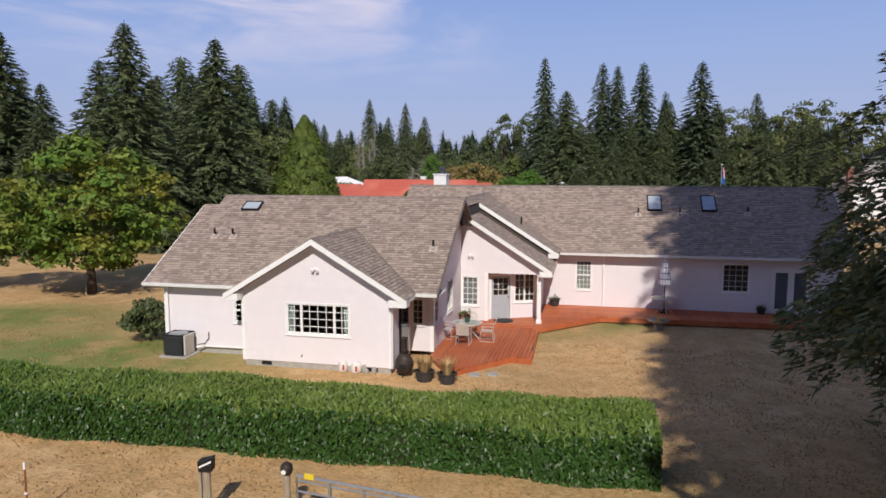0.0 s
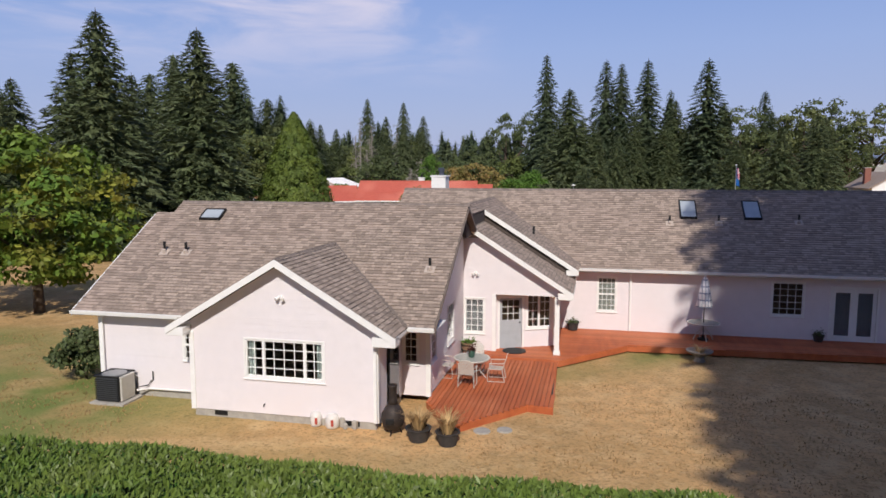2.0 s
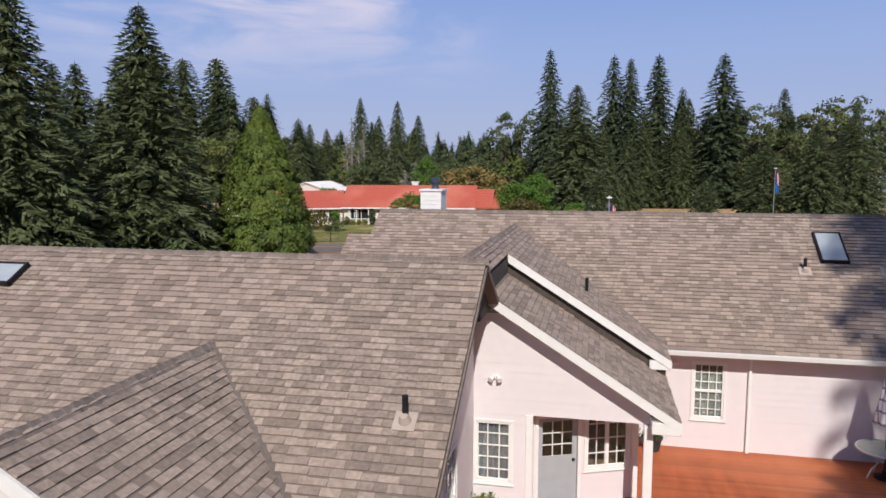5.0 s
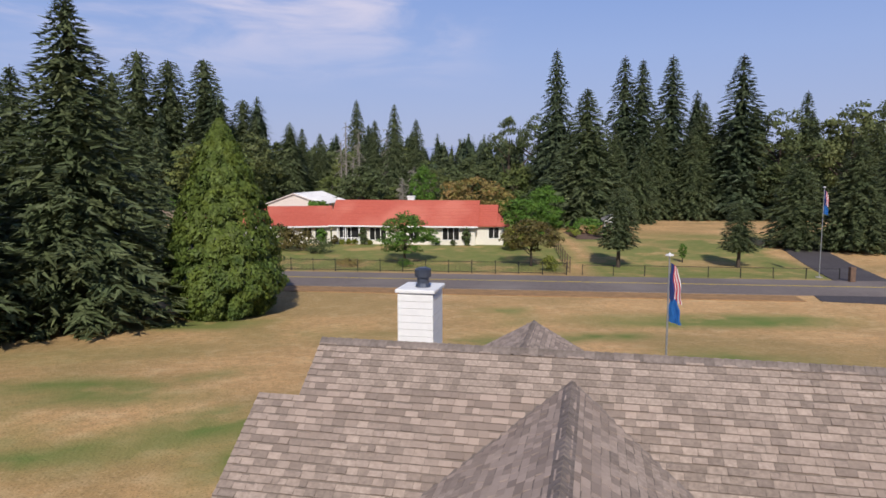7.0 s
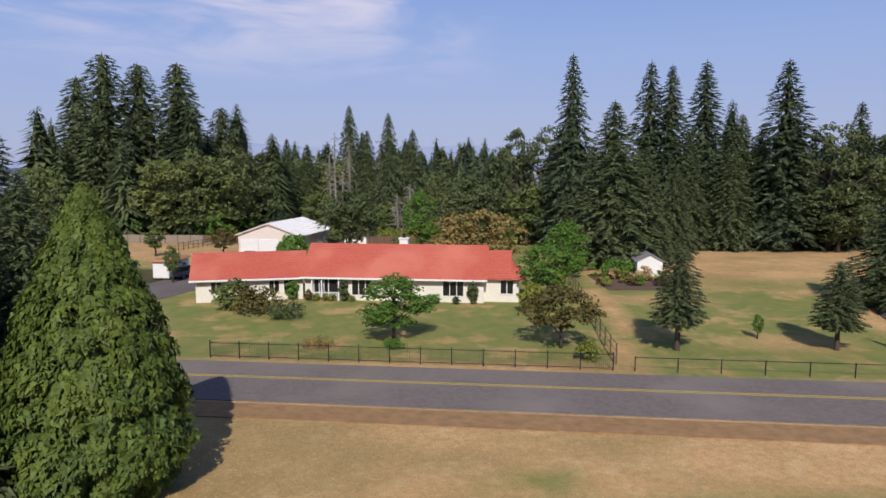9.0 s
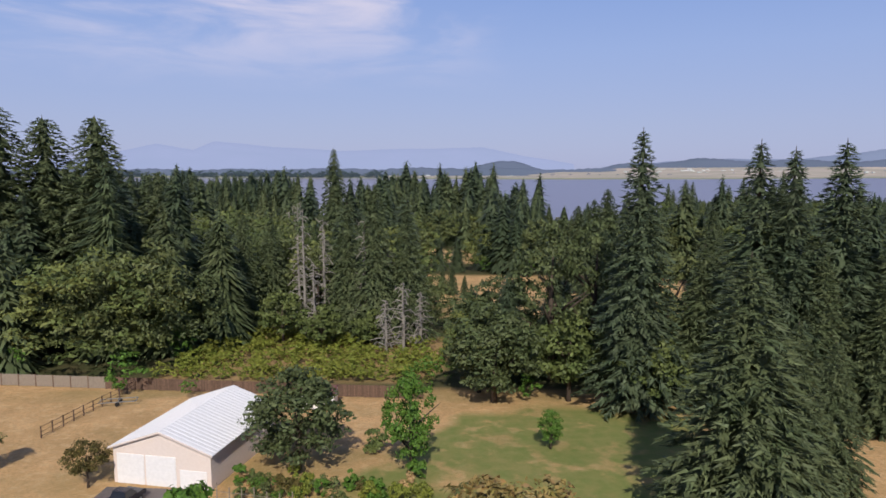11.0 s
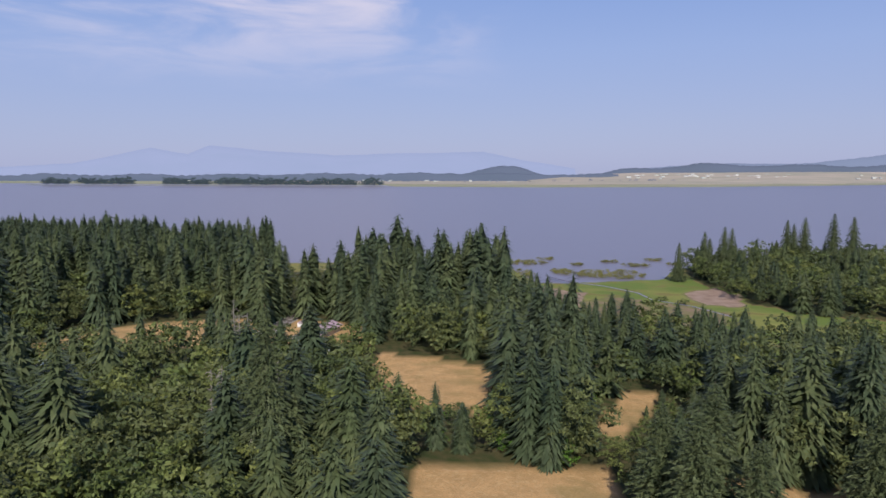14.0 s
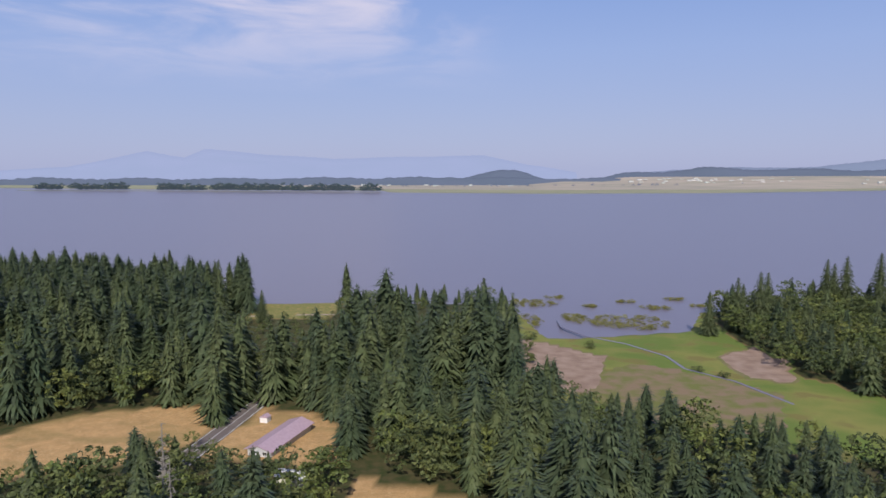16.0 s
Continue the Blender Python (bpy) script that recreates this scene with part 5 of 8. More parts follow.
# firs west of the lawns
for i, (x, y, h, w) in enumerate(((-31.2, 68, 21.6, 1.1), (-25.6, 76, 22.0, 1.15), (-37, 74, 19.5, 1.2), (-33, 88, 20, 1.1), (-42, 66, 20.5, 1.2), (-40, 92, 20, 1.1), (-31, 97, 15, 1.1),
                                  (-47, 80, 18, 1.1), (-50, 70, 16, 1.1), (-38, 104, 20, 1.0), (-46, 98, 21, 1.0), (-30, 82, 12, 1.2), (-36, 62, 13, 1.2), (-56, 90, 20, 1.0), (-45, 58, 15, 1.2), (-52, 60, 17, 1.1))):
    tree("fir", i % 3, x, y, h, "fir_tree", FIRS + " by the lawn", "fir tree", "firs west of the lawn", w * 1.12)
tree("cedar", 0, -17.6, 81, 14.3, "arborvitae", "large dense bright green arborvitae on the lawn", "cedar tree", wide=1.08)
tree("maple", 0, -20.8, 41.5, 9.3, "maple_tree", "round maple with yellow-green leaves turning gold at the top", "maple tree", wide=1.2)
tree("dec", 1, -27.5, 42.5, 5.6, "small_tree", "low round green tree beside the maple", "tree", wide=1.1)
tree("near", 0, 13.4, 16.2, 18.0, "spruce_tree", "tall dark spruce with long drooping boughs shading the yard", "spruce tree", wide=1.0, turn=0.6)
tree("lfir", 0, 21.5, 20.0, 22.0, "spruce_tree", "tall dark spruce with long drooping boughs shading the yard", "spruce tree", wide=0.85, turn=2.6)
# mostly unseen spruces, placed to cast the shade on lawn, wall and roof
for i, (x, y, h, w) in enumerate(((13.8, 7.5, 38.0, 0.80), (19.5, 10.0, 38.0, 0.95), (10.2, -2.5, 27.0, 1.0), (25.5, 13.0, 35.0, 1.0), (16.5, -1.0, 45.0, 0.75), (11.6, 1.0, 26.0, 1.1), (15.8, 3.0, 27.0, 1.25), (20.5, 3.0, 37.0, 1.1), (14.0, -7.0, 40.0, 0.95), (23.0, -3.0, 43.0, 1.0), (19.0, -9.0, 45.0, 1.0))):
    tree("near" if i == 0 else "lfir", 1 if i == 0 else 3, x, y, h, "spruce_tree", "tall dark spruce beside the gate, placed for its shade on the yard", "spruce tree", "spruces by the gate", wide=w)
# row added out of view to hold back sky light from the horizon
for i in range(13):
    tree("lfir", 3, -56 + 9.3 * i, -25 - 3 * math.sin(i * 1.7), 21 + 3 * math.sin(i * 2.3), "spruce_tree", "unseen spruce of a row added beyond the gate to block low sky light", "spruce tree", "spruces beyond the gate", wide=1.15)
# named tall firs beyond the red-roofed house
for x, y, top, kind, w in ((20, 187, 35.5, "spire", 1.0), (34.8, 187, 34, "spire", 1.15), (38.2, 185, 33, "spire", 1.1), (44.9, 186, 34, "spire", 1.25), (58.4, 182, 33.5, "spire", 1.45),
                           (52, 186, 24, "fir", 1.1), (66, 180, 23, "oak", 1.0), (73, 184, 26, "spire", 1.2), (82, 182, 24, "oak", 1.0), (62, 190, 22, "fir", 1.1), (90, 190, 26, "oak", 1.0), (30, 192, 20, "fir", 1.1),
                           (48, 180, 18, "fir", 1.2), (100, 185, 25, "oak", 1.0), (112, 182, 24, "oak", 1.0), (41, 182, 20, "fir", 1.1)):
    tree(kind, int(x) % 3, x, y, top - zg(y), *(("oak", "broad green oak standing behind the pasture", "oak tree", "oaks behind the pasture") if kind == "oak" else ("fir_tree", "tall pointed fir standing above the wood", "fir tree", "tall firs behind the pasture")), w)
for x, y, top in ((-74.2, 230, 40.5), (-84.5, 230, 40.5), (-91.5, 226, 42.5), (-104, 236, 38), (-66, 238, 30)):
    tree("pine", int(-x) % 3, x, y, top - zg(y), "pine_tree", "tall pine with rounded top and bare lower trunk", "pine tree", "pines behind the fence", 1.15)
tree("fir", 1, -42.7, 306, 42.0, "fir_tree", "tall thin-topped fir above the broadleaf wood", "fir tree", wide=0.8)
# taller trees at the front of the wood
for k, x, y, h, w in (("fir", -20, 228, 31, 0.8), ("fir", -26, 232, 27, 0.9), ("fir", -14, 230, 27, 0.9), ("fir", -48, 236, 25, 0.9), ("fir", -44, 242, 24, 1.0), ("dec", -29, 221, 9, 1.2), ("dec", -37, 224, 11, 1.1), ("dec", -20, 222, 8, 1.2), ("oak", 11, 204, 26, 0.75), ("oak", 18, 206, 27, 0.75),
                      ("fir", 23, 208, 29, 0.9), ("oak", 28, 200, 23, 0.9), ("oak", 3, 208, 17, 1.1), ("oak", -34, 240, 20, 1.0), ("oak", -56, 238, 22, 1.0), ("oak", -66, 228, 19, 1.1), ("fir", 60, 196, 24, 1.2), ("oak", 70, 196, 20, 1.1), ("fir", 78, 192, 24, 1.2), ("oak", 52, 194, 18, 1.1), ("dark", 66, 176, 13, 1.2), ("fir", 84, 176, 20, 1.3), ("oak", 92, 180, 17, 1.1)):
    tree(k, 0 if k == "dark" else int(abs(x)) % 3, x, y, h, "fir_tree" if k == "fir" else "oak", "tall dark green fir at the front of the wood" if k == "fir" else "tall spreading green oak at the front of the wood", "fir tree" if k == "fir" else "oak tree", "trees at the front of the wood", w)
# garden of the red-roofed house
GARD = (("green", 0, -6.9, 111, 6.0, "apple_tree", "round green apple tree on the front lawn", 1.6), ("plum", 0, 7.6, 108.5, 5.4, "plum_tree", "low bronze-leaved plum tree by the fence", 1.25),
        ("pine", 0, 17.2, 108, 9.0, "young_pine", "young open pine with thin grey-green boughs", 1.5), ("pine", 1, 30.6, 108.5, 7.6, "young_pine", "young open pine with thin brownish boughs", 1.6),
        ("green", 1, 8.5, 126, 7.0, "shade_tree", "leafy green tree beside the house", 1.35), ("green", 2, 12.7, 142.0, 8.2, "shade_tree", "bushy green tree at the garden edge", 1.1),
        ("bronze", 0, 1.1, 145, 9.0, "copper_tree", "wide tree with bronze and green leaves", 1.35), ("fir", 0, 21.4, 155, 24.5, "fir_tree", "massive dark fir at the garden edge", 1.4),
        ("dark", 0, -19.8, 166, 11.0, "dark_tree", "dense dark green broadleaf tree beside the white shed", 1.25), ("green", 0, -7.8, 165, 11.2, "shade_tree", "tall light green tree in the back garden", 0.75),
        ("green", 1, 7.3, 173, 4.8, "round_bush", "round yellow-green bush on the lawn", 0.9), ("dec", 0, -51.8, 163.5, 5.6, "small_tree", "small green tree in the bare paddock", 0.9),
        ("plum", 0, -39.5, 161, 4.9, "small_tree", "brownish green small tree by the white shed", 0.9), ("dark", 0, 1.5, 191, 14.0, "dark_tree", "dark spreading oak at the wood's edge", 1.2),
        ("dec", 2, -38.0, 137.6, 5.0, "small_tree", "slim green tree beside the parked trailer", 0.6), ("green", 1, 25.5, 112, 2.4, "sapling", "thin young sapling on the lawn", 0.6), ("dec", 1, -0.5, 196, 12, "oak", "green oak at the wood's edge", 1.1),
        ("dec", 0, 12, 192, 13, "oak", "green oak at the wood's edge", 1.1), ("dec", 2, 22, 186, 11, "oak", "green oak at the wood's edge", 1.1), ("fir", 2, 44, 124, 13, "fir_tree", "dark fir by the side drive", 1.5), ("fir", 1, 50, 121, 15, "fir_tree", "dark fir by the side drive", 1.4), ("fir", 0, 58, 126, 17, "fir_tree", "dark fir by the side drive", 1.3), ("fir", 0, 75, 124, 15, "fir_tree", "dark fir by the side drive", 1.3), ("fir", 2, 27, 158, 18, "fir_tree", "dark fir at the garden edge", 1.1), ("fir", 1, 33, 163, 15, "fir_tree", "dark fir at the garden edge", 1.1))
for k, s, x, y, h, nm, lb, w in GARD:
    tree(k, s, x, y, h, nm, lb, nm.replace("_", " ").split(" ")[-1] if "tree" not in nm else "tree", wide=w)

# ---- the woods: many trees joined, by kind and stretch ----
LOW = {
    "fir": [tuft_arrays(100 + s, 0.20, 130, 6) for s in range(5)],
    "spire": [tuft_arrays(110 + s, 0.165, 130, 6) for s in range(4)],
    "dec": [blob_arrays(120 + s, 1.0, 0.44, 0.08, 50, 20, 0.0255, 0.175, tri=True) for s in range(5)],
    "fir_fine": [tuft_arrays(150 + s, 0.20, 230, 9, 0.2) for s in range(3)],
    "spire_fine": [tuft_arrays(155 + s, 0.165, 220, 9, 0.2) for s in range(3)],
    "dec_fine": [blob_arrays(160 + s, 1.0, 0.44, 0.05, 62, 34, 0.019, 0.165, tri=True) for s in range(4)],
    "tiny": [blob_arrays(170 + s, 1.0, 0.42, 0.10, 14, 8, 0.075, 0.28, tri=True) for s in range(5)],
    "far_fir": [tuft_arrays(130 + s, 0.195, 84, 5) for s in range(6)],
    "far_dec": [blob_arrays(140 + s, 1.0, 0.44, 0.08, 30, 12, 0.040, 0.20, tri=True) for s in range(5)],
}


def in_any(polys, x, y):
    r = np.zeros(len(x), bool)
    for p in polys:
        r |= inside(p, x, y)
    return r


def scatter(n, x0, x1, y0, y1, gap, seed):
    g = np.random.default_rng(seed)
    xs, ys = np.arange(x0, x1, gap), np.arange(y0, y1, gap)
    X, Y = np.meshgrid(xs, ys)
    X, Y = X.ravel() + (g.random(X.size) - 0.5) * gap * 1.1, Y.ravel() + (g.random(X.size) - 0.5) * gap * 1.1
    return X, Y


def woods(name, label, X, Y, H, kinds, material, seed, wide=1.0):
    """Joins low trees of the given kinds at the places into one mesh."""
    g = np.random.default_rng(seed)
    Vs, Fs, o = [], [], 0
    for x, y, h in zip(X, Y, H):
        T = LOW[kinds][g.integers(len(LOW[kinds]))]
        a = g.random() * 6.283
        c, s_ = np.cos(a), np.sin(a)
        w = h * wide * (0.8 + 0.45 * g.random())
        v = T[0]
        P = np.stack([(v[:, 0] * c - v[:, 1] * s_) * w + x, (v[:, 0] * s_ + v[:, 1] * c) * w + y, v[:, 2] * h + zg(y)], 1)
        Vs.append(P)
        Fs.append(T[1] + o)
        o += len(P)
    if not Vs:
        return
    me = big_mesh(name, np.concatenate(Vs), np.concatenate(Fs))
    ob = part(name, me, material)
    tagged(ob, label, "woods", kind="stuff")
    return len(X)


OPEN = [FIELD_1, FIELD_2, FIELD_3, YARD, LANE, MARSH, STRIP, SCRUB, PASTURE]
ROAD_FAR = [(-98, 466), (-91, 466), (-85, 538), (-92, 538)]
OPEN.append(ROAD_FAR)


def wood_points(gap, y0, y1, seed):
    X, Y = scatter(0, -430, 430, y0, y1, gap, seed)
    half = np.interp(Y, [195, 760, 840], [92, 410, 440])
    ok = (np.abs(X) < half) & (Y < shore(X) - 6) & ~in_any(OPEN, X, Y)
    ok &= ~((Y < 200) & (X < 40))
    return X[ok], Y[ok]


X1, Y1 = wood_points(7.5, 196, 345, 1)
X2, Y2 = wood_points(9.7, 345, 830, 2)
X, Y = np.concatenate([X1, X2]), np.concatenate([Y1, Y2])
g_ = np.random.default_rng(5)
pick = g_.random(len(X))
lump = np.array([noise.noise((x * 0.02, y * 0.02, 3.0)) for x, y in zip(X, Y)])
dec_share = np.where(Y < 300, 0.80, np.where(Y < 440, 0.74, 0.10)) + 0.5 * lump
dec_share = np.where((X < -90) & (Y < 545) & (Y > 440), 0.75, dec_share)
dec_share = np.where((X > -20) & (Y > 320), 0.30, dec_share)
dec_share = np.where((X > 55) & (Y < 240), 0.75, dec_share)
dec_share = np.where((X > 110) & (Y > 430), 0.72, dec_share)
# growth on the near side of a clearing stays low enough to see over
limit = np.full(len(X), 99.0)
for back in range(4, 64, 4):
    for polys, foot in (([FIELD_1, FIELD_2, LANE], 1.5), ([FIELD_3, YARD, ROAD_FAR], 4.5)):
        limit = np.where(in_any(polys, X, Y + back), np.minimum(limit, foot + 0.40 * back), limit)
limit = np.where(in_any([MARSH], X, Y + 12), np.minimum(limit, 14), limit)
GAP = [(-152, 600), (-112, 545), (-80, 530), (-60, 570), (-60, 700), (-165, 700)]
limit = np.where(in_any([GAP], X, Y), np.minimum(limit, 6), limit)
limit = np.where((X > -95) & (X < 30) & (Y > 585), np.minimum(limit, 13), limit)
low = limit < 12
hidden = (X > -95) & (X < 30) & (Y > 600) & (g_.random(len(X)) < 0.6)
X[hidden] = 9999
is_dec = (pick < dec_share) | (low & (pick < 0.93))
edge_h = g_.random(len(X))
Hf = np.where(Y < 345, 19 + 14 * edge_h, np.where(X < -90, np.where(Y > 450, 26 + 14 * edge_h, 20 + 14 * edge_h), np.where(X < 30, np.where((Y > 500) & (Y < 590), 28 + 13 * edge_h, 18 + 14 * edge_h), 14 + 9 * edge_h))) * (1 + 0.2 * lump)
Hd = np.where(Y < 345, 14 + 9 * edge_h, 12 + 8 * edge_h) * (1 + 0.25 * lump)
Hf = np.minimum(Hf, limit * (0.8 + 0.4 * edge_h))
Hd = np.minimum(Hd, limit * (0.7 + 0.4 * edge_h))
fir_kind = g_.random(len(X))
near = (Y < 345) & ~((Y < 275) & (np.abs(X) < 75))
close = (Y < 275) & (np.abs(X) < 75)
for nm, lb, msk, H, kd, mt, sd, wd in (
        ("fir_woods", "dense dark green fir wood running down to the lake", ~is_dec & (fir_kind < 0.6), Hf, "fir", L_FIR, 11, 1.55),
        ("dark_fir_woods", "tall dark firs standing among the wood", ~is_dec & (fir_kind >= 0.6), Hf * 1.08, "spire", L_FIRD, 12, 1.65),
        ("broadleaf_woods", "mixed green broadleaf wood", is_dec & (fir_kind < 0.45), Hd, "dec", L_DEC, 13, 1.1),
        ("olive_woods", "olive green broadleaf wood", is_dec & (fir_kind >= 0.45) & (fir_kind < 0.75), Hd, "dec", L_OLIVE, 15, 1.1),
        ("oak_woods", "dark green oak wood", is_dec & (fir_kind >= 0.75), Hd, "dec", L_DECD, 14, 1.1)):
    for part_, kk in ((close, kd + "_fine"), (near, kd), (~near & ~close, "far_dec" if kd == "dec" else "far_fir")):
        k_ = msk & part_
        woods(nm, lb + (" near the garden" if part_ is close else " round the dry field" if part_ is near else ""), X[k_], Y[k_], H[k_], kk, mt, sd, wd)
# underbrush along the edges and in the scrub
X, Y = scatter(0, -54, -2, 199, 240, 1.8, 21)
ok = inside(SCRUB, X, Y) & ((((X + 13) / 9) ** 2 + ((Y - 226) / 10) ** 2 > 1) | (np.random.default_rng(8).random(len(X)) < 0.15))
woods("scrub", "yellow-green brambles and scrub in a clearing", X[ok], Y[ok], 0.9 + 2.4 * np.random.default_rng(3).random(ok.sum()) ** 1.6, "tiny", L_SCRUB, 22, 1.7)
X, Y = scatter(0, -80, 50, 196, 420, 13, 31)
ok = ~in_any([FIELD_1, FIELD_2, LANE, SCRUB], X, Y) & (np.abs(X) < 80)
woods("brush", "green undergrowth between the trees", X[ok], Y[ok], 3 + 4 * np.random.default_rng(4).random(ok.sum()), "far_dec", L_GREEN, 32, 1.1)

# single conifers standing in the field
for x, y, h in ((-6.8, 289, 9), (-9.6, 291, 8), (-3.2, 283, 6.5), (-1.5, 259, 7.5), (2.2, 250, 4.5)):
    tree("fir", 1, x, y, h, "young_fir", "young fir standing alone in the dry field", "fir tree", "young firs in the field", 1.0)
for x, y, h in ((33, 293, 27), (38, 300, 30), (42, 289, 24), (30, 303, 25), (64, 283, 19), (70, 305, 24), (24, 236, 24), (46, 236, 22), (84, 280, 22)):
    tree("fir", int(x) % 3, x, y, h, "fir_tree", "broad dark fir at the field's edge", "fir tree", "firs round the field", 1.25)
# shore firs
for x, y, top in ((171, 663, 22.3), (157, 661, 19.2), (136, 648, 12.8), (163, 668, 14), (181, 676, 20), (237.5, 716.6, 23.2), (244, 720, 20), (252, 719.5, 25.2), (266.6, 706, 29), (278, 700, 27), (2.2, 576.5, 31.4), (-157.4, 656, 29), (-137, 675, 7.1), (-321, 756, 22.5)):
    tree("lfir", int(abs(x)) % 3, x, y, top - zg(y), "fir_tree", "tall fir by the lake shore", "fir tree", "firs by the shore", 0.95)


def snag(x, y, h, seed):
    """A bleached dead trunk with broken limbs."""
    g = random.Random(seed)
    m_ = Mb()
    m_.tube([(0, 0, -0.5), (0.1, 0, 0.4 * h), (-0.1, 0.1, 0.8 * h), (0.05, 0, h)], [0.32, 0.24, 0.15, 0.04], 7)
    for i in range(70):
        z = h * (0.12 + 0.87 * i / 70)
        a_ = g.random() * 6.283
        L = (1 - 0.6 * i / 70) * (0.7 + 3.4 * g.random() ** 1.7)
        e = (math.cos(a_) * L, math.sin(a_) * L, z - L * (0.55 * g.random() - 0.05))
        m_.tube([(0, 0, z), (e[0] * 0.55, e[1] * 0.55, z + 0.25 * L * g.random()), e], [0.13, 0.10, 0.055], 3)
        if L > 1.2:
            t_ = 0.45 + 0.4 * g.random()
            m_.tube([(e[0] * t_, e[1] * t_, z + (e[2] - z) * t_ + 0.1), (e[0] * t_ + g.gauss(0, 0.5), e[1] * t_ + g.gauss(0, 0.5), z + 0.7 * g.random())], [0.07, 0.03], 3)
    s = part("dead_tree", m_, M_SNAG)
    s.location = (x, y, zg(y))
    return tagged(s, "bleached standing dead tree with broken bare limbs", "dead tree", "dead trees in the wood")


for i, (x, y, h) in enumerate(((-33.7, 227.8, 26), (-30.5, 231, 24), (-36, 233, 21), (-27, 236, 22), (-60, 330, 24), (-64, 334, 22), (-45, 305, 22), (-88, 420, 24), (-75, 395, 24), (-14, 221, 13), (-11, 223, 11), (-17, 219, 10), (-31, 224, 16), (-22, 228, 24), (-24, 241, 19), (-33, 244, 21), (-52, 240, 17), (-18, 233, 18), (-58, 318, 20), (-52, 346, 21), (-80, 402, 22))):
    snag(x, y, h, i)

# ---- across the lake: islands, plain and hills ----


def ridge_line(name, y, x0, x1, base, tops, material, label, depth=120.0, bumps=2.0, seed=0, step=20):
    """A far wooded hill or tree line: a rolling sheet with a crest given at a few places."""
    g = np.random.default_rng(seed)
    xs = np.arange(x0, x1 + 1, step)
    crest = np.interp(xs, [p[0] for p in tops], [p[1] for p in tops])
    crest = crest + bumps * (g.random(len(xs)) - 0.5) + bumps * np.sin(xs * 0.011 + seed) * 0.6
    rows = [(0.0, 0.0), (0.45, 0.75), (0.7, 1.0), (1.0, 0.0)]
    V = np.concatenate([np.stack([xs, np.full(len(xs), y + depth * t), base + (crest - base) * k], 1) for t, k in rows])
    n = len(xs)
    F = [(r * n + i, r * n + i + 1, (r + 1) * n + i + 1, (r + 1) * n + i) for r in range(3) for i in range(n - 1)]
    me = big_mesh(name, V, F)
    ob = part(name, me, material)
    return tagged(ob, label, "backdrop", kind="structure")


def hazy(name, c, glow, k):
    """A distant surface with summer haze put on as an even bluish glow."""
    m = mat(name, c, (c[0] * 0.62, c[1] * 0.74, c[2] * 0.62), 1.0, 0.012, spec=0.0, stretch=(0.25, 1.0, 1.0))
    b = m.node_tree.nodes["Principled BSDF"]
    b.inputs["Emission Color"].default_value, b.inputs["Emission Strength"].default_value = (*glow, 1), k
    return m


# haze colour that the far surfaces give off, stronger with distance
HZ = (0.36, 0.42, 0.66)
H_NEAR = hazy("haze_glow_wooded_hill", (0.03, 0.04, 0.05), HZ, 0.34)
H_MID = hazy("haze_glow_blue_hill", (0.03, 0.04, 0.05), HZ, 0.62)
H_FAR = hazy("haze_glow_mountains", (0.03, 0.03, 0.04), HZ, 0.95)
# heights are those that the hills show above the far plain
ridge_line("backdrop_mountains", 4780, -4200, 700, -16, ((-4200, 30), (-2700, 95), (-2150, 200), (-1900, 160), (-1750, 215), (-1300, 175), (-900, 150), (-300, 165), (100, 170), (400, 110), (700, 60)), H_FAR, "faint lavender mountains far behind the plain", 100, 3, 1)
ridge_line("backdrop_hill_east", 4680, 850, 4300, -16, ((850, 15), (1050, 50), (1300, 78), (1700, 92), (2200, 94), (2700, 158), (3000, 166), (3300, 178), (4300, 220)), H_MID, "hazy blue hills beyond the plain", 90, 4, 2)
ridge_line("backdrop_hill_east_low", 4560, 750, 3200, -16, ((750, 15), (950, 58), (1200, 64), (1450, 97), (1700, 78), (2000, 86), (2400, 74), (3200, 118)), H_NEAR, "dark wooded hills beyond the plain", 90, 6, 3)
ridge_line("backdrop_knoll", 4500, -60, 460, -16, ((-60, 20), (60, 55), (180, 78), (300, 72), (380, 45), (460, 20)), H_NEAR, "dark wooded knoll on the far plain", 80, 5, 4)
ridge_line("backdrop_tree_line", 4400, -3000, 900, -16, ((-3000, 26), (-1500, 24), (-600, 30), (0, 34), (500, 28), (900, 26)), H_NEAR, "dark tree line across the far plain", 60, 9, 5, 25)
# the far land and its trees carry the haze as a weaker glow
M_FARLAND = hazy("haze_glow_fields", (0.40, 0.31, 0.22), HZ, 0.22)
M_FARREED = hazy("haze_glow_reed_beds", (0.31, 0.28, 0.15), HZ, 0.18)
H_TREES = hazy("haze_glow_trees", (0.035, 0.06, 0.04), HZ, 0.10)


def land_sheet(name, pts, z, material, label):
    ob = part(name, Mb().prism([(x, y, z) for x, y in pts], (0, 0, 0.6)), material)
    return tagged(ob, label, "far shore", kind="structure")


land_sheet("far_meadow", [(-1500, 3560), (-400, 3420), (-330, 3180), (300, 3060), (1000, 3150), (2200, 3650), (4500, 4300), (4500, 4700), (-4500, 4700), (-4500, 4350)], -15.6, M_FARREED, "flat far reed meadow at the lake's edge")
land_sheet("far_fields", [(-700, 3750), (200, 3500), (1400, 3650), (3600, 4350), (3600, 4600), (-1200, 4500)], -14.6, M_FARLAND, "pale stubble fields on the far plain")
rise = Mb()
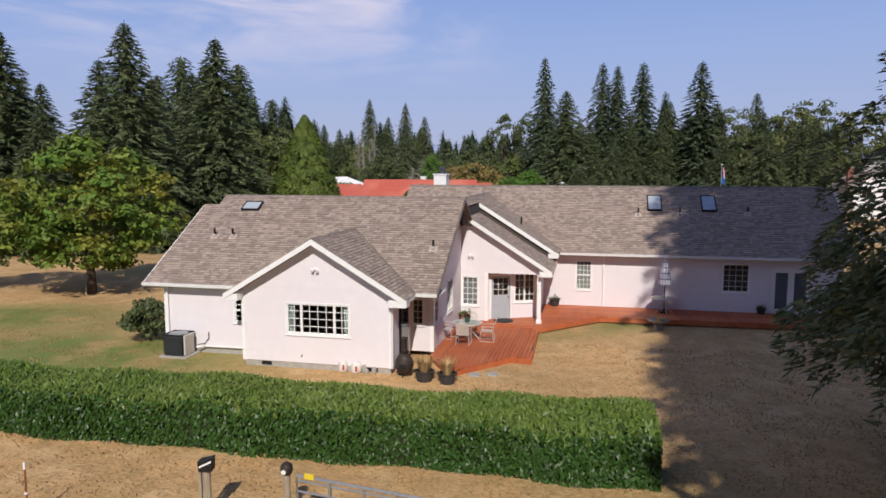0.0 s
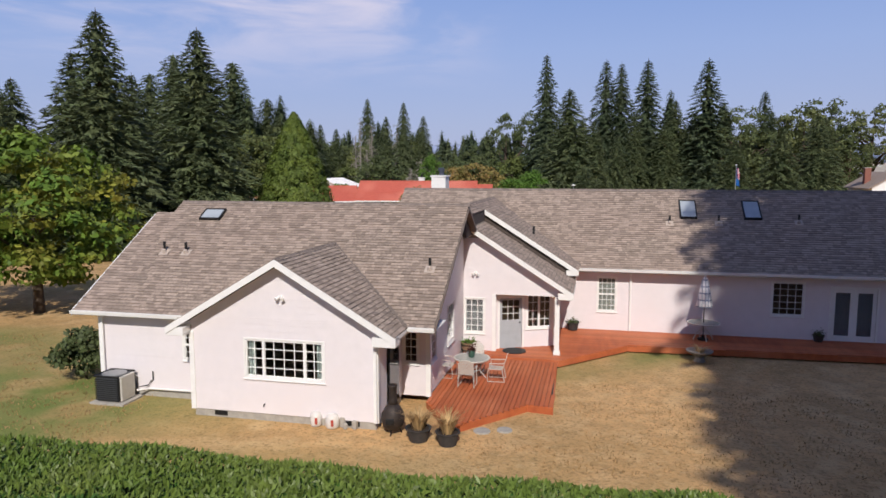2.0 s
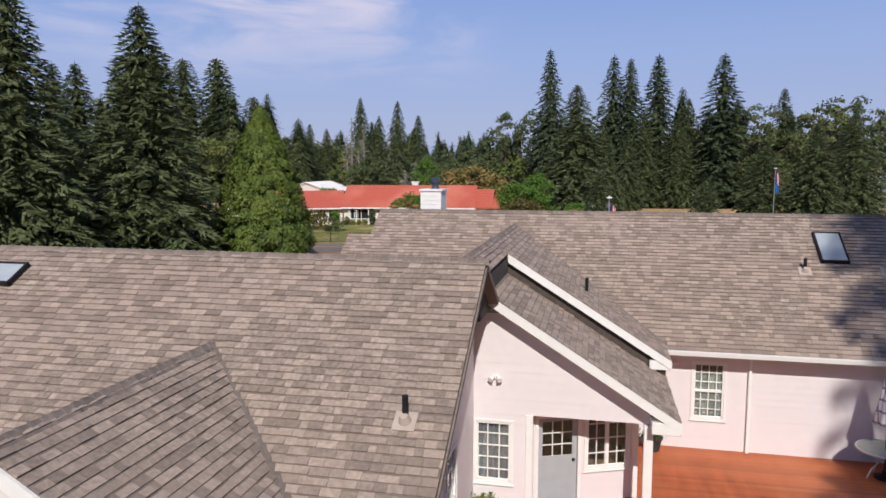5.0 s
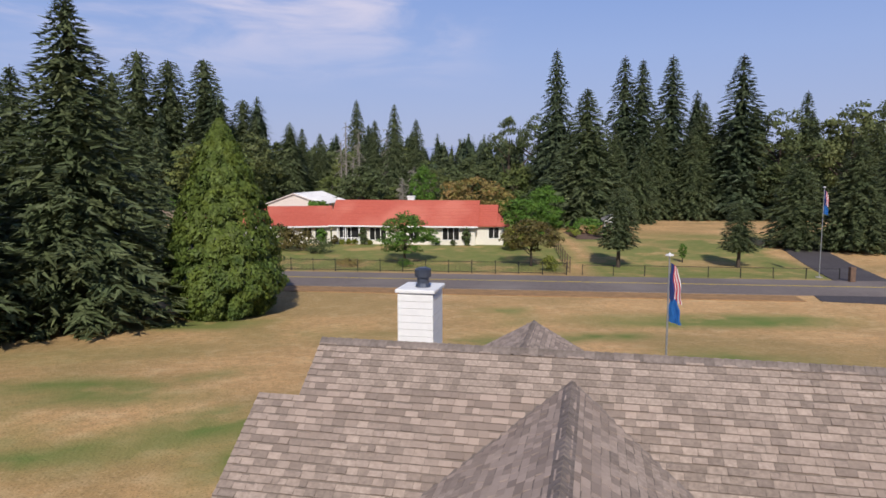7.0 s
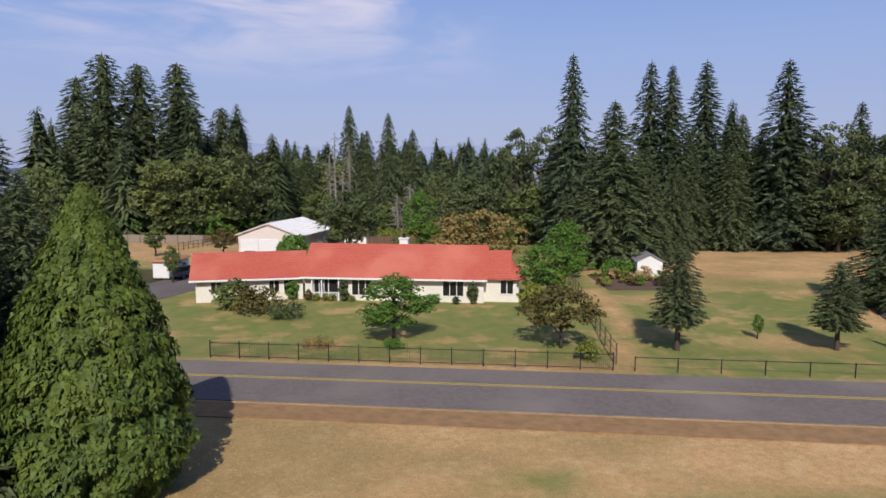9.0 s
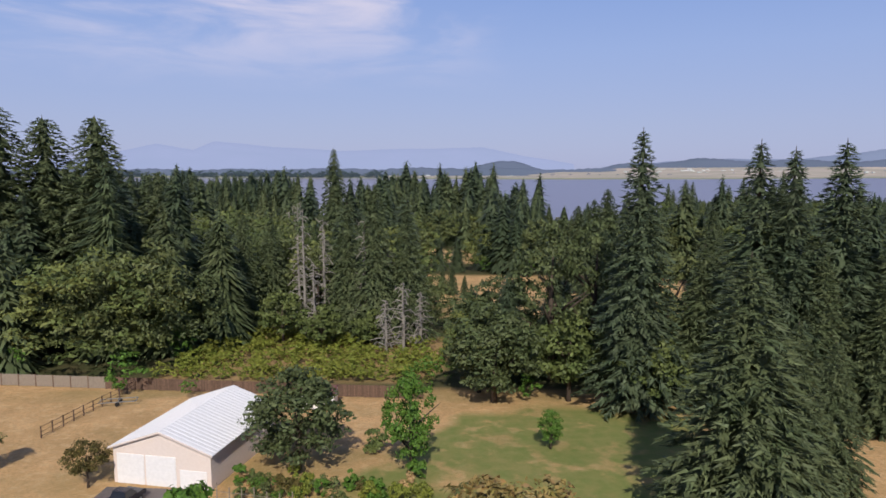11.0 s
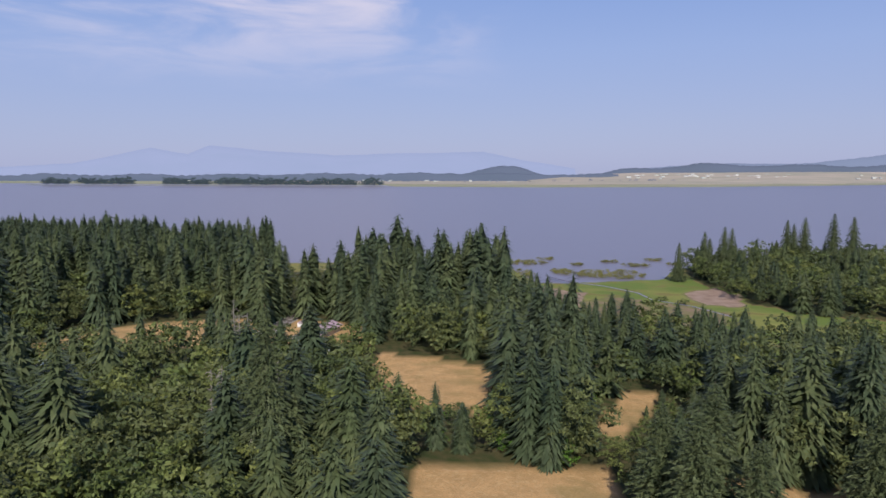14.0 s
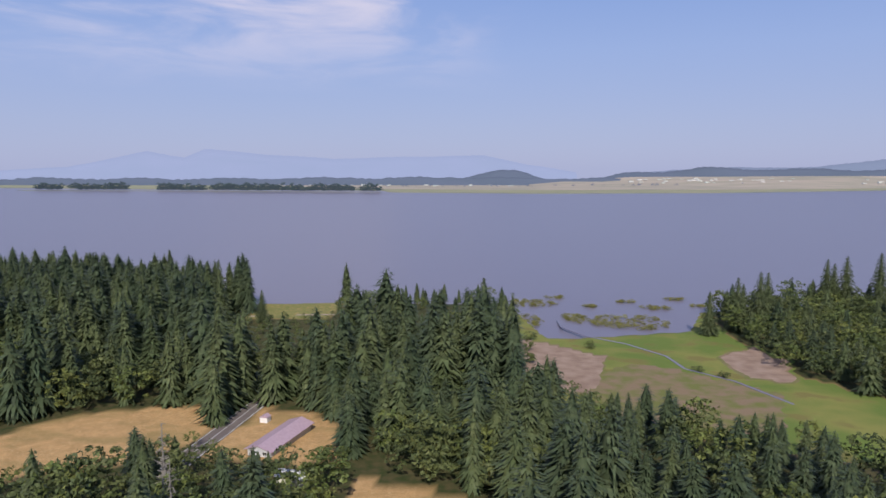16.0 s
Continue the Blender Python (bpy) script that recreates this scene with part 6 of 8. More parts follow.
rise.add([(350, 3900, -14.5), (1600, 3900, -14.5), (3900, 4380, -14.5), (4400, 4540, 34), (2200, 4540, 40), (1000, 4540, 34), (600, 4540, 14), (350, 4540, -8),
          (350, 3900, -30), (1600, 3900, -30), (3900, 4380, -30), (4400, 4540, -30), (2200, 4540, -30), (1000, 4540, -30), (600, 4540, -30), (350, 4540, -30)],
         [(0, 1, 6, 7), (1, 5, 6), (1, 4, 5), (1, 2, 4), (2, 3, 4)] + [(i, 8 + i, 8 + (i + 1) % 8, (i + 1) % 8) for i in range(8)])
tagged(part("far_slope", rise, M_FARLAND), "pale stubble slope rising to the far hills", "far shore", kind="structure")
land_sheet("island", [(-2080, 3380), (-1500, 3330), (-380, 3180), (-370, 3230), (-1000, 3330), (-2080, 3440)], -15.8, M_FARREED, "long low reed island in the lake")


def tree_band(name, label, spans, y_of, seed, material, h0, h1, gap=9):
    g = np.random.default_rng(seed)
    xs = np.concatenate([np.arange(a, b, gap) + g.random(len(np.arange(a, b, gap))) * gap for a, b in spans])
    V, F, o = [], [], 0
    for x in xs:
        h = h0 + (h1 - h0) * g.random() ** 1.5
        v, f = LOW["tiny"][g.integers(5)]
        V.append(v * (h * 1.5, h * 1.5, h) + (x, y_of(x) + 25 * g.random(), -15.6))
        F.append(f + o)
        o += len(v)
    ob = part(name, big_mesh(name, np.concatenate(V), np.concatenate(F)), material)
    return tagged(ob, label, "woods", kind="stuff")


def isl(x):
    return float(np.interp(x, [-2080, -1500, -380], [3385, 3340, 3185])) + 15


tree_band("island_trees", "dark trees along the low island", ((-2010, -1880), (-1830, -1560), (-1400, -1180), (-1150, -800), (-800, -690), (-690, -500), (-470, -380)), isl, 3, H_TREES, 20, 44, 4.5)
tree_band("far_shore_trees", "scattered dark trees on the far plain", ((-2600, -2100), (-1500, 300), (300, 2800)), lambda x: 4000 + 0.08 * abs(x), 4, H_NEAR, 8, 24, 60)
# pale buildings of the far town, too small to tell apart
g_ = np.random.default_rng(9)
tb = Mb()
for i in range(90):
    x = g_.uniform(-1900, 2600) if i % 3 else g_.uniform(700, 1900)
    y = 4150 + g_.random() * 280
    z = (-16 if x < 900 else -14.5 + 50 * (y - 3900) / 640 * min(1, (x - 350) / 650) - 3)
    w, h = 10 + 18 * g_.random(), 4 + 5 * g_.random()
    tb.box(x, x + w, y, y + 12, z, z + h)
# the town walls have a little of the haze glow too
tagged(part("far_buildings", tb, hazy("haze_glow_walls", (0.6, 0.58, 0.58), HZ, 0.1)), "small pale buildings of a far town", "buildings", kind="stuff")
# reed islets off the marsh
for i, (x, y, rx, ry) in enumerate(((40, 752, 22, 14), (62, 775, 7, 5), (66, 700, 9, 14), (100, 690, 26, 22), (128, 735, 12, 6), (150, 770, 9, 4), (84, 742, 6, 4), (112, 760, 7, 4), (165, 745, 8, 4), (30, 690, 14, 20))):
    g2 = np.random.default_rng(50 + i)
    n = int(12 + rx * ry * 0.2)
    V, F, o = [], [], 0
    for k in range(n):
        a_, r_ = g2.random() * 6.283, g2.random() ** 0.5
        v, f = LOW["tiny"][k % 5]
        h = 1.2 + 1.6 * g2.random()
        V.append(v * (h * 2.6, h * 2.6, h) + (x + math.cos(a_) * r_ * rx, y + math.sin(a_) * r_ * ry, -16.3))
        F.append(f + o)
        o += len(v)
    ob = part("reed_islet", big_mesh("reed_islet", np.concatenate(V), np.concatenate(F)), L_REED)
    tagged(ob, "low brown-green reed islet in shallow water", "reeds", "reed islets", kind="stuff")

# ---- roads ----


def strip(name, pts, half, lift, material, label, category, kind="structure", step=3.0):
    """A flat band with a thickness along points on the ground."""
    P = []
    for (x0, y0), (x1, y1) in zip(pts, pts[1:]):
        n_ = max(1, int(math.hypot(x1 - x0, y1 - y0) / step))
        P += [(x0 + (x1 - x0) * i / n_, y0 + (y1 - y0) * i / n_) for i in range(n_)]
    P.append(pts[-1])
    m_ = Mb()
    vs = []
    for i, (x, y) in enumerate(P):
        a, b = P[max(0, i - 1)], P[min(len(P) - 1, i + 1)]
        d = Vector((b[0] - a[0], b[1] - a[1], 0)).normalized()
        s_ = Vector((-d.y, d.x, 0)) * half
        for sg in (-1, 1):
            px, py = x + s_.x * sg, y + s_.y * sg
            vs += [(px, py, zg(py) + lift), (px, py, zg(py) - 0.3)]
    fs = []
    for i in range(len(P) - 1):
        a, b = 4 * i, 4 * i + 4
        fs += [(a, a + 2, b + 2, b), (a + 1, a, b, b + 1), (a + 2, a + 3, b + 3, b + 2)]
    m_.add(vs, fs)
    return tagged(part(name, m_, material), label, category, kind=kind)


def road_y(x):
    return 97.9 - 0.085 * (x + 9)


ROADLINE = [(-400, road_y(-400) - 20), (-100, road_y(-100)), (60, road_y(60)), (400, road_y(400))]
strip("road", ROADLINE, 4.5, 0.06, M_ASPH, "grey two-lane asphalt road with yellow centre lines", "road")
for off in (0.55, 0.85):
    strip("road_line", [(x, y + off) for x, y in ROADLINE], 0.06, 0.066, M_PAINTY, "yellow centre line on the road", "road marking")
strip("side_drive", [(30, 90.5), (40, 88), (60, 84), (80, 70)], 3.2, 0.055, M_DRIVE, "asphalt drive turning off the road", "drive")
strip("gate_drive", [(38, 96), (41, 108), (44, 121), (54, 131), (66, 138)], 2.6, 0.055, M_DRIVE, "asphalt drive leading past the lawn", "drive")
strip("shop_drive", [(-42, 118), (-37, 134), (-34, 146), (-33.5, 161)], 4.2, 0.05, M_WORNDRIVE, "worn grey asphalt drive up to the white shop", "drive")
strip("road_bank", [(-60, road_y(-60) - 6.3), (28, road_y(28) - 6.3)], 1.3, 0.07, mat("dry_verge", (0.36, 0.21, 0.10), (0.25, 0.15, 0.07), 0.95, 1.5, bump=0.6, bscale=6), "dry stony verge along the road", "verge")
FARROAD = [(-99, 420), (-95, 465), (-88.2, 528), (-88.5, 546)]
strip("far_road", FARROAD, 4.0, 0.12, M_ASPH, "dark country road between fields", "road")
for off in (-3.6, 0.0, 3.6):
    strip("road_line", [(x + off, y) for x, y in FARROAD], 0.13, 0.135, M_PAINTW, "white line on the country road", "road marking")
strip("far_track", [(-180, 688), (-130, 700), (-96, 704)], 2.2, 0.1, mat("gravel_track", (0.42, 0.34, 0.26), (0.34, 0.27, 0.2), 0.95, 0.5), "pale gravel track by the lake", "track")


# ---- the red-roofed house ----


def flat_window(parent, s0, s1, z0, z1, y=0.0, cols=1, label="window"):
    """A window set in a facade that faces -y of its parent."""
    w = part("window", Mb().box(s0 - 0.08, s1 + 0.08, y - 0.05, y + 0.02, z0 - 0.08, z0).box(s0 - 0.08, s1 + 0.08, y - 0.05, y + 0.02, z1, z1 + 0.08)
             .box(s0 - 0.08, s0, y - 0.05, y + 0.02, z0, z1).box(s1, s1 + 0.08, y - 0.05, y + 0.02, z0, z1), M_TRIM, parent, label)
    for i in range(cols):
        a, b = s0 + (s1 - s0) * i / cols, s0 + (s1 - s0) * (i + 1) / cols
        part("pane", Mb().box(a + 0.03, b - 0.03, y - 0.012, y + 0.01, z0, z1), M_GLASS, w)
        if i:
            part("mullion", Mb().box(a - 0.04, a + 0.04, y - 0.04, y + 0.01, z0, z1), M_TRIM, w)
    return w


def gable_roof(name, parent, u0, u1, v0, v1, ze, zr, material, thick=0.14, rows=0, over=0.0, label=""):
    """A gable roof with its ridge along u; rows: raised tile courses on the front slope."""
    vm = (v0 + v1) / 2
    m_ = Mb()
    for a, b in ((v0, vm), (v1, vm)):
        m_.prism([(u0, a, ze), (u0, b, zr), (u0, b, zr - thick), (u0, a, ze - thick)], (u1 - u0, 0, 0))
    r = part(name, m_, material, parent, label)
    for j in range(rows):
        f0, f1 = j / rows, (j + 1) / rows
        a = Mb()
        z0, z1, y0, y1 = ze + (zr - ze) * f0, ze + (zr - ze) * f1, v0 + (vm - v0) * f0, v0 + (vm - v0) * f1
        a.add([(u0, y0, z0 + 0.005), (u1, y0, z0 + 0.005), (u1, y1, z1 + 0.005), (u0, y1, z1 + 0.005), (u0, y0 - 0.01, z0 + 0.05), (u1, y0 - 0.01, z0 + 0.05), (u1, y1, z1 + 0.012), (u0, y1, z1 + 0.012)],
              [(4, 5, 6, 7), (0, 1, 5, 4), (1, 2, 6, 5), (3, 0, 4, 7)])
        part("tile_course", a, material, r)
    return r


RED = pose(-18.9, 126.4, 0, 0, 0, -4.8)
RG = -1.25
rh = thing("red_roofed_house", RED, "long cream bungalow with a red tiled roof", "house")
part("wall", Mb().box(0.3, 20.4, 0.9, 8.0, RG - 0.4, 1.5), M_CREAM, rh)
part("gable", Mb().prism([(0.35, 0.9, 1.4), (0.35, 8.0, 1.4), (0.35, 4.4, 4.6)], (0.2, 0, 0)).prism([(20.2, 0.9, 1.4), (20.2, 8.0, 1.4), (20.2, 4.4, 4.6)], (0.2, 0, 0)), M_CREAM, rh)
gable_roof("roof", rh, 0.0, 20.8, 0.1, 8.7, 1.5, 4.8, M_REDTILE, rows=18, label="red tiled roof")
part("fascia", Mb().box(0.0, 20.8, 0.05, 0.12, 1.28, 1.47), M_TRIM, rh)
# flat black panel on the wall stands in for the shaded porch
part("porch_recess", Mb().box(1.4, 4.1, 0.86, 0.9, RG + 0.2, 1.2), M_BLACK, rh)
pr = part("porch_railing", Mb().box(1.2, 4.3, 0.3, 0.36, RG + 0.95, RG + 1.02).box(1.2, 4.3, 0.3, 0.36, RG + 0.2, RG + 0.26), M_TRIM, rh, "white porch railing")
for i in range(22):
    part("baluster", Mb().box(1.25 + i * 0.14, 1.29 + i * 0.14, 0.31, 0.35, RG + 0.26, RG + 0.95), M_TRIM, pr)
for u in (1.2, 2.3, 4.25):
    part("porch_post", Mb().box(u, u + 0.14, 0.3, 0.44, RG, 1.35), M_TRIM, rh)
flat_window(rh, 5.7, 8.0, RG + 0.7, 1.1, 0.88, 3)
flat_window(rh, 15.9, 18.2, RG + 0.8, 1.2, 0.88, 3)
flat_window(rh, 11.2, 12.6, RG + 0.9, 1.1, 0.88, 2)
flat_window(rh, 2.0, 3.0, RG + 0.4, 1.15, 0.84, 2)
rc = part("chimney", Mb().box(10.2, 11.2, 5.9, 6.7, 2.5, 5.35).box(10.1, 11.3, 5.8, 6.8, 5.2, 5.36, 0.02), M_TRIM, rh, "white rendered chimney")
part("chimney_pot", Mb().tube([(10.7, 6.3, 5.3), (10.7, 6.3, 5.85)], 0.17, 10), M_BLACK, rc)
gable_roof("wing_roof", rh, 20.6, 23.4, 1.2, 8.2, 1.5, 4.2, M_REDTILE, rows=12, label="lower red tiled wing roof")
part("wing_roof_hip", Mb().add([(23.4, 1.0, 1.4), (25.0, 1.4, 1.35), (25.0, 6.0, 1.35), (23.4, 8.2, 1.5), (23.4, 4.6, 3.1)], [(0, 1, 4), (1, 2, 4), (2, 3, 4), (0, 4, 3), (0, 3, 2, 1)]), M_REDTILE, rh)
part("wing_wall", Mb().box(20.4, 24.2, 1.8, 7.6, RG - 0.4, 1.45), M_CREAM, rh)
flat_window(rh, 22.2, 23.6, RG + 1.0, 1.2, 1.78, 2)
wing = thing("bungalow_wing", pose(-18.9, 126.6, 0, 0, 0, 14), "cream garage wing with a red tiled roof", "house wing")
part("wall", Mb().box(-11.2, 0.3, 0.8, 7.4, RG - 0.4, 1.42), M_CREAM, wing)
gable_roof("roof", wing, -11.8, 0.8, 0.1, 8.0, 1.4, 3.95, M_REDTILE, rows=15, label="red tiled roof")
part("gable", Mb().prism([(-11.2, 0.8, 1.3), (-11.2, 7.4, 1.3), (-11.2, 4.05, 3.75)], (0.2, 0, 0)), M_CREAM, wing)
part("fascia", Mb().box(-11.8, 0.8, 0.05, 0.12, 1.18, 1.37), M_TRIM, wing)
for s in (-9.6, -3.4, -1.8):
    flat_window(wing, s, s + 1.1, RG + 1.0, 1.0, 0.78, 2)


def shrub(x, y, w, h, material, label, seed, name="shrub", n=26, square=False, z=None):
    v, f = blob_arrays(seed, h, w / 2, 0.0, n, 42, max(0.07, 0.11 * h / 1.5), 0.34, shape=0.3, flat=0.95)
    if square:
        v = v * (1, 1, 1)
    ob = part(name, big_mesh(name, v, f), material)
    ob.location = (x, y, (zg(y) if z is None else z))
    return tagged(ob, label, "shrub")


for i, (u, w, h, mt) in enumerate(((-1.0, 1.6, 2.3, L_GREEN), (4.9, 1.3, 2.4, L_DECD), (19.2, 1.2, 2.5, L_DECD), (1.0, 1.1, 1.2, L_PLUM), (1.9, 0.9, 0.7, L_SCRUB), (2.8, 0.9, 0.7, L_SCRUB), (3.7, 0.9, 0.7, L_SCRUB), (5.9, 0.9, 0.7, L_SCRUB), (15.0, 1.6, 1.0, L_GREEN), (17.5, 1.0, 0.8, L_DECD))):
    p = RED @ Vector((u, 0.0 if i > 2 else 0.3, 0))
    shrub(p.x, p.y, w, h, mt, "clipped shrub against the cream house wall" if i < 3 else "small rounded shrub in the front bed", 300 + i)
for i, (x, y, w, h, mt) in enumerate(((-22, 120, 5.5, 2.6, L_PLUM), (-18.5, 118, 4, 1.6, L_DECD), (-25, 122, 4.5, 3.0, L_DEC), (6.5, 121, 3.4, 3.0, L_SCRUB), (9.2, 104.5, 2.2, 1.5, L_SCRUB), (-13, 108, 3.5, 0.6, L_BRONZE), (-6.5, 108, 2.4, 0.7, L_GREEN), (5.0, 137, 3, 3, L_SCRUB))):
    shrub(x, y, w, h, mt, "low mixed shrub in the garden border", 330 + i)
# iron fence along the road
fx0, fx1 = -21.0, 10.6


def fence_y(x):
    return road_y(x) + 5.6


iron = thing("iron_fence", Matrix.Identity(4), "black iron picket fence along the road", "fence")
n_ = 13
for i in range(n_ + 1):
    x = fx0 + (fx1 - fx0) * i / n_
    y = fence_y(x)
    part("post", Mb().box(x - 0.04, x + 0.04, y - 0.04, y + 0.04, zg(y) - 0.2, zg(y) + 1.42), M_BLACK, iron)
    if i < n_:
        x2 = fx0 + (fx1 - fx0) * (i + 1) / n_
        for h in (0.2, 1.25):
            beam("rail", (x, y, zg(y) + h), (x2, fence_y(x2), zg(fence_y(x2)) + h), 0.03, 0.04, M_BLACK, iron)
        pk = Mb()
        for k in range(1, 17):
            t = k / 17
            xx, yy = x + (x2 - x) * t, y + (fence_y(x2) - y) * t
            pk.box(xx - 0.009, xx + 0.009, yy - 0.009, yy + 0.009, zg(yy) + 0.1, zg(yy) + 1.35)
        tagged(part("pickets", pk, M_BLACK, iron), kind="stuff")
low_f = thing("rail_fence", Matrix.Identity(4), "low dark metal rail fence along the road", "fence")
xs_ = [12.2 + 3.1 * i for i in range(9)]
for i, x in enumerate(xs_):
    y = fence_y(x)
    part("post", Mb().box(x - 0.035, x + 0.035, y - 0.035, y + 0.035, zg(y) - 0.2, zg(y) + 1.12), M_BLACK, low_f)
    if i:
        beam("rail", (xs_[i - 1], fence_y(xs_[i - 1]), zg(y) + 1.08), (x, y, zg(y) + 1.08), 0.04, 0.05, M_BLACK, low_f)
side_f = thing("garden_fence", Matrix.Identity(4), "dark wire and post fence beside the lawn", "fence")
for i in range(16):
    x, y = 11.2 + 0.14 * i, 103.5 + 2.9 * i
    part("post", Mb().box(x - 0.05, x + 0.05, y - 0.05, y + 0.05, zg(y) - 0.2, zg(y) + 1.7), M_BROWNWOOD, side_f)
    if i:
        for h in (0.4, 1.0, 1.6):
            beam("rail", (x - 0.14, y - 2.9, zg(y - 2.9) + h), (x, y, zg(y) + h), 0.03, 0.05, M_BROWNWOOD, side_f)
part("gate_post", Mb().box(37.0, 37.5, 97.6, 98.1, zg(98) - 0.2, zg(98) + 1.5, 0.03), M_BROWNWOOD, low_f, "dark brown gate post")


# ---- flags ----
M_FLAGR = mat("flag_red_cloth", (0.45, 0.04, 0.06), (0.38, 0.03, 0.05), 0.8, 10)
M_FLAGW = mat("flag_white_cloth", (0.75, 0.74, 0.74), (0.68, 0.67, 0.68), 0.8, 10)
M_FLAGN = mat("flag_navy_cloth", (0.03, 0.05, 0.18), (0.025, 0.04, 0.14), 0.8, 10)
M_FLAGB = mat("flag_blue_cloth", (0.02, 0.14, 0.42), (0.02, 0.11, 0.34), 0.8, 10)


def hanging_flag(fp, z_top, drop, kind):
    """Cloth hanging in folds beside the pole, in vertical strips."""
    n_ = 9
    names = []
    for i in range(n_):
        a0, a1 = i / n_, (i + 1) / n_
        m_ = Mb()
        rows = 14
        vs = []
        for j in range(rows + 1):
            t = j / rows
            zz = z_top - drop * t
            for a in (a0, a1):
                w = 0.30 + 0.22 * t
                x = 0.05 + w * a + 0.03 * math.sin(9 * t + 4 * a)
                y = 0.10 * math.sin(a * 11 + 2.5 * t) * (0.4 + 0.6 * t)
                vs.append((x, y, zz - 0.5 * a * drop * 0.35))
        fs = [(2 * j, 2 * j + 1, 2 * j + 3, 2 * j + 2) for j in range(rows)]
        o = len(vs)
        m_.add(vs + [(x, y + 0.012, z) for x, y, z in vs], fs + [(o + 2 * j + 2, o + 2 * j + 3, o + 2 * j + 1, o + 2 * j) for j in range(rows)])
        if kind == "striped":
            mt = M_FLAGN if i < 3 else (M_FLAGR if i % 2 else M_FLAGW)
        else:
            mt = M_FLAGB
        part("flag_fold", m_, mt, fp)


def flagpole(x, y, h, label):
    fp = thing("flagpole", Matrix.Translation((x, y, zg(y))), label, "flagpole", "flagpoles")
    part("pole", Mb().tube([(0, 0, -0.2), (0, 0, h)], [0.05, 0.03], 10), M_GALV, fp, "pale metal pole")
    part("finial", Mb().lathe([(0.0, h), (0.16, h + 0.02), (0.16, h + 0.07), (0.05, h + 0.1), (0.0, h + 0.16)], 0, 0, 12), M_WHITE, fp)
    part("footing", Mb().lathe([(0.35, 0.0), (0.35, 0.08), (0.1, 0.1)], 0, 0, 14), M_CONC, fp)
    hanging_flag(fp, h - 0.25, 1.45, "striped")
    hanging_flag(fp, h - 1.6, 1.0, "plain")
    return fp


flagpole(8.25, 58.0, 6.15, "metal flagpole with two flags hanging limp on the dry lawn")
flagpole(35.7, 100.9, 9.0, "tall metal flagpole with two limp flags beside the road")

# ---- the white shop, shed and yard ----
SHOP = pose(-37.5, 162.3, 0, 0, 0, -9)
sp = thing("metal_shop", SHOP, "pale pink metal shop building with a white roof", "workshop")
SZ = -1.0
part("wall", Mb().box(0, 10.6, 0, 14.5, SZ - 0.3, 2.75), M_SHOP, sp)
part("gable", Mb().prism([(0, 0.0, 2.75), (10.6, 0.0, 2.75), (5.3, 0.0, 4.6)], (0, 14.5, 0)), M_SHOP, sp)
for sg in (-1, 1):
    xa = 5.3 + sg * 5.7
    rf = part("roof", Mb().prism([(5.3, -0.35, 4.72), (xa, -0.35, 2.72), (xa, -0.35, 2.62), (5.3, -0.35, 4.62)], (0, 15.2, 0)), M_WHITE, sp, "white ribbed metal roof")
    for i in range(24):
        y = -0.2 + i * 0.63
        part("rib", Mb().prism([(5.3, y, 4.76), (xa, y, 2.76), (xa, y, 2.70), (5.3, y, 4.70)], (0, 0.05, 0)), M_WHITE, rf)
part("rake_trim", Mb().prism([(5.3, -0.38, 4.74), (-0.4, -0.38, 2.74), (-0.4, -0.38, 2.56), (5.3, -0.38, 4.54)], (0, 0.04, 0)).prism([(5.3, -0.38, 4.74), (11.0, -0.38, 2.74), (11.0, -0.38, 2.56), (5.3, -0.38, 4.54)], (0, 0.04, 0)), M_SHOP, sp)
for a, b, h in ((0.4, 3.4, 2.1), (3.6, 6.9, 2.1), (7.3, 10.2, 0.9)):
    d = part("overhead_door", Mb().box(a, b, -0.06, -0.01, SZ, h), M_WHITE, sp, "white overhead door")
    for j in range(4):
        z = SZ + (h - SZ) * j / 4
        part("door_panel", Mb().box(a + 0.05, b - 0.05, -0.085, -0.065, z + 0.02, z + (h - SZ) / 4 - 0.02, 0.008), M_WHITE, d)
for i in range(13):
    z = SZ + 0.2 + i * 0.27
    part("siding_rib", Mb().box(10.6, 10.64, 0.0, 14.5, z, z + 0.09), M_SHOP, sp)
ws = thing("garden_shed", pose(22.7, 144.3, 0, 0, 0, -6), "small white garden shed with a grey gable roof", "shed")
part("wall", Mb().box(0, 3.3, 0, 4.4, -1.5, 1.0).prism([(0, 0.0, 1.0), (3.3, 0.0, 1.0), (1.65, 0.0, 1.9)], (0, 4.4, 0)), M_WHITE, ws)
M_GREYROOF = mat("grey_shingle", (0.28, 0.27, 0.27), (0.22, 0.21, 0.21), 0.9, 5)
for sg in (-1, 1):
    part("roof", Mb().prism([(1.65, -0.2, 2.0), (1.65 + sg * 1.95, -0.2, 0.98), (1.65 + sg * 1.95, -0.2, 0.9), (1.65, -0.2, 1.92)], (0, 4.8, 0)), M_GREYROOF, ws)
rv = thing("travel_trailer", pose(-41.5, 139.5, 0, 0, 0, -8), "white travel trailer with a tan awning roof", "trailer")
part("body", Mb().box(0, 2.3, 0, 5.2, -0.9, 1.3, 0.12), M_WHITE, rv)
part("roof", Mb().prism([(-0.3, -0.3, 1.32), (2.6, -0.3, 1.32), (2.3, 0.0, 1.6), (0.0, 0.0, 1.6)], (0, 5.6, 0)), mat("tan_roof", (0.42, 0.22, 0.10), (0.34, 0.17, 0.08), 0.8, 4), rv)
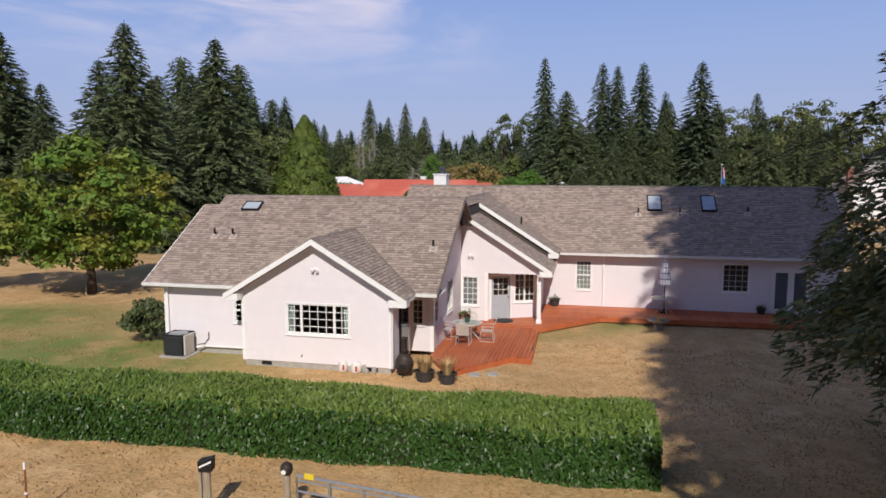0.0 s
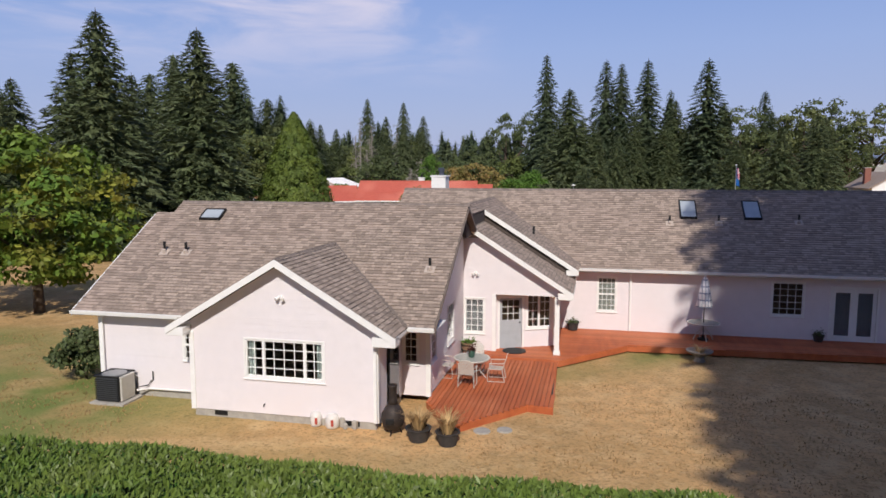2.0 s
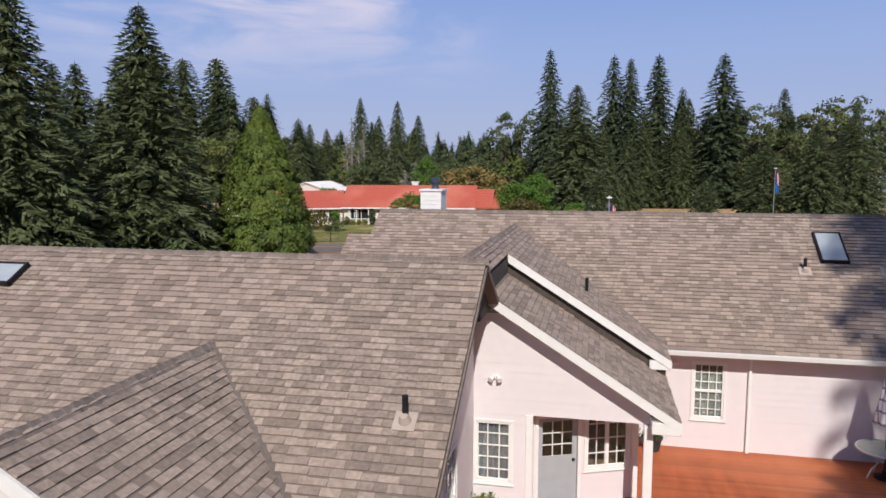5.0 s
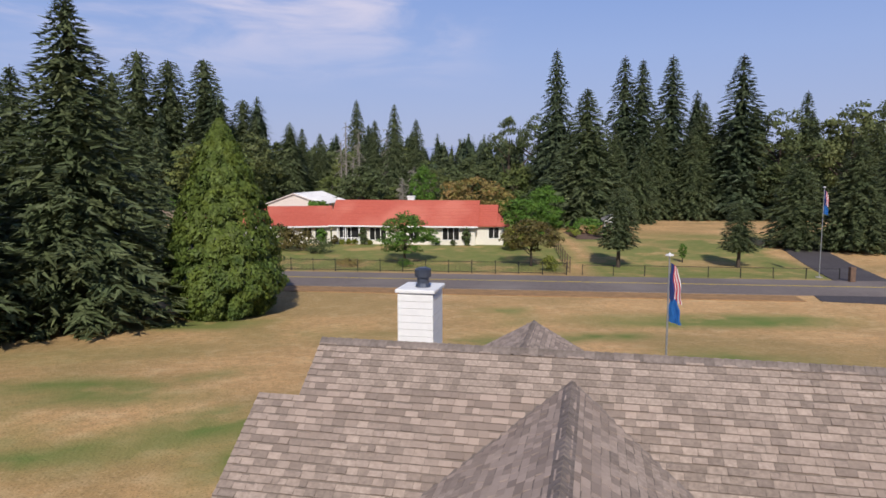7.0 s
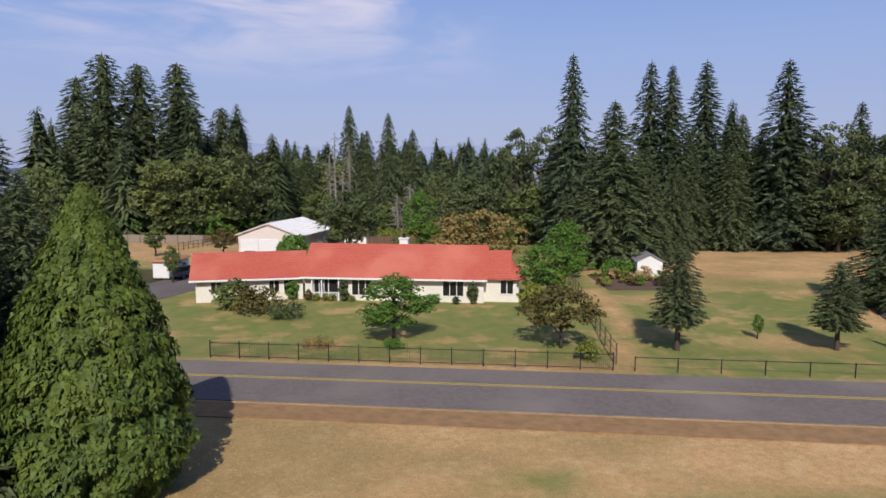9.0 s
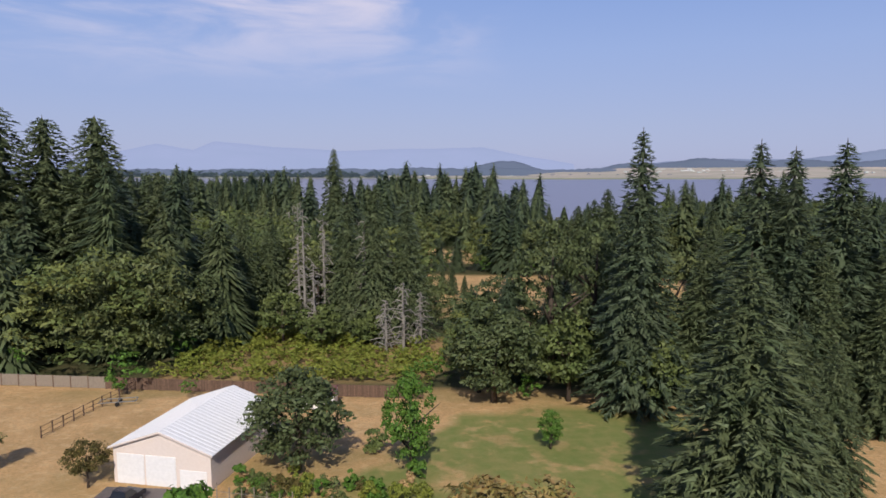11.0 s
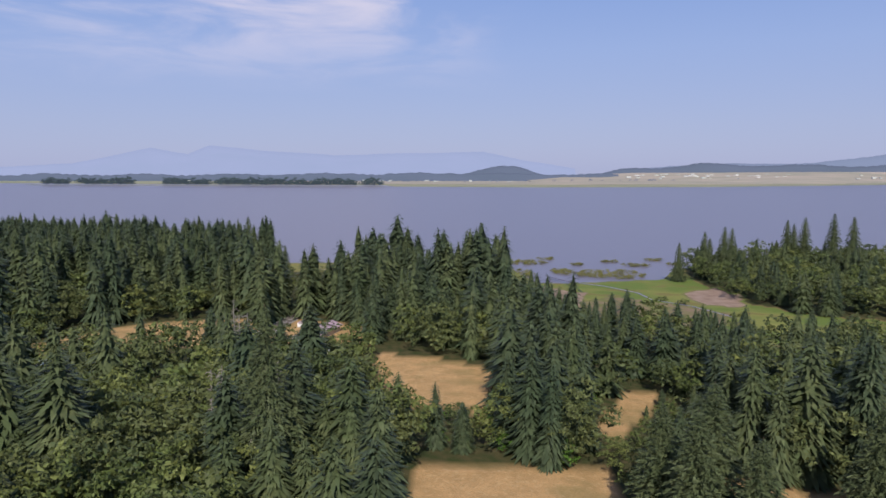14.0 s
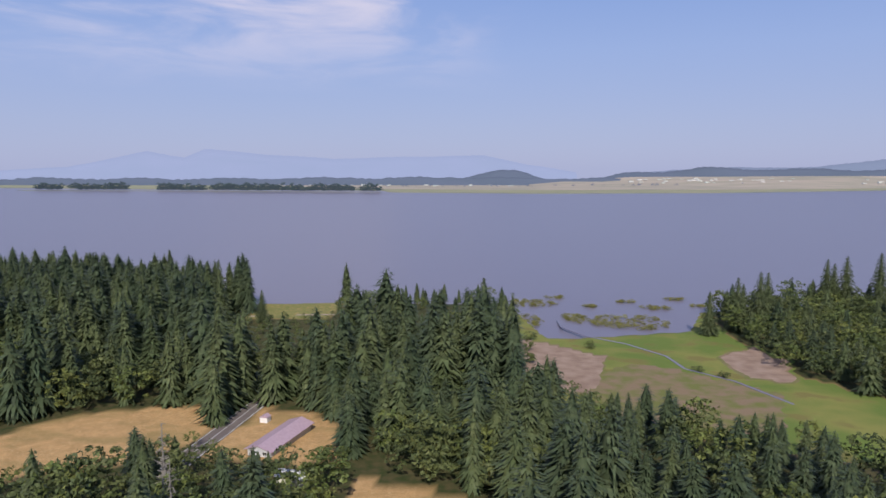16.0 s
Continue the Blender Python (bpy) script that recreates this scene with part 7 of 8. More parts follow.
for y in (0.9, 3.4):
    part("window", Mb().box(2.29, 2.32, y, y + 0.9, 0.1, 0.8), M_GLASS, rv)
for y in (1.6, 3.6):
    part("wheel", Mb().tube([(2.25, y, -0.95), (2.4, y, -0.95)], 0.34, 14), M_BLACK, rv)
part("patio_slab", Mb().box(2.6, 4.4, 0.2, 4.6, -1.2, -1.14), M_WHITE, rv)


def car(m, paint, label, pickup=False):
    """A parked car with shaped body, glass, lights and wheels."""
    c = thing("pickup_truck" if pickup else "car", m, label, "car")
    L_, W_ = (5.4, 1.95) if pickup else (4.6, 1.82)
    prof = [(-L_ / 2, 0.45), (-L_ / 2, 0.95), (-L_ / 2 + 0.2, 1.02), (-L_ * 0.02, 1.02), (-L_ * 0.02, 1.02), (L_ / 2 - 0.25, 0.98), (L_ / 2, 0.85), (L_ / 2, 0.45)]
    if not pickup:
        prof[2] = (-L_ / 2 + 0.2, 1.0)
    bm = bmesh.new()
    vs = [bm.verts.new((x, -W_ / 2, z)) for x, z in prof]
    f_ = bm.faces.new(vs)
    ex = bmesh.ops.extrude_face_region(bm, geom=[f_])
    bmesh.ops.translate(bm, verts=[v for v in ex["geom"] if isinstance(v, bmesh.types.BMVert)], vec=(0, W_, 0))
    bmesh.ops.bevel(bm, geom=bm.edges[:], offset=0.06, segments=2, affect="EDGES")
    me = bpy.data.meshes.new("body")
    bm.to_mesh(me)
    bm.free()
    part("body", me, paint, c)
    x0, x1 = (-0.1, 1.6) if pickup else (-1.7, 1.2)
    part("cabin", Mb().add([(x0, -0.85, 1.0), (x1, -0.85, 1.0), (x1, 0.85, 1.0), (x0, 0.85, 1.0), (x0 + 0.25, -0.68, 1.6), (x1 - 0.6, -0.68, 1.6), (x1 - 0.6, 0.68, 1.6), (x0 + 0.25, 0.68, 1.6)],
                           [(4, 5, 6, 7), (0, 1, 5, 4), (1, 2, 6, 5), (2, 3, 7, 6), (3, 0, 4, 7)]), M_GLASS, c)
    part("cabin_roof", Mb().box(x0 + 0.22, x1 - 0.57, -0.7, 0.7, 1.58, 1.64, 0.02), paint, c)
    if pickup:
        part("bed", Mb().box(-2.55, -0.2, -0.78, 0.78, 0.96, 1.03), mat("red_bed_cover", (0.30, 0.07, 0.06), (0.24, 0.05, 0.05), 0.6, 5), c)
    for x in (-L_ * 0.31, L_ * 0.31):
        for y in (-W_ / 2, W_ / 2):
            wh = part("wheel", Mb().tube([(x, y - 0.11, 0.34), (x, y + 0.11, 0.34)], 0.34, 16), M_BLACK, c)
            part("rim", Mb().tube([(x, y - 0.12, 0.34), (x, y + 0.12, 0.34)], 0.2, 12), M_GALV, wh)
    for y in (-0.7, 0.7):
        part("tail_light", Mb().box(-L_ / 2 - 0.01, -L_ / 2 + 0.05, y - 0.12, y + 0.12, 0.75, 0.95), M_FLAGR, c)
        part("headlight", Mb().box(L_ / 2 - 0.05, L_ / 2 + 0.01, y - 0.14, y + 0.14, 0.68, 0.84), M_WHITE, c)
    return c


M_CARDARK = mat("dark_grey_car_paint", (0.03, 0.03, 0.035), (0.04, 0.035, 0.04), 0.25, 2, spec=0.6)
M_CARBLUE = mat("grey_blue_car_paint", (0.10, 0.12, 0.16), (0.09, 0.10, 0.14), 0.25, 2, spec=0.6)
car(pose(-34.3, 156.8, zg(157) + 0.05, 0, 0, 78), M_CARDARK, "dark pickup truck with a red bed parked on the drive", True)
car(pose(54.5, 132.5, zg(132) + 0.05, 0, 0, 20), M_CARDARK, "black car parked in tree shade", False)
car(pose(-38.3, 141.6, zg(141) + 0.05, 0, 0, 80), M_CARBLUE, "grey car parked beside the travel trailer", False)
bt = thing("boat_trailer", pose(-50.0, 187.5, zg(187), 0, 0, 15), "empty metal boat trailer by the fence", "trailer")
part("frame", Mb().box(-2.4, 2.4, -0.9, -0.8, 0.55, 0.65).box(-2.4, 2.4, 0.8, 0.9, 0.55, 0.65).box(-2.4, -2.3, -0.9, 0.9, 0.55, 0.65).box(2.3, 2.4, -0.9, 0.9, 0.55, 0.65).box(0, 0.1, -0.9, 0.9, 0.55, 0.65), M_GALV, bt)
for y in (-0.95, 0.95):
    part("wheel", Mb().tube([(0, y - 0.1, 0.3), (0, y + 0.1, 0.3)], 0.3, 14), M_BLACK, bt)
# plank fences behind the gardens
bf = thing("board_fence", Matrix.Identity(4), "tall weathered board fence at the wood's edge", "fence")
for i in range(27):
    x = -84 + i * 2.8
    y = 197.6 - 0.075 * (x + 84)
    z = zg(y)
    bd = part("fence_panel", Mb().box(x, x + 2.76, y - 0.02, y + 0.02, z + 0.05, z + 1.75), M_WOOD if x < -56 else M_BROWNWOOD, bf)
    part("post", Mb().box(x - 0.07, x + 0.07, y - 0.1, y - 0.02, z - 0.3, z + 1.9), M_BROWNWOOD, bf)
    for k in range(14):
        part("board", Mb().box(x + k * 0.2, x + k * 0.2 + 0.185, y - 0.04, y - 0.022, z + 0.05, z + 1.78 + 0.03 * ((k * 7 + i) % 3)), M_WOOD if x < -56 else M_BROWNWOOD, bd)
pf = thing("paddock_fence", Matrix.Identity(4), "brown wire paddock fence with timber posts", "fence")
for i in range(12):
    x, y = -52.4 + 0.1 * i, 174 + 2.1 * i
    part("post", Mb().box(x - 0.06, x + 0.06, y - 0.06, y + 0.06, zg(y) - 0.2, zg(y) + 1.5), M_BROWNWOOD, pf)
    if i:
        for h in (0.3, 0.8, 1.4):
            beam("rail", (x - 0.1, y - 2.1, zg(y - 2.1) + h), (x, y, zg(y) + h), 0.03, 0.06, M_BROWNWOOD, pf)
# vegetable beds
rb = random.Random(4)
for i in range(26):
    shrub(-25 + 20 * rb.random(), 158.5 + 6 * rb.random(), 1.2 + 1.6 * rb.random(), 0.8 + 1.4 * rb.random(), rb.choice((L_GREEN, L_DEC, L_SCRUB, L_STRAW, L_PLUM)), "leafy vegetable and flower clump in the garden bed", 400 + i, n=14)
gp = thing("garden_posts", Matrix.Identity(4), "row of thin timber posts round the vegetable garden", "fence")
for i in range(18):
    x = -25.7 + i * 1.265
    y = 158.5 - 0.247 * i
    part("post", Mb().box(x - 0.04, x + 0.04, y - 0.04, y + 0.04, zg(y), zg(y) + 1.6 + 0.3 * (i % 3 == 0)), M_WOOD, gp)
    if i:
        beam("rail", (x - 1.265, y + 0.247, zg(y) + 1.1), (x, y, zg(y) + 1.1), 0.03, 0.04, M_WOOD, gp)
bn = thing("garden_bench", pose(-20.6, 147.5, zg(147.5), 0, 0, 10), "weathered wooden garden bench", "bench")
part("seat", Mb().box(-0.9, 0.9, -0.3, 0.25, 0.42, 0.47), M_WOOD, bn)
part("backrest", Mb().box(-0.9, 0.9, 0.22, 0.28, 0.47, 1.0), M_WOOD, bn)
for x in (-0.85, 0.75):
    for y in (-0.28, 0.18):
        part("leg", Mb().box(x, x + 0.08, y, y + 0.08, 0, 0.42), M_WOOD, bn)
for i in range(16):
    shrub(16.5 + 8 * rb.random(), 136 + 9 * rb.random(), 1.0 + 1.4 * rb.random(), 0.7 + 1.2 * rb.random(), rb.choice((L_GREEN, L_PLUM, L_SCRUB, L_STRAW)), "leafy vegetable and flower clump in the garden bed", 440 + i, n=14)
kb = strip("soil_bed", [(20.8, 134), (20.2, 146)], 4.0, 0.05, mat("garden_soil", (0.16, 0.10, 0.075), (0.11, 0.07, 0.05), 0.95, 2, bump=0.6), "bare brown garden soil", "garden bed")
shrub(19.6, 143.2, 5.0, 2.2, L_GREEN, "dense green climbing vines on a frame", 470, n=40)

# ---- by the lake road: pink-roofed house, shed, pole ----
ph = thing("pink_roofed_house", pose(-77.2, 457.5, zg(470), 0, 0, -16), "low house with a faded pink metal roof", "house")
part("wall", Mb().box(0, 8.4, 0, 27, -0.5, 2.6).prism([(0, 0, 2.6), (8.4, 0, 2.6), (4.2, 0, 4.0)], (0, 27, 0)), mat("pale_blue_grey_wall", (0.55, 0.56, 0.58), (0.48, 0.49, 0.51), 0.7, 2), ph)
M_PINKROOF = mat("faded_pink_metal", (0.52, 0.38, 0.44), (0.46, 0.33, 0.39), 0.45, 1.0)
for sg in (-1, 1):
    part("roof", Mb().prism([(4.2, -0.8, 4.2), (4.2 + sg * 5.2, -0.8, 2.5), (4.2 + sg * 5.2, -0.8, 2.35), (4.2, -0.8, 4.05)], (0, 28.6, 0)), M_PINKROOF, ph)
flat_window(ph, 1.2, 2.6, 0.9, 2.0, -0.02, 2)
flat_window(ph, 5.6, 7.0, 0.9, 2.0, -0.02, 2)
ts = thing("small_shed", pose(-82.6, 488.5, zg(488), 0, 0, -10), "tiny white shed beside the road", "shed")
part("wall", Mb().box(0, 3, 0, 3, -0.3, 2.0), M_WHITE, ts)
part("roof", Mb().prism([(-0.2, -0.2, 2.0), (3.2, -0.2, 2.0), (1.5, -0.2, 2.9)], (0, 3.4, 0)), M_PINKROOF, ts)
up_ = thing("utility_pole", Matrix.Translation((-106.3, 445, zg(445))), "wooden utility pole in the dry field", "pole")
part("pole", Mb().tube([(0, 0, -0.5), (0, 0, 11)], [0.2, 0.12], 8), M_WOOD, up_)
part("crossarm", Mb().box(-1.2, 1.2, -0.08, 0.08, 10.2, 10.4), M_WOOD, up_)
bh = thing("blue_roofed_house", pose(-150, 404, zg(404), 0, 0, 10), "small house with a pale blue metal roof among trees", "house")
part("wall", Mb().box(0, 12, 0, 8, -0.5, 3.0), M_WHITE, bh)
part("roof", Mb().prism([(-0.5, -0.5, 3.0), (-0.5, 8.5, 3.0), (-0.5, 4, 5.2)], (13, 0, 0)), mat("pale_blue_metal_roof", (0.42, 0.52, 0.60), (0.36, 0.46, 0.54), 0.4, 1), bh)
# white gabled house beyond the east wood, seen over the roof
eh = thing("white_gabled_house", pose(64, 120, 0, 0, 0, -12), "white gabled house with a brown roof and brick chimney", "house")
ez = zg(120) - 0.3
part("wall", Mb().box(0, 7, 0, 12, ez, 4.0).prism([(0, 0, 4.0), (7, 0, 4.0), (3.5, 0, 6.2)], (0, 12, 0)), M_WHITE, eh)
for sg in (-1, 1):
    part("roof", Mb().prism([(3.5, -0.4, 6.4), (3.5 + sg * 4.1, -0.4, 3.8), (3.5 + sg * 4.1, -0.4, 3.65), (3.5, -0.4, 6.25)], (0, 12.8, 0)), M_SHINGLES, eh)
ch_ = part("chimney", Mb().box(0.4, 1.3, 5, 6, 4.0, 7.0), mat("brick_red", (0.28, 0.12, 0.09), (0.22, 0.09, 0.07), 0.9, 6), eh)
part("cap", Mb().box(0.32, 1.38, 4.92, 6.08, 7.0, 7.12), M_CONC, ch_)
for u in (1.2, 4.2):
    flat_window(eh, u, u + 1.4, 2.0, 3.4, -0.03, 2)
    flat_window(eh, u, u + 1.4, -0.6, 0.9, -0.03, 2)

# ---- the yard of the main house ----
GZ0 = -0.22


def leaf_quads(P, N, size, g, tall=1.0, spread=0.5):
    """Small leaf quads at points P facing about N."""
    n = len(P)
    nd = N + g.normal(size=(n, 3)) * spread
    nd /= np.linalg.norm(nd, axis=1)[:, None]
    t = np.cross(nd, np.array([0, 0, 1.0]) + g.normal(size=(n, 3)) * 0.5)
    t /= np.linalg.norm(t, axis=1)[:, None]
    b = np.cross(t, nd)
    sz = size * (0.6 + 0.8 * g.random((n, 1)))
    V = np.stack([P - b * sz * tall, P + t * sz * 0.45, P + b * sz * tall, P - t * sz * 0.45], 1).reshape(-1, 3)
    i = np.arange(n) * 4
    return V, np.stack([i, i + 1, i + 2, i + 3], 1)


def hedge():
    """A clipped laurel hedge: a solid shade-dark core, dark leaves on its faces and upright young shoots on top."""
    g = np.random.default_rng(90)
    p, q = np.array([-36.0, 24.4]), np.array([5.35, 17.62])
    L = np.linalg.norm(q - p)
    d = (q - p) / L
    nrm = np.array([-d[1], d[0]])
    depth, top = 2.5, 1.28

    def world(a, b, z):
        wob = 0.10 * np.sin(a * 0.9) + 0.07 * np.sin(a * 2.3 + 1)
        P = p + np.outer(a, d) + np.outer(b, nrm) + np.outer(wob * (1 - b / depth), nrm)
        return np.stack([P[:, 0], P[:, 1], z + GZ0], 1)

    def height(a, b):
        end = np.clip((L - a) / 0.5, 0, 1) ** 0.4
        side = np.clip(np.minimum(b, depth - b) / 0.35, 0, 1) ** 0.5
        return (top + 0.05 * np.sin(a * 1.7) + 0.06 * np.sin(a * 0.6 + b)) * (0.86 + 0.14 * side) * (0.88 + 0.12 * end)
    t = thing("hedge", Matrix.Identity(4), "long clipped laurel hedge with dark sides and bright young shoots on top", "hedge", kind="stuff")
    # solid box whose near-black colour stands for the shade between the leaves
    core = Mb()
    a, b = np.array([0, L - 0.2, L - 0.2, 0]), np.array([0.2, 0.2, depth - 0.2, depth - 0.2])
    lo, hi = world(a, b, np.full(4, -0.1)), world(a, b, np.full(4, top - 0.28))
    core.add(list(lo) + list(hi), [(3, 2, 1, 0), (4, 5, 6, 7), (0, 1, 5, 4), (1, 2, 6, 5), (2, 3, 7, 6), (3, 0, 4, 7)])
    part("hedge_core", core, mat("hedge_inner_shade", (0.02, 0.028, 0.01), (0.03, 0.035, 0.014), 0.9, 5), t)
    n = 24000
    a = L * g.random(n) ** 0.8
    z = g.random(n)
    b = np.zeros(n) + 0.12 * g.random(n)
    V1, F1 = leaf_quads(world(a, b, z * height(a, np.full(n, 0.2))), np.tile([nrm[0] * -1, nrm[1] * -1, 0.5], (n, 1)), 0.064, g)
    m = 4200
    b2, z2 = depth * g.random(m), g.random(m)
    a2 = np.full(m, L) - 0.12 * g.random(m)
    V2, F2 = leaf_quads(world(a2, b2, z2 * height(a2, b2)), np.tile([d[0], d[1], 0.5], (m, 1)), 0.064, g)
    me = big_mesh("side_leaves", np.concatenate([V1, V2]), np.concatenate([F1, F2 + len(V1)]))
    part("side_leaves", me, L_HEDGE, t, "glossy older laurel leaves, darkened also for the hedge shade")
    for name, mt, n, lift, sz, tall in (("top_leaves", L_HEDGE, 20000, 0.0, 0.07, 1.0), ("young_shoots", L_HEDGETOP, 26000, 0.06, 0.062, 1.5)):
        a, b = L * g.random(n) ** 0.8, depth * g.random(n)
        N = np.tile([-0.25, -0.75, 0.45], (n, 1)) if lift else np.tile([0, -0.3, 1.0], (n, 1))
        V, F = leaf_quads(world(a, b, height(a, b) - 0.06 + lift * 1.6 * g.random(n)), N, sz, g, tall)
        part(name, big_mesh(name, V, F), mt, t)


hedge()


def grass_tufts():
    """Short dry blades over the near lawn."""
    g = np.random.default_rng(91)
    n = 60000
    x, y = -22 + 44 * g.random(n), 13 + 24 * g.random(n)
    clump = np.array([noise.noise((xx * 0.8, yy * 0.8, 5.0)) for xx, yy in zip(x, y)])
    k = (clump > -0.12) & ~((x > -9) & (x < 21) & ((y - 24.5) > -0.19 * (x + 9) + (x > 0.5) * 3.0 + (x > 4) * 6))
    x, y = x[k], y[k]
    n = len(x)
    a, h = g.random(n) * 6.283, 0.03 + 0.05 * g.random(n)
    w = 0.022
    z = np.interp(y, GY, GZ)
    lean = g.normal(size=(n, 2)) * 0.03
    V = np.stack([np.stack([x - w * np.cos(a), y - w * np.sin(a), z - 0.01], 1), np.stack([x + w * np.cos(a), y + w * np.sin(a), z - 0.01], 1), np.stack([x + lean[:, 0], y + lean[:, 1], z + h], 1)], 1).reshape(-1, 3)
    me = big_mesh("grass", V, np.arange(3 * n).reshape(-1, 3))
    ob = part("grass", me, leaf("dry_grass_blades", (0.46, 0.29, 0.14), (0.30, 0.20, 0.085), vary=0.35, trans=0.3))
    tagged(ob, "short dry straw-coloured lawn grass", "grass", kind="stuff")


grass_tufts()

# boundary fence: timber posts with solar lamps, a tube gate and a steel stake
M_POST = mat("grey_fence_post", (0.40, 0.33, 0.25), (0.28, 0.23, 0.17), 0.9, 4, stretch=(4, 4, 0.6), bump=0.4)
M_TAG = mat("yellow_plastic", (0.75, 0.58, 0.04), (0.68, 0.52, 0.04), 0.5, 5)
fp = thing("fence_post", Matrix.Translation((-4.25, 15.95, GZ0)), "weathered timber gate post with a dark solar lamp box", "fence post", "posts by the gate")
part("post", Mb().tube([(0, 0, -0.4), (0, 0, 1.1), (0.01, 0, 1.22)], [0.09, 0.085, 0.07], 10), M_POST, fp)
part("board", Mb().box(-0.16, -0.10, -0.04, 0.04, -0.2, 1.30, 0.005), M_POST, fp)
lb_ = part("lamp_box", Mb().prism([(-0.12, -0.12, 1.12), (0.14, -0.12, 1.12), (0.16, -0.12, 1.40), (-0.14, -0.12, 1.32)], (0, 0.22, 0)), M_BLACK, fp, "black lamp box")
part("solar_panel", Mb().prism([(-0.10, -0.125, 1.20), (0.15, -0.125, 1.32), (0.15, -0.125, 1.36), (-0.10, -0.125, 1.24)], (0, -0.01, 0)), M_WHITE, lb_, "white stripe")
fp2 = thing("fence_post", Matrix.Translation((-2.62, 16.0, GZ0)), "timber gate post with a round dark lamp on top", "fence post", "posts by the gate")
part("post", Mb().tube([(0, 0, -0.4), (0, 0, 1.02)], [0.08, 0.075], 10), M_POST, fp2)
part("lamp_head", Mb().lathe([(0.03, 1.0), (0.10, 1.04), (0.13, 1.12), (0.12, 1.22), (0.05, 1.28), (0.0, 1.285)], 0, 0, 12), M_DARKIRON, fp2, "round dark lamp head", smooth=True)
part("lens", Mb().lathe([(0.0, 0), (0.05, 0.0), (0.05, 0.02)], 0, 0, 10), M_WHITE, fp2).matrix_basis = Matrix.Translation((-0.03, -0.12, 1.12)) @ Matrix.Rotation(radians(90), 4, "X")
fp3 = thing("fence_post", Matrix.Translation((0.62, 14.75, GZ0)), "steel end post of the tube gate", "fence post", "posts by the gate")
part("post", Mb().tube([(0, 0, -0.4), (0, 0, 1.2)], 0.05, 10), M_GALV, fp3)
gt = thing("tube_gate", Matrix.Translation((-2.35, 15.75, GZ0)) @ Matrix.Rotation(math.atan2(-1.0, 2.9), 4, "Z"), "galvanised steel tube gate with a yellow tag", "gate")
part("gate_frame", Mb().tube([(0, 0, 0.12), (0, 0, 1.12), (2.95, 0, 1.12), (2.95, 0, 0.12), (0, 0, 0.12)], 0.032, 8), M_GALV, gt)
for z in (0.32, 0.55, 0.80, 1.02):
    part("rail", Mb().tube([(0.03, 0, z), (2.92, 0, z)], 0.022, 8), M_GALV, gt)
for x in (0.75, 1.5, 2.2):
    part("stile", Mb().box(x - 0.025, x + 0.025, -0.028, 0.028, 0.15, 1.1), M_GALV, gt)
part("tag", Mb().box(0.2, 0.42, -0.045, -0.035, 1.10, 1.22, 0.003), M_TAG, gt, "bright yellow tag")
st = thing("fence_stake", Matrix.Translation((-7.9, 15.75, GZ0)), "rusty steel stake with a white tip", "stake")
rust = mat("rusty_steel", (0.30, 0.13, 0.05), (0.22, 0.09, 0.04), 0.85, 20, metal=0.3)
part("stake_bar", Mb().box(-0.02, 0.02, -0.005, 0.005, -0.3, 1.15).box(-0.005, 0.005, -0.02, 0.005, -0.3, 1.15), rust, st)
part("tip", Mb().box(-0.022, 0.022, -0.022, 0.008, 1.15, 1.30), M_WHITE, st, "white painted tip")
part("clip", Mb().box(-0.03, 0.03, -0.03, 0.012, 0.62, 0.66), M_WHITE, st)
for x, y in ((-27.6, 71.7), (-27.1, 74.0), (-27.5, 77.9), (-26.1, 78.9), (-25.9, 82.1), (-28.2, 68.5), (-29.0, 65.0)):
    st = thing("fence_stake", Matrix.Translation((x, y, zg(y))), "thin steel stake with a white tip under the firs", "stake", "stakes along the firs")
    part("stake_bar", Mb().box(-0.03, 0.03, -0.02, 0.02, -0.3, 1.2), rust, st)
    part("tip", Mb().box(-0.045, 0.045, -0.035, 0.035, 1.2, 1.42), M_WHITE, st, "white painted tip")


def hp(u, v, z=0.0, turn=0.0):
    return HOUSE @ Matrix.Translation((u, v, z)) @ Matrix.Rotation(turn, 4, "Z")


# heat pump beside the west wing
ac = thing("heat_pump", hp(-8.75, 0.42, GZ0), "dark grey louvred heat pump on a concrete pad", "heat pump")
part("pad", Mb().box(-0.55, 0.62, -0.5, 0.5, -0.1, 0.06, 0.01), M_CONC, ac)
part("body", Mb().box(-0.40, 0.40, -0.38, 0.38, 0.06, 0.86, 0.05), mat("slate_grey_paint", (0.07, 0.075, 0.085), (0.05, 0.055, 0.06), 0.5, 6), ac)
for i in range(11):
    z = 0.12 + i * 0.063
    part("louvre", Mb().box(-0.41, 0.41, -0.40, 0.40, z, z + 0.028, 0.004), M_BLACK, ac)
part("service_panel", Mb().box(0.36, 0.47, -0.30, 0.32, 0.08, 0.84, 0.01), mat("beige_metal", (0.55, 0.52, 0.48), (0.5, 0.47, 0.43), 0.5, 5), ac, "pale service panel")
part("fan_grille", Mb().lathe([(0.36, 0.86), (0.36, 0.885), (0.30, 0.90), (0.08, 0.92)], 0, 0, 18), M_GALV, ac)
part("top_rim", Mb().box(-0.43, 0.43, -0.41, -0.36, 0.84, 0.89).box(-0.43, 0.43, 0.36, 0.41, 0.84, 0.89).box(-0.43, -0.38, -0.36, 0.36, 0.84, 0.89), M_BLACK, ac)
cb = thing("conduit", hp(0, 0, 0), "grey cable conduit and pipe on the house wall", "conduit")
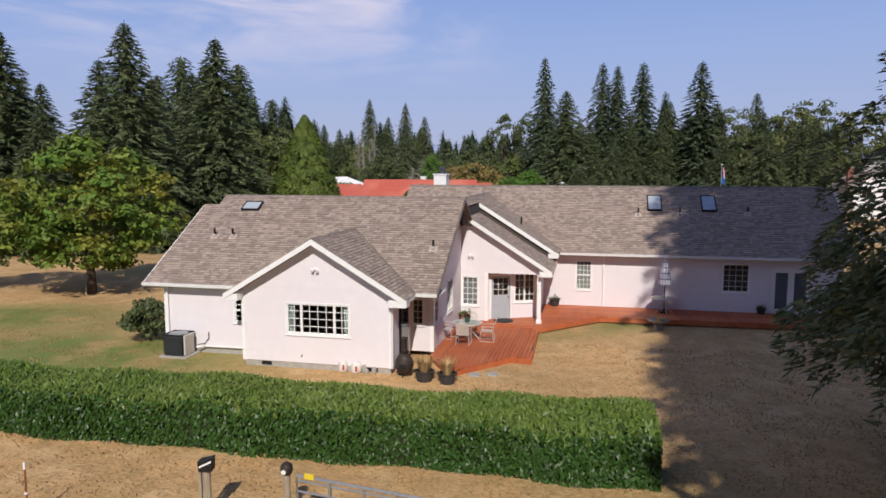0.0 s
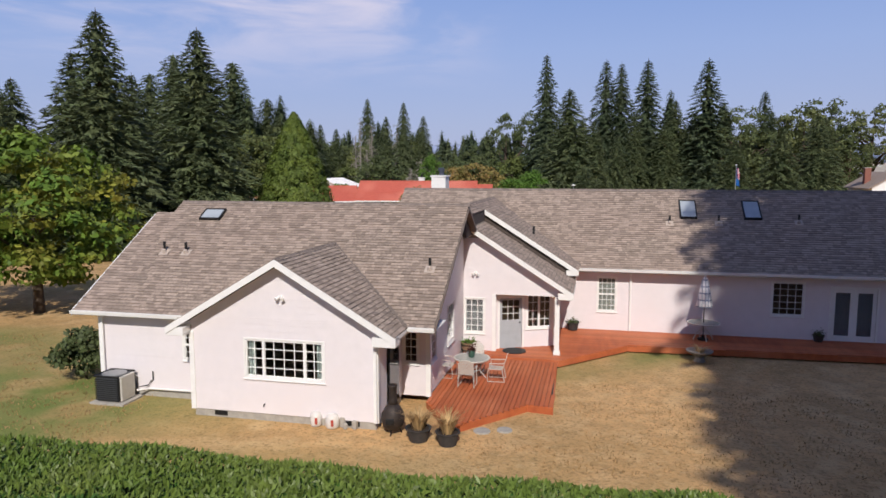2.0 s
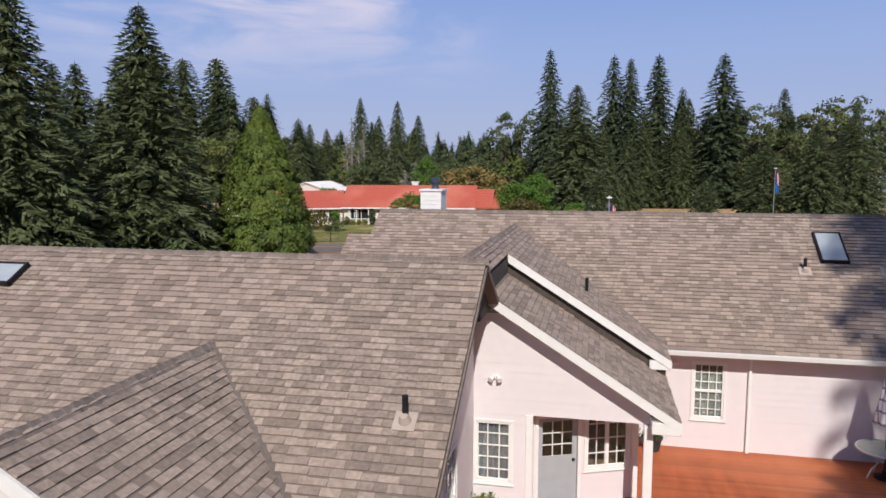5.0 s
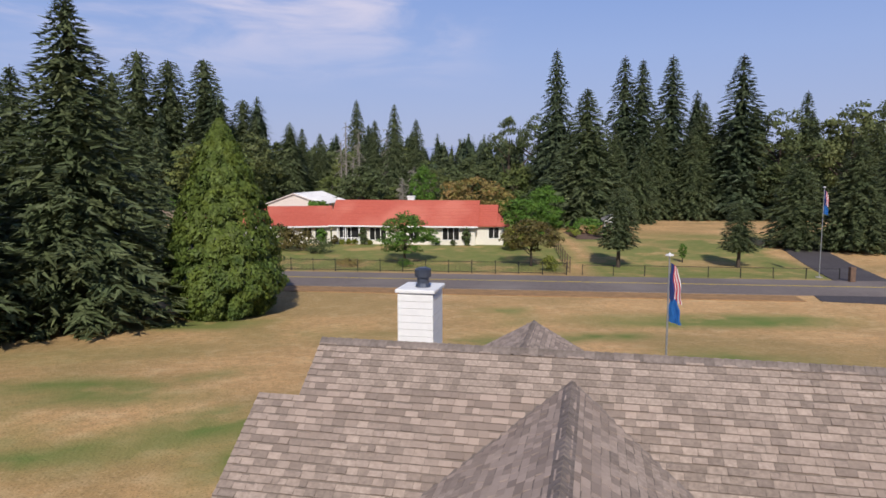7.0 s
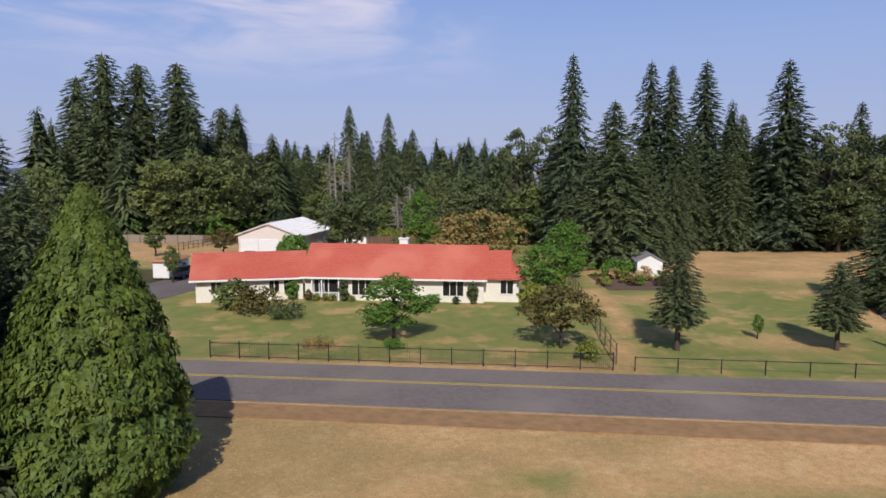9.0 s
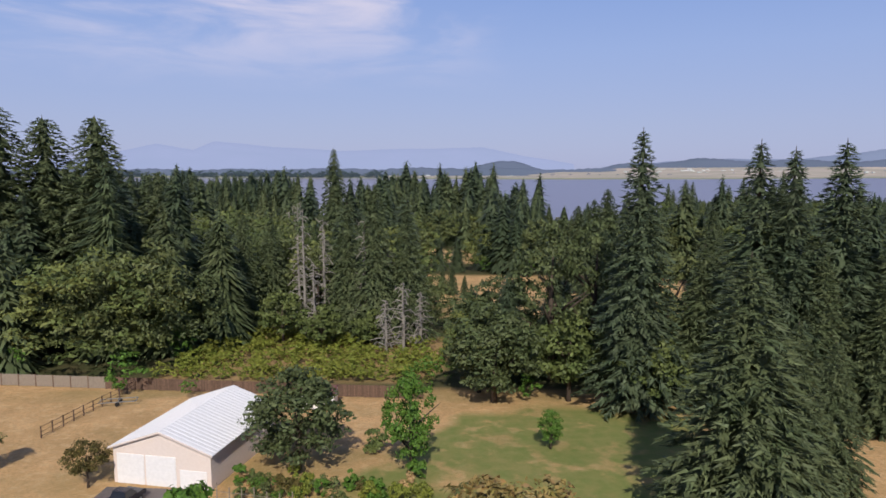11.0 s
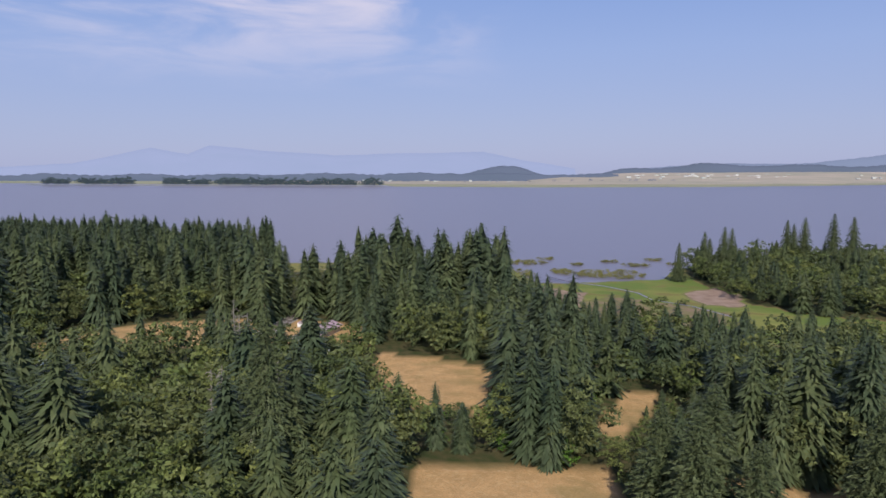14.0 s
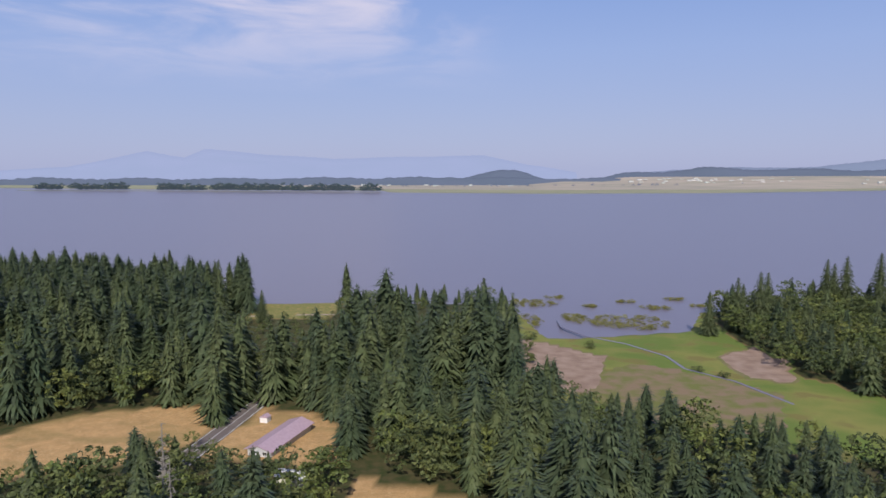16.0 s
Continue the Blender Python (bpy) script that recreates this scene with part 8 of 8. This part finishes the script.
part("cable", Mb().tube([(-8.15, 0.75, 0.15), (-7.95, 0.93, 0.16), (-7.85, 0.94, 0.30), (-7.78, 0.95, 0.34), (-7.78, 0.95, 0.62)], 0.018, 8), M_BLACK, cb)
part("pipe", Mb().tube([(-8.2, 0.70, 0.05), (-7.9, 0.92, 0.06), (-5.65, 0.92, 0.08)], 0.03, 8), M_WHITE, cb)
sp = thing("standpipe", hp(-3.35, -0.16, GZ0), "thin dark garden standpipe with a tap", "standpipe")
part("pipe", Mb().tube([(0, 0, -0.2), (0, 0, 0.62)], 0.016, 8), M_DARKIRON, sp)
part("tap", Mb().tube([(0, 0, 0.5), (0, -0.09, 0.5), (0, -0.12, 0.45)], 0.018, 8), M_DARKIRON, sp)
part("rod", Mb().tube([(0.14, 0, -0.2), (0.15, 0, 0.5)], 0.01, 6), M_DARKIRON, sp)

# clutter along the gable wall
M_JUG = mat("white_plastic", (0.72, 0.69, 0.66), (0.62, 0.58, 0.55), 0.5, 6)
for u, v, r_, h_, nm, lb in ((-1.78, -0.22, 0.17, 0.42, "plastic_sack", "crumpled white plastic sack leaning on the wall"), (-1.28, -0.25, 0.20, 0.40, "plastic_bucket", "white plastic bucket beside the wall")):
    m_ = thing(nm, hp(u, v, GZ0), lb, nm.split("_")[1], "clutter by the wall")
    part("body", Mb().lathe([(r_ * 0.85, 0), (r_, 0.06), (r_ * 1.02, h_ * 0.7), (r_ * 0.8, h_ * 0.92), (r_ * 0.35, h_)], 0, 0, 12), M_JUG, m_, smooth=True)
    part("label", Mb().box(0.03, 0.1, -r_ * 1.03, -r_ * 0.9, 0.1, 0.28), mat("red_print", (0.45, 0.08, 0.06), (0.4, 0.07, 0.05), 0.6, 5), m_, "faded red print")
for u, v, sx, sy, sz in ((-1.0, -0.18, 0.14, 0.12, 0.30), (-0.62, -0.2, 0.20, 0.14, 0.24), (-0.88, -0.30, 0.12, 0.1, 0.16)):
    m_ = Mb().box(-sx / 2, sx / 2, -sy / 2, sy / 2, 0, sz, 0.02)
    o = part("building_block", m_, M_CONC)
    o.matrix_basis = hp(u, v, GZ0, u * 3)
    tagged(o, "pale concrete block lying by the wall", "block", "clutter by the wall")

# clay stove
cs = thing("chiminea", hp(0.50, -0.30, GZ0), "dark cast-iron chiminea standing at the house corner", "garden stove")
part("belly", Mb().lathe([(0.16, 0.12), (0.27, 0.24), (0.33, 0.42), (0.31, 0.58), (0.22, 0.74), (0.14, 0.84)], 0, 0, 20), M_DARKIRON, cs, smooth=True)
part("neck", Mb().lathe([(0.14, 0.84), (0.115, 0.95), (0.11, 1.30), (0.13, 1.33), (0.13, 1.37), (0.09, 1.37)], 0, 0, 16), M_DARKIRON, cs, smooth=True)
part("mouth", Mb().box(-0.12, 0.12, -0.34, -0.26, 0.33, 0.52, 0.02), M_BLACK, cs)
for a in (0.5, 2.6, 4.7):
    part("leg", Mb().tube([(0.16 * math.cos(a), 0.16 * math.sin(a), 0.2), (0.24 * math.cos(a), 0.24 * math.sin(a), 0.0)], 0.02, 6), M_BLACK, cs)


def blades(n, r, h, g, out=0.5):
    """Arching grass blades from one root."""
    V, F = [], []
    for i in range(n):
        a, l = g.random() * 6.283, h * (0.6 + 0.5 * g.random())
        d, s_ = Vector((math.cos(a), math.sin(a), 0)), Vector((-math.sin(a), math.cos(a), 0)) * 0.012
        b = d * r * g.random() * 0.5
        m1, e = b + d * l * out * 0.35 + Vector((0, 0, l * 0.65)), b + d * l * out * (0.7 + 0.6 * g.random()) + Vector((0, 0, l * (0.75 + 0.25 * g.random())))
        o = len(V)
        V += [b - s_, b + s_, m1 + s_, m1 - s_, e]
        F += [(o, o + 1, o + 2, o + 3), (o + 3, o + 2, o + 4)]
    return V, F


def pot(u, v, z, r, h, label, pot_mat, plant, plant_label, name="plant_pot", turn=0.0):
    g = random.Random(int(u * 100))
    t = thing(name, hp(u, v, z, turn), label, "plant pot")
    part("pot", Mb().lathe([(r * 0.72, 0), (r * 0.95, h * 0.92), (r * 1.05, h * 0.93), (r * 1.05, h), (r * 0.9, h), (r * 0.86, h * 0.85)], 0, 0, 20), pot_mat, t)
    part("soil", Mb().lathe([(0.0, h * 0.8), (r * 0.88, h * 0.85), (0.0, h * 0.88)], 0, 0, 14), mat("potting_soil", (0.05, 0.035, 0.025), (0.035, 0.025, 0.02), 0.95, 30), t)
    m_ = Mb()
    if plant is L_STRAW:
        V, F = blades(150, r, 0.62, g, 0.75)
    else:
        V, F = [], []
        for i in range(160):
            p = Vector((g.gauss(0, r * 0.5), g.gauss(0, r * 0.5), abs(g.gauss(0.03, 0.09))))
            d, e = Vector((g.gauss(0, 1), g.gauss(0, 1), 0.6)).normalized() * 0.05, Vector((g.gauss(0, 1), g.gauss(0, 1), 0)).normalized() * 0.025
            o = len(V)
            V += [p - d, p + e, p + d, p - e]
            F += [(o, o + 1, o + 2, o + 3)]
    m_.add([Vector(p) + Vector((0, 0, h * 0.86)) for p in V], F)
    part("foliage", m_, plant, t, plant_label)
    return t


M_POTB = mat("black_plastic_pot", (0.035, 0.035, 0.037), (0.055, 0.05, 0.05), 0.6, 8)
pot(1.30, -0.62, GZ0, 0.34, 0.36, "round black pot with dried ornamental grass", M_POTB, L_STRAW, "dried straw-coloured grass")
pot(2.12, -0.72, GZ0, 0.32, 0.36, "black tub with dried ornamental grass", M_POTB, L_STRAW, "dried straw-coloured grass")
pot(4.85, 12.0, 0.08, 0.27, 0.34, "black pot with a few low green leaves", M_POTB, L_DECD, "low green leaves")
pot(14.55, 12.1, 0.08, 0.22, 0.26, "low dark pot beside the double door", M_POTB, L_DECD, "")
tub = pot(1.16, 7.42, 0.08, 0.30, 0.38, "half-barrel planter with bright green seedlings against the wall", mat("barrel_wood", (0.34, 0.23, 0.15), (0.25, 0.16, 0.10), 0.85, 6, stretch=(6, 6, 0.5), bump=0.3), L_GREEN, "bright green seedlings", "barrel_planter")
for z in (0.08, 0.28):
    part("hoop", Mb().lathe([(0.275 if z < 0.2 else 0.292, z), (0.285 if z < 0.2 else 0.30, z), (0.288 if z < 0.2 else 0.304, z + 0.03), (0.27, z + 0.03)], 0, 0, 20), M_BLACK, tub)

# stepping stones
for u, v, r_ in ((2.85, 0.35, 0.24), (3.45, 0.55, 0.22)):
    o = part("stepping_stone", Mb().lathe([(r_, -0.05), (r_, 0.03), (r_ * 0.9, 0.045), (0.0, 0.05)], 0, 0, 14), M_CONC)
    o.matrix_basis = hp(u, v, GZ0)
    tagged(o, "round weathered stepping stone in the dry grass", "stepping stone", "stones by the deck")

# patio table and chairs
M_PALE = mat("cream_painted_metal", (0.66, 0.62, 0.57), (0.58, 0.54, 0.49), 0.45, 8, metal=0.2)
M_FROST = mat("frosted_table_glass", (0.42, 0.42, 0.38), (0.36, 0.37, 0.33), 0.2, 3, spec=0.6)
DZ = 0.03
pt = thing("patio_table", hp(1.84, 4.32, DZ), "round frosted-glass patio table with cream metal legs", "table")
part("tabletop", Mb().lathe([(0.0, 0.69), (0.56, 0.69), (0.56, 0.705), (0.0, 0.706)], 0, 0, 32), M_FROST, pt, "frosted glass top")
part("rim", Mb().lathe([(0.56, 0.68), (0.605, 0.68), (0.612, 0.70), (0.605, 0.722), (0.56, 0.715), (0.56, 0.68)], 0, 0, 32), M_PALE, pt)
for a in (0.3, 1.87, 3.44, 5.01):
    c_, s_ = math.cos(a), math.sin(a)
    part("leg", Mb().tube([(0.5 * c_, 0.5 * s_, 0.68), (0.30 * c_, 0.30 * s_, 0.45), (0.28 * c_, 0.28 * s_, 0.25), (0.48 * c_, 0.48 * s_, 0.0)], 0.02, 8), M_PALE, pt)
part("ring", Mb().tube([(0.29 * math.cos(6.283 * i / 16), 0.29 * math.sin(6.283 * i / 16), 0.33) for i in range(17)], 0.012, 6, cap=False), M_PALE, pt)
pl = pot(1.82, 4.40, DZ + 0.707, 0.13, 0.24, "green glazed pot with dark red flowers on the table", mat("green_glaze", (0.05, 0.11, 0.08), (0.04, 0.08, 0.06), 0.3, 5), leaf("dark_red_petals", (0.14, 0.02, 0.03), (0.07, 0.08, 0.03), vary=0.4), "dark red flowers and leaves", "flower_pot")


def patio_chair(m):
    """A cream wire chair on a sled base."""
    t = thing("patio_chair", m, "cream wire-mesh patio chair on bent metal legs", "chair", "chairs round the patio table")
    part("seat", Mb().prism([(-0.24, -0.24, 0.42), (0.24, -0.24, 0.42), (0.21, 0.22, 0.40), (-0.21, 0.22, 0.40)], (0, 0, 0.015)), M_MESHW, t, "woven pale seat")
    part("backrest", Mb().prism([(-0.24, 0.22, 0.42), (0.24, 0.22, 0.42), (0.23, 0.34, 0.80), (0.12, 0.37, 0.90), (-0.12, 0.37, 0.90), (-0.23, 0.34, 0.80)], (0, 0.012, 0)), M_MESHW, t, "woven pale backrest")
    part("back_frame", Mb().tube([(-0.25, 0.22, 0.42), (-0.24, 0.34, 0.80), (-0.12, 0.375, 0.91), (0.12, 0.375, 0.91), (0.24, 0.34, 0.80), (0.25, 0.22, 0.42)], 0.012, 6), M_PALE, t)
    for s_ in (-1, 1):
        part("leg", Mb().tube([(s_ * 0.25, -0.24, 0.42), (s_ * 0.26, -0.26, 0.02), (s_ * 0.26, 0.30, 0.02)], 0.012, 6), M_PALE, t)
        part("leg", Mb().tube([(s_ * 0.25, 0.22, 0.42), (s_ * 0.26, 0.30, 0.02)], 0.012, 6), M_PALE, t)
        part("armrest", Mb().tube([(s_ * 0.25, -0.20, 0.42), (s_ * 0.27, -0.20, 0.62), (s_ * 0.26, 0.28, 0.64)], 0.014, 6), M_PALE, t)
    return t


def mesh_weave():
    """A pale wire mesh with open holes."""
    m = bpy.data.materials.new("pale_wire_mesh")
    m.use_nodes = True
    n, l = m.node_tree.nodes, m.node_tree.links
    b = n["Principled BSDF"]
    b.inputs["Base Color"].default_value = (0.6, 0.56, 0.51, 1)
    b.inputs["Roughness"].default_value = 0.5
    ck = n.new("ShaderNodeTexVoronoi")
    ck.inputs["Scale"].default_value = 42.0
    tc = n.new("ShaderNodeTexCoord")
    l.new(tc.outputs["Object"], ck.inputs["Vector"])
    gt_ = n.new("ShaderNodeMath")
    gt_.operation = "GREATER_THAN"
    gt_.inputs[1].default_value = 0.42
    l.new(ck.outputs["Distance"], gt_.inputs[0])
    l.new(gt_.outputs[0], b.inputs["Alpha"])
    return m


M_MESHW = mesh_weave()
chair = patio_chair(hp(1.84, 3.55, DZ, math.pi))
for u, v, turn in ((1.0, 4.35, radians(84)), (1.8, 5.15, radians(-4)), (2.66, 4.3, radians(-88))):
    copy_thing(chair, hp(u, v, DZ, turn))

# umbrella and its table by the long wall
ut = thing("umbrella_table", hp(10.08, 11.42, 0.07), "oval glass garden table on curved metal legs", "table")
part("tabletop", Mb().lathe([(0.0, 0.69), (0.60, 0.69), (0.62, 0.70), (0.60, 0.715), (0.0, 0.716)], 0, 0, 28), M_FROST, ut)
part("rim", Mb().lathe([(0.60, 0.68), (0.635, 0.685), (0.635, 0.72), (0.60, 0.72), (0.60, 0.68)], 0, 0, 28), M_PALE, ut)
for a in (0.2, 1.77, 3.34, 4.91):
    c_, s_ = math.cos(a), math.sin(a)
    part("leg", Mb().tube([(0.06 * c_, 0.06 * s_, 0.69), (0.08 * c_, 0.08 * s_, 0.45), (0.30 * c_, 0.30 * s_, 0.22), (0.40 * c_, 0.40 * s_, 0.0)], 0.02, 8), M_PALE, ut)
um = thing("garden_umbrella", hp(10.08, 11.42, 0.07), "closed blue and white checked garden umbrella standing in the table", "umbrella")
part("pole", Mb().tube([(0, 0, 0.0), (0, 0, 2.62)], 0.022, 10), M_BLACK, um)
part("base", Mb().lathe([(0.22, 0.0), (0.22, 0.05), (0.06, 0.09), (0.05, 0.18)], 0, 0, 16), M_BLACK, um)


def check_cloth():
    m = bpy.data.materials.new("checked_cloth")
    m.use_nodes = True
    n, l = m.node_tree.nodes, m.node_tree.links
    b = n["Principled BSDF"]
    b.inputs["Roughness"].default_value = 0.9
    tc = n.new("ShaderNodeTexCoord")
    w1, w2 = n.new("ShaderNodeTexWave"), n.new("ShaderNodeTexWave")
    w1.bands_direction, w2.bands_direction = "Z", "X"
    w1.inputs["Scale"].default_value, w2.inputs["Scale"].default_value = 1.15, 2.6
    mx = n.new("ShaderNodeMath")
    mx.operation = "MULTIPLY"
    for i, w in enumerate((w1, w2)):
        l.new(tc.outputs["Object"], w.inputs["Vector"])
        r = n.new("ShaderNodeMapRange")
        r.inputs["From Min"].default_value, r.inputs["From Max"].default_value = 0.04, 0.14
        l.new(w.outputs["Fac"], r.inputs["Value"])
        l.new(r.outputs[0], mx.inputs[i])
    c = n.new("ShaderNodeMix")
    c.data_type = "RGBA"
    c.inputs["A"].default_value, c.inputs["B"].default_value = (0.20, 0.22, 0.32, 1), (0.72, 0.71, 0.74, 1)
    l.new(mx.outputs[0], c.inputs["Factor"])
    l.new(c.outputs["Result"], b.inputs["Base Color"])
    return m


cn_ = Mb()
prof = ((0.03, 2.58), (0.10, 2.45), (0.16, 2.1), (0.22, 1.7), (0.29, 1.35), (0.27, 1.33), (0.2, 1.4))
vs, fs, sd = [], [], 32
for r_, z in prof:
    for k in range(sd):
        rr = r_ * (1 + 0.16 * math.cos(8 * 6.283 * k / sd))
        vs.append((rr * math.cos(6.283 * k / sd), rr * math.sin(6.283 * k / sd), z))
for i in range(len(prof) - 1):
    for k in range(sd):
        fs.append((i * sd + k, i * sd + (k + 1) % sd, (i + 1) * sd + (k + 1) % sd, (i + 1) * sd + k))
cn_.add(vs, fs)
part("canopy", cn_, check_cloth(), um, "closed checked cloth canopy", smooth=True)
part("finial", Mb().lathe([(0.0, 2.56), (0.035, 2.60), (0.03, 2.68), (0.0, 2.70)], 0, 0, 10), M_WHITE, um)

# bird bath of rough stone at the deck's edge
bb = thing("bird_bath", hp(9.65, 9.1, GZ0), "low rough stone bird bath with dry plants", "bird bath")
part("bowl", Mb().lathe([(0.22, 0.0), (0.16, 0.12), (0.18, 0.22), (0.46, 0.36), (0.50, 0.42), (0.45, 0.42), (0.2, 0.34), (0.0, 0.33)], 0, 0, 18), mat("rough_stone", (0.36, 0.32, 0.28), (0.24, 0.21, 0.18), 0.95, 9, bump=0.8, bscale=14), bb)
V, F = blades(60, 0.3, 0.3, random.Random(4), 1.2)
part("dry_plants", Mb().add([Vector(p) + Vector((0, 0, 0.33)) for p in V], F), L_STRAW, bb, "dry straw leaves")

# shrub at the west corner
sh_ = thing("corner_shrub", Matrix.Translation((-12.3, 30.6, GZ0)), "dark green rounded shrub at the corner of the house", "shrub")
V, F = blob_arrays(95, 1.75, 1.15, 0.04, 40, 60, 0.09, 0.3)
part("foliage", big_mesh("foliage", V, F), L_DECD, sh_)
part("stem", Mb().tube([(0, 0, -0.1), (0.05, 0, 0.9)], [0.06, 0.02], 6), M_BARK, sh_)
# dark hatch with white ends on the west slope of the raised roof
hatch = part("roof_hatch", Mb().box(-0.55, 0.55, -0.28, 0.28, 0.0, 0.12, 0.01), M_UNDER, house, "dark low roof hatch with white ends")
hatch.matrix_basis = Matrix.Translation((-0.75, 8.75, roof_z("C", -0.75, 8.75))) @ Matrix.Rotation(-math.atan(SC), 4, "Y")
for p_ in ((-0.60, -0.2), (0.60, -0.2), (0.60, 0.24)):
    part("hatch_end", Mb().box(p_[0] - 0.05, p_[0] + 0.05, p_[1] - 0.16, p_[1] + 0.16, 0.02, 0.15, 0.008), M_TRIM, hatch)

# the marsh stream
strip("stream", [(53, 690), (53, 668), (64, 643), (83, 624), (97, 597), (99, 572), (115, 551), (126, 518)], 0.8, 0.13, lm, "narrow stream winding through the marsh", "stream", step=4.0)
for i, (x, y, w, h) in enumerate(((30, 632, 9, 5), (26, 606, 8, 5), (60, 612, 8, 4), (24, 580, 9, 6), (103, 566, 7, 3), (112, 556, 6, 3))):
    shrub(x, y, w, h, L_OLIVE, "low olive bush at the edge of the marsh", 420 + i, name="marsh_bush", n=16)
# white cabin by the back fence
gc = thing("garden_cabin", Matrix.Translation((-24.4, 186.3, zg(187))), "small white cabin with a maroon shed roof by the fence", "cabin")
part("wall", Mb().prism([(0, 0, -0.2), (0, 2.6, -0.2), (0, 2.6, 2.6), (0, 0, 2.2)], (4.4, 0, 0)), M_WHITE, gc)
part("roof", Mb().prism([(-0.2, -0.25, 2.15), (-0.2, 1.4, 3.0), (-0.2, 2.85, 2.5), (-0.2, 2.85, 2.42), (-0.2, 1.4, 2.92), (-0.2, -0.25, 2.07)], (4.8, 0, 0)), mat("maroon_shingle", (0.15, 0.07, 0.065), (0.11, 0.05, 0.05), 0.9, 6, bump=0.3), gc, "maroon shingle roof")
for x in (0.35, 3.2):
    flat_window(gc, x, x + 0.7, 1.2, 1.85, 0.0, 2)
# pale-roofed outbuilding near the lake road
ob_ = thing("outbuilding", pose(-62, 436, zg(437), 0, 0, -16), "low outbuilding with a white roof among the trees", "outbuilding")
part("wall", Mb().box(0, 9, 0, 5, -0.5, 2.5), M_CREAM, ob_)
part("roof", Mb().prism([(-0.4, -0.4, 2.45), (-0.4, 2.5, 3.7), (-0.4, 5.4, 2.45), (-0.4, 5.4, 2.35), (-0.4, 2.5, 3.6), (-0.4, -0.4, 2.35)], (9.8, 0, 0)), M_WHITE, ob_, "white metal roof")
# flower bed on the front lawn
M_MULCH = mat("bark_mulch", (0.16, 0.085, 0.05), (0.10, 0.055, 0.035), 0.95, 8, bump=0.7, bscale=12)
bed = Mb().lathe([(2.3, -0.2), (2.3, 0.03), (2.1, 0.08), (0.0, 0.12)], 0, 0, 22)
bed_ = part("flower_bed", bed, M_MULCH)
bed_.location, bed_.scale = (14.6, 58.2, zg(58.2)), (1.0, 0.75, 1.0)
tagged(bed_, "round bed of brown bark mulch on the lawn", "flower bed")
for i, (x, y, r_, h_, lm_, lb) in enumerate(((14.1, 58.8, 0.75, 0.9, L_GREEN, "bright yellow-green shrub in the mulch bed"), (15.3, 58.6, 0.6, 0.8, L_GREEN, "bright yellow-green shrub in the mulch bed"), (14.9, 57.5, 0.7, 0.8, L_OLIVE, "olive shrub in the mulch bed"),
                                              (10.2, 56.8, 0.9, 0.6, L_PLUM, "low dark brown shrub on the lawn"), (8.9, 56.4, 0.6, 0.5, L_PLUM, "low dark brown shrub on the lawn"))):
    s_ = thing("lawn_shrub", Matrix.Translation((x, y, zg(y) + (0.05 if x > 12 else 0))), lb, "shrub", "shrubs on the front lawn")
    V, F = blob_arrays(200 + i, h_, r_, 0.02, 26, 40, 0.07, 0.35)
    part("foliage", big_mesh("foliage", V, F), lm_, s_)
    part("stem", Mb().tube([(0, 0, -0.1), (0.02, 0, h_ * 0.6)], [0.04, 0.015], 6), M_BARK, s_)

# big rounded shrubs beside the drive of the red-roofed house
for i, (x, y, w, h) in enumerate(((-25.8, 151.5, 5.4, 4.4), (-23.8, 142.8, 5.2, 3.6), (-26.2, 145.8, 3.8, 3.0))):
    shrub(x, y, w, h, L_GREEN, "big rounded bright green shrub beside the drive", 450 + i, name="garden_shrub", n=40)
for i, (x, y, w, h, mt) in enumerate(((-18.4, 144.0, 2.6, 1.2, L_BRONZE), (-16.2, 143.4, 1.8, 0.9, L_GREEN), (-18, 159.5, 2.6, 1.4, L_SCRUB), (-14, 158.2, 2.2, 1.3, L_DEC), (-21.5, 159, 2.4, 1.6, L_OLIVE), (-16, 160.5, 3.0, 1.8, L_DEC), (-10.5, 158.8, 2.4, 1.3, L_GREEN), (-6.5, 159.5, 2.8, 1.6, L_SCRUB), (-2.5, 160, 2.6, 1.5, L_OLIVE), (15.5, 149, 3.0, 2.2, L_GREEN), (11.5, 139, 2.2, 2.0, L_SCRUB), (-12.5, 171, 3.0, 2.6, L_DEC), (-24, 172, 3.2, 2.4, L_DECD))):
    shrub(x, y, w, h, mt, "leafy shrub in the back garden beds", 460 + i, name="bed_shrub", n=18)

# ---- single shingles below the long ridge ----
SHAPES = {}
for pos, w, tilt in SHINGLE_PIECES:
    if w not in SHAPES:
        l_, hw_ = EXPO - 0.014, (w - 0.006) / 2
        me = Mb().add([(-hw_, 0, 0.002), (hw_, 0, 0.002), (hw_, l_, 0.003), (-hw_, l_, 0.003), (-hw_, 0, 0.015), (hw_, 0, 0.015), (hw_, l_, 0.004), (-hw_, l_, 0.004)],
                      [(4, 5, 6, 7), (0, 1, 5, 4), (1, 2, 6, 5), (3, 0, 4, 7)]).mesh("shingle")
        me.materials.append(M_SHINGLE)
        SHAPES[w] = me
    o = new("shingle", SHAPES[w])
    o.parent = house
    o.matrix_basis = Matrix.Translation(pos) @ Matrix.Rotation(tilt, 4, "X")
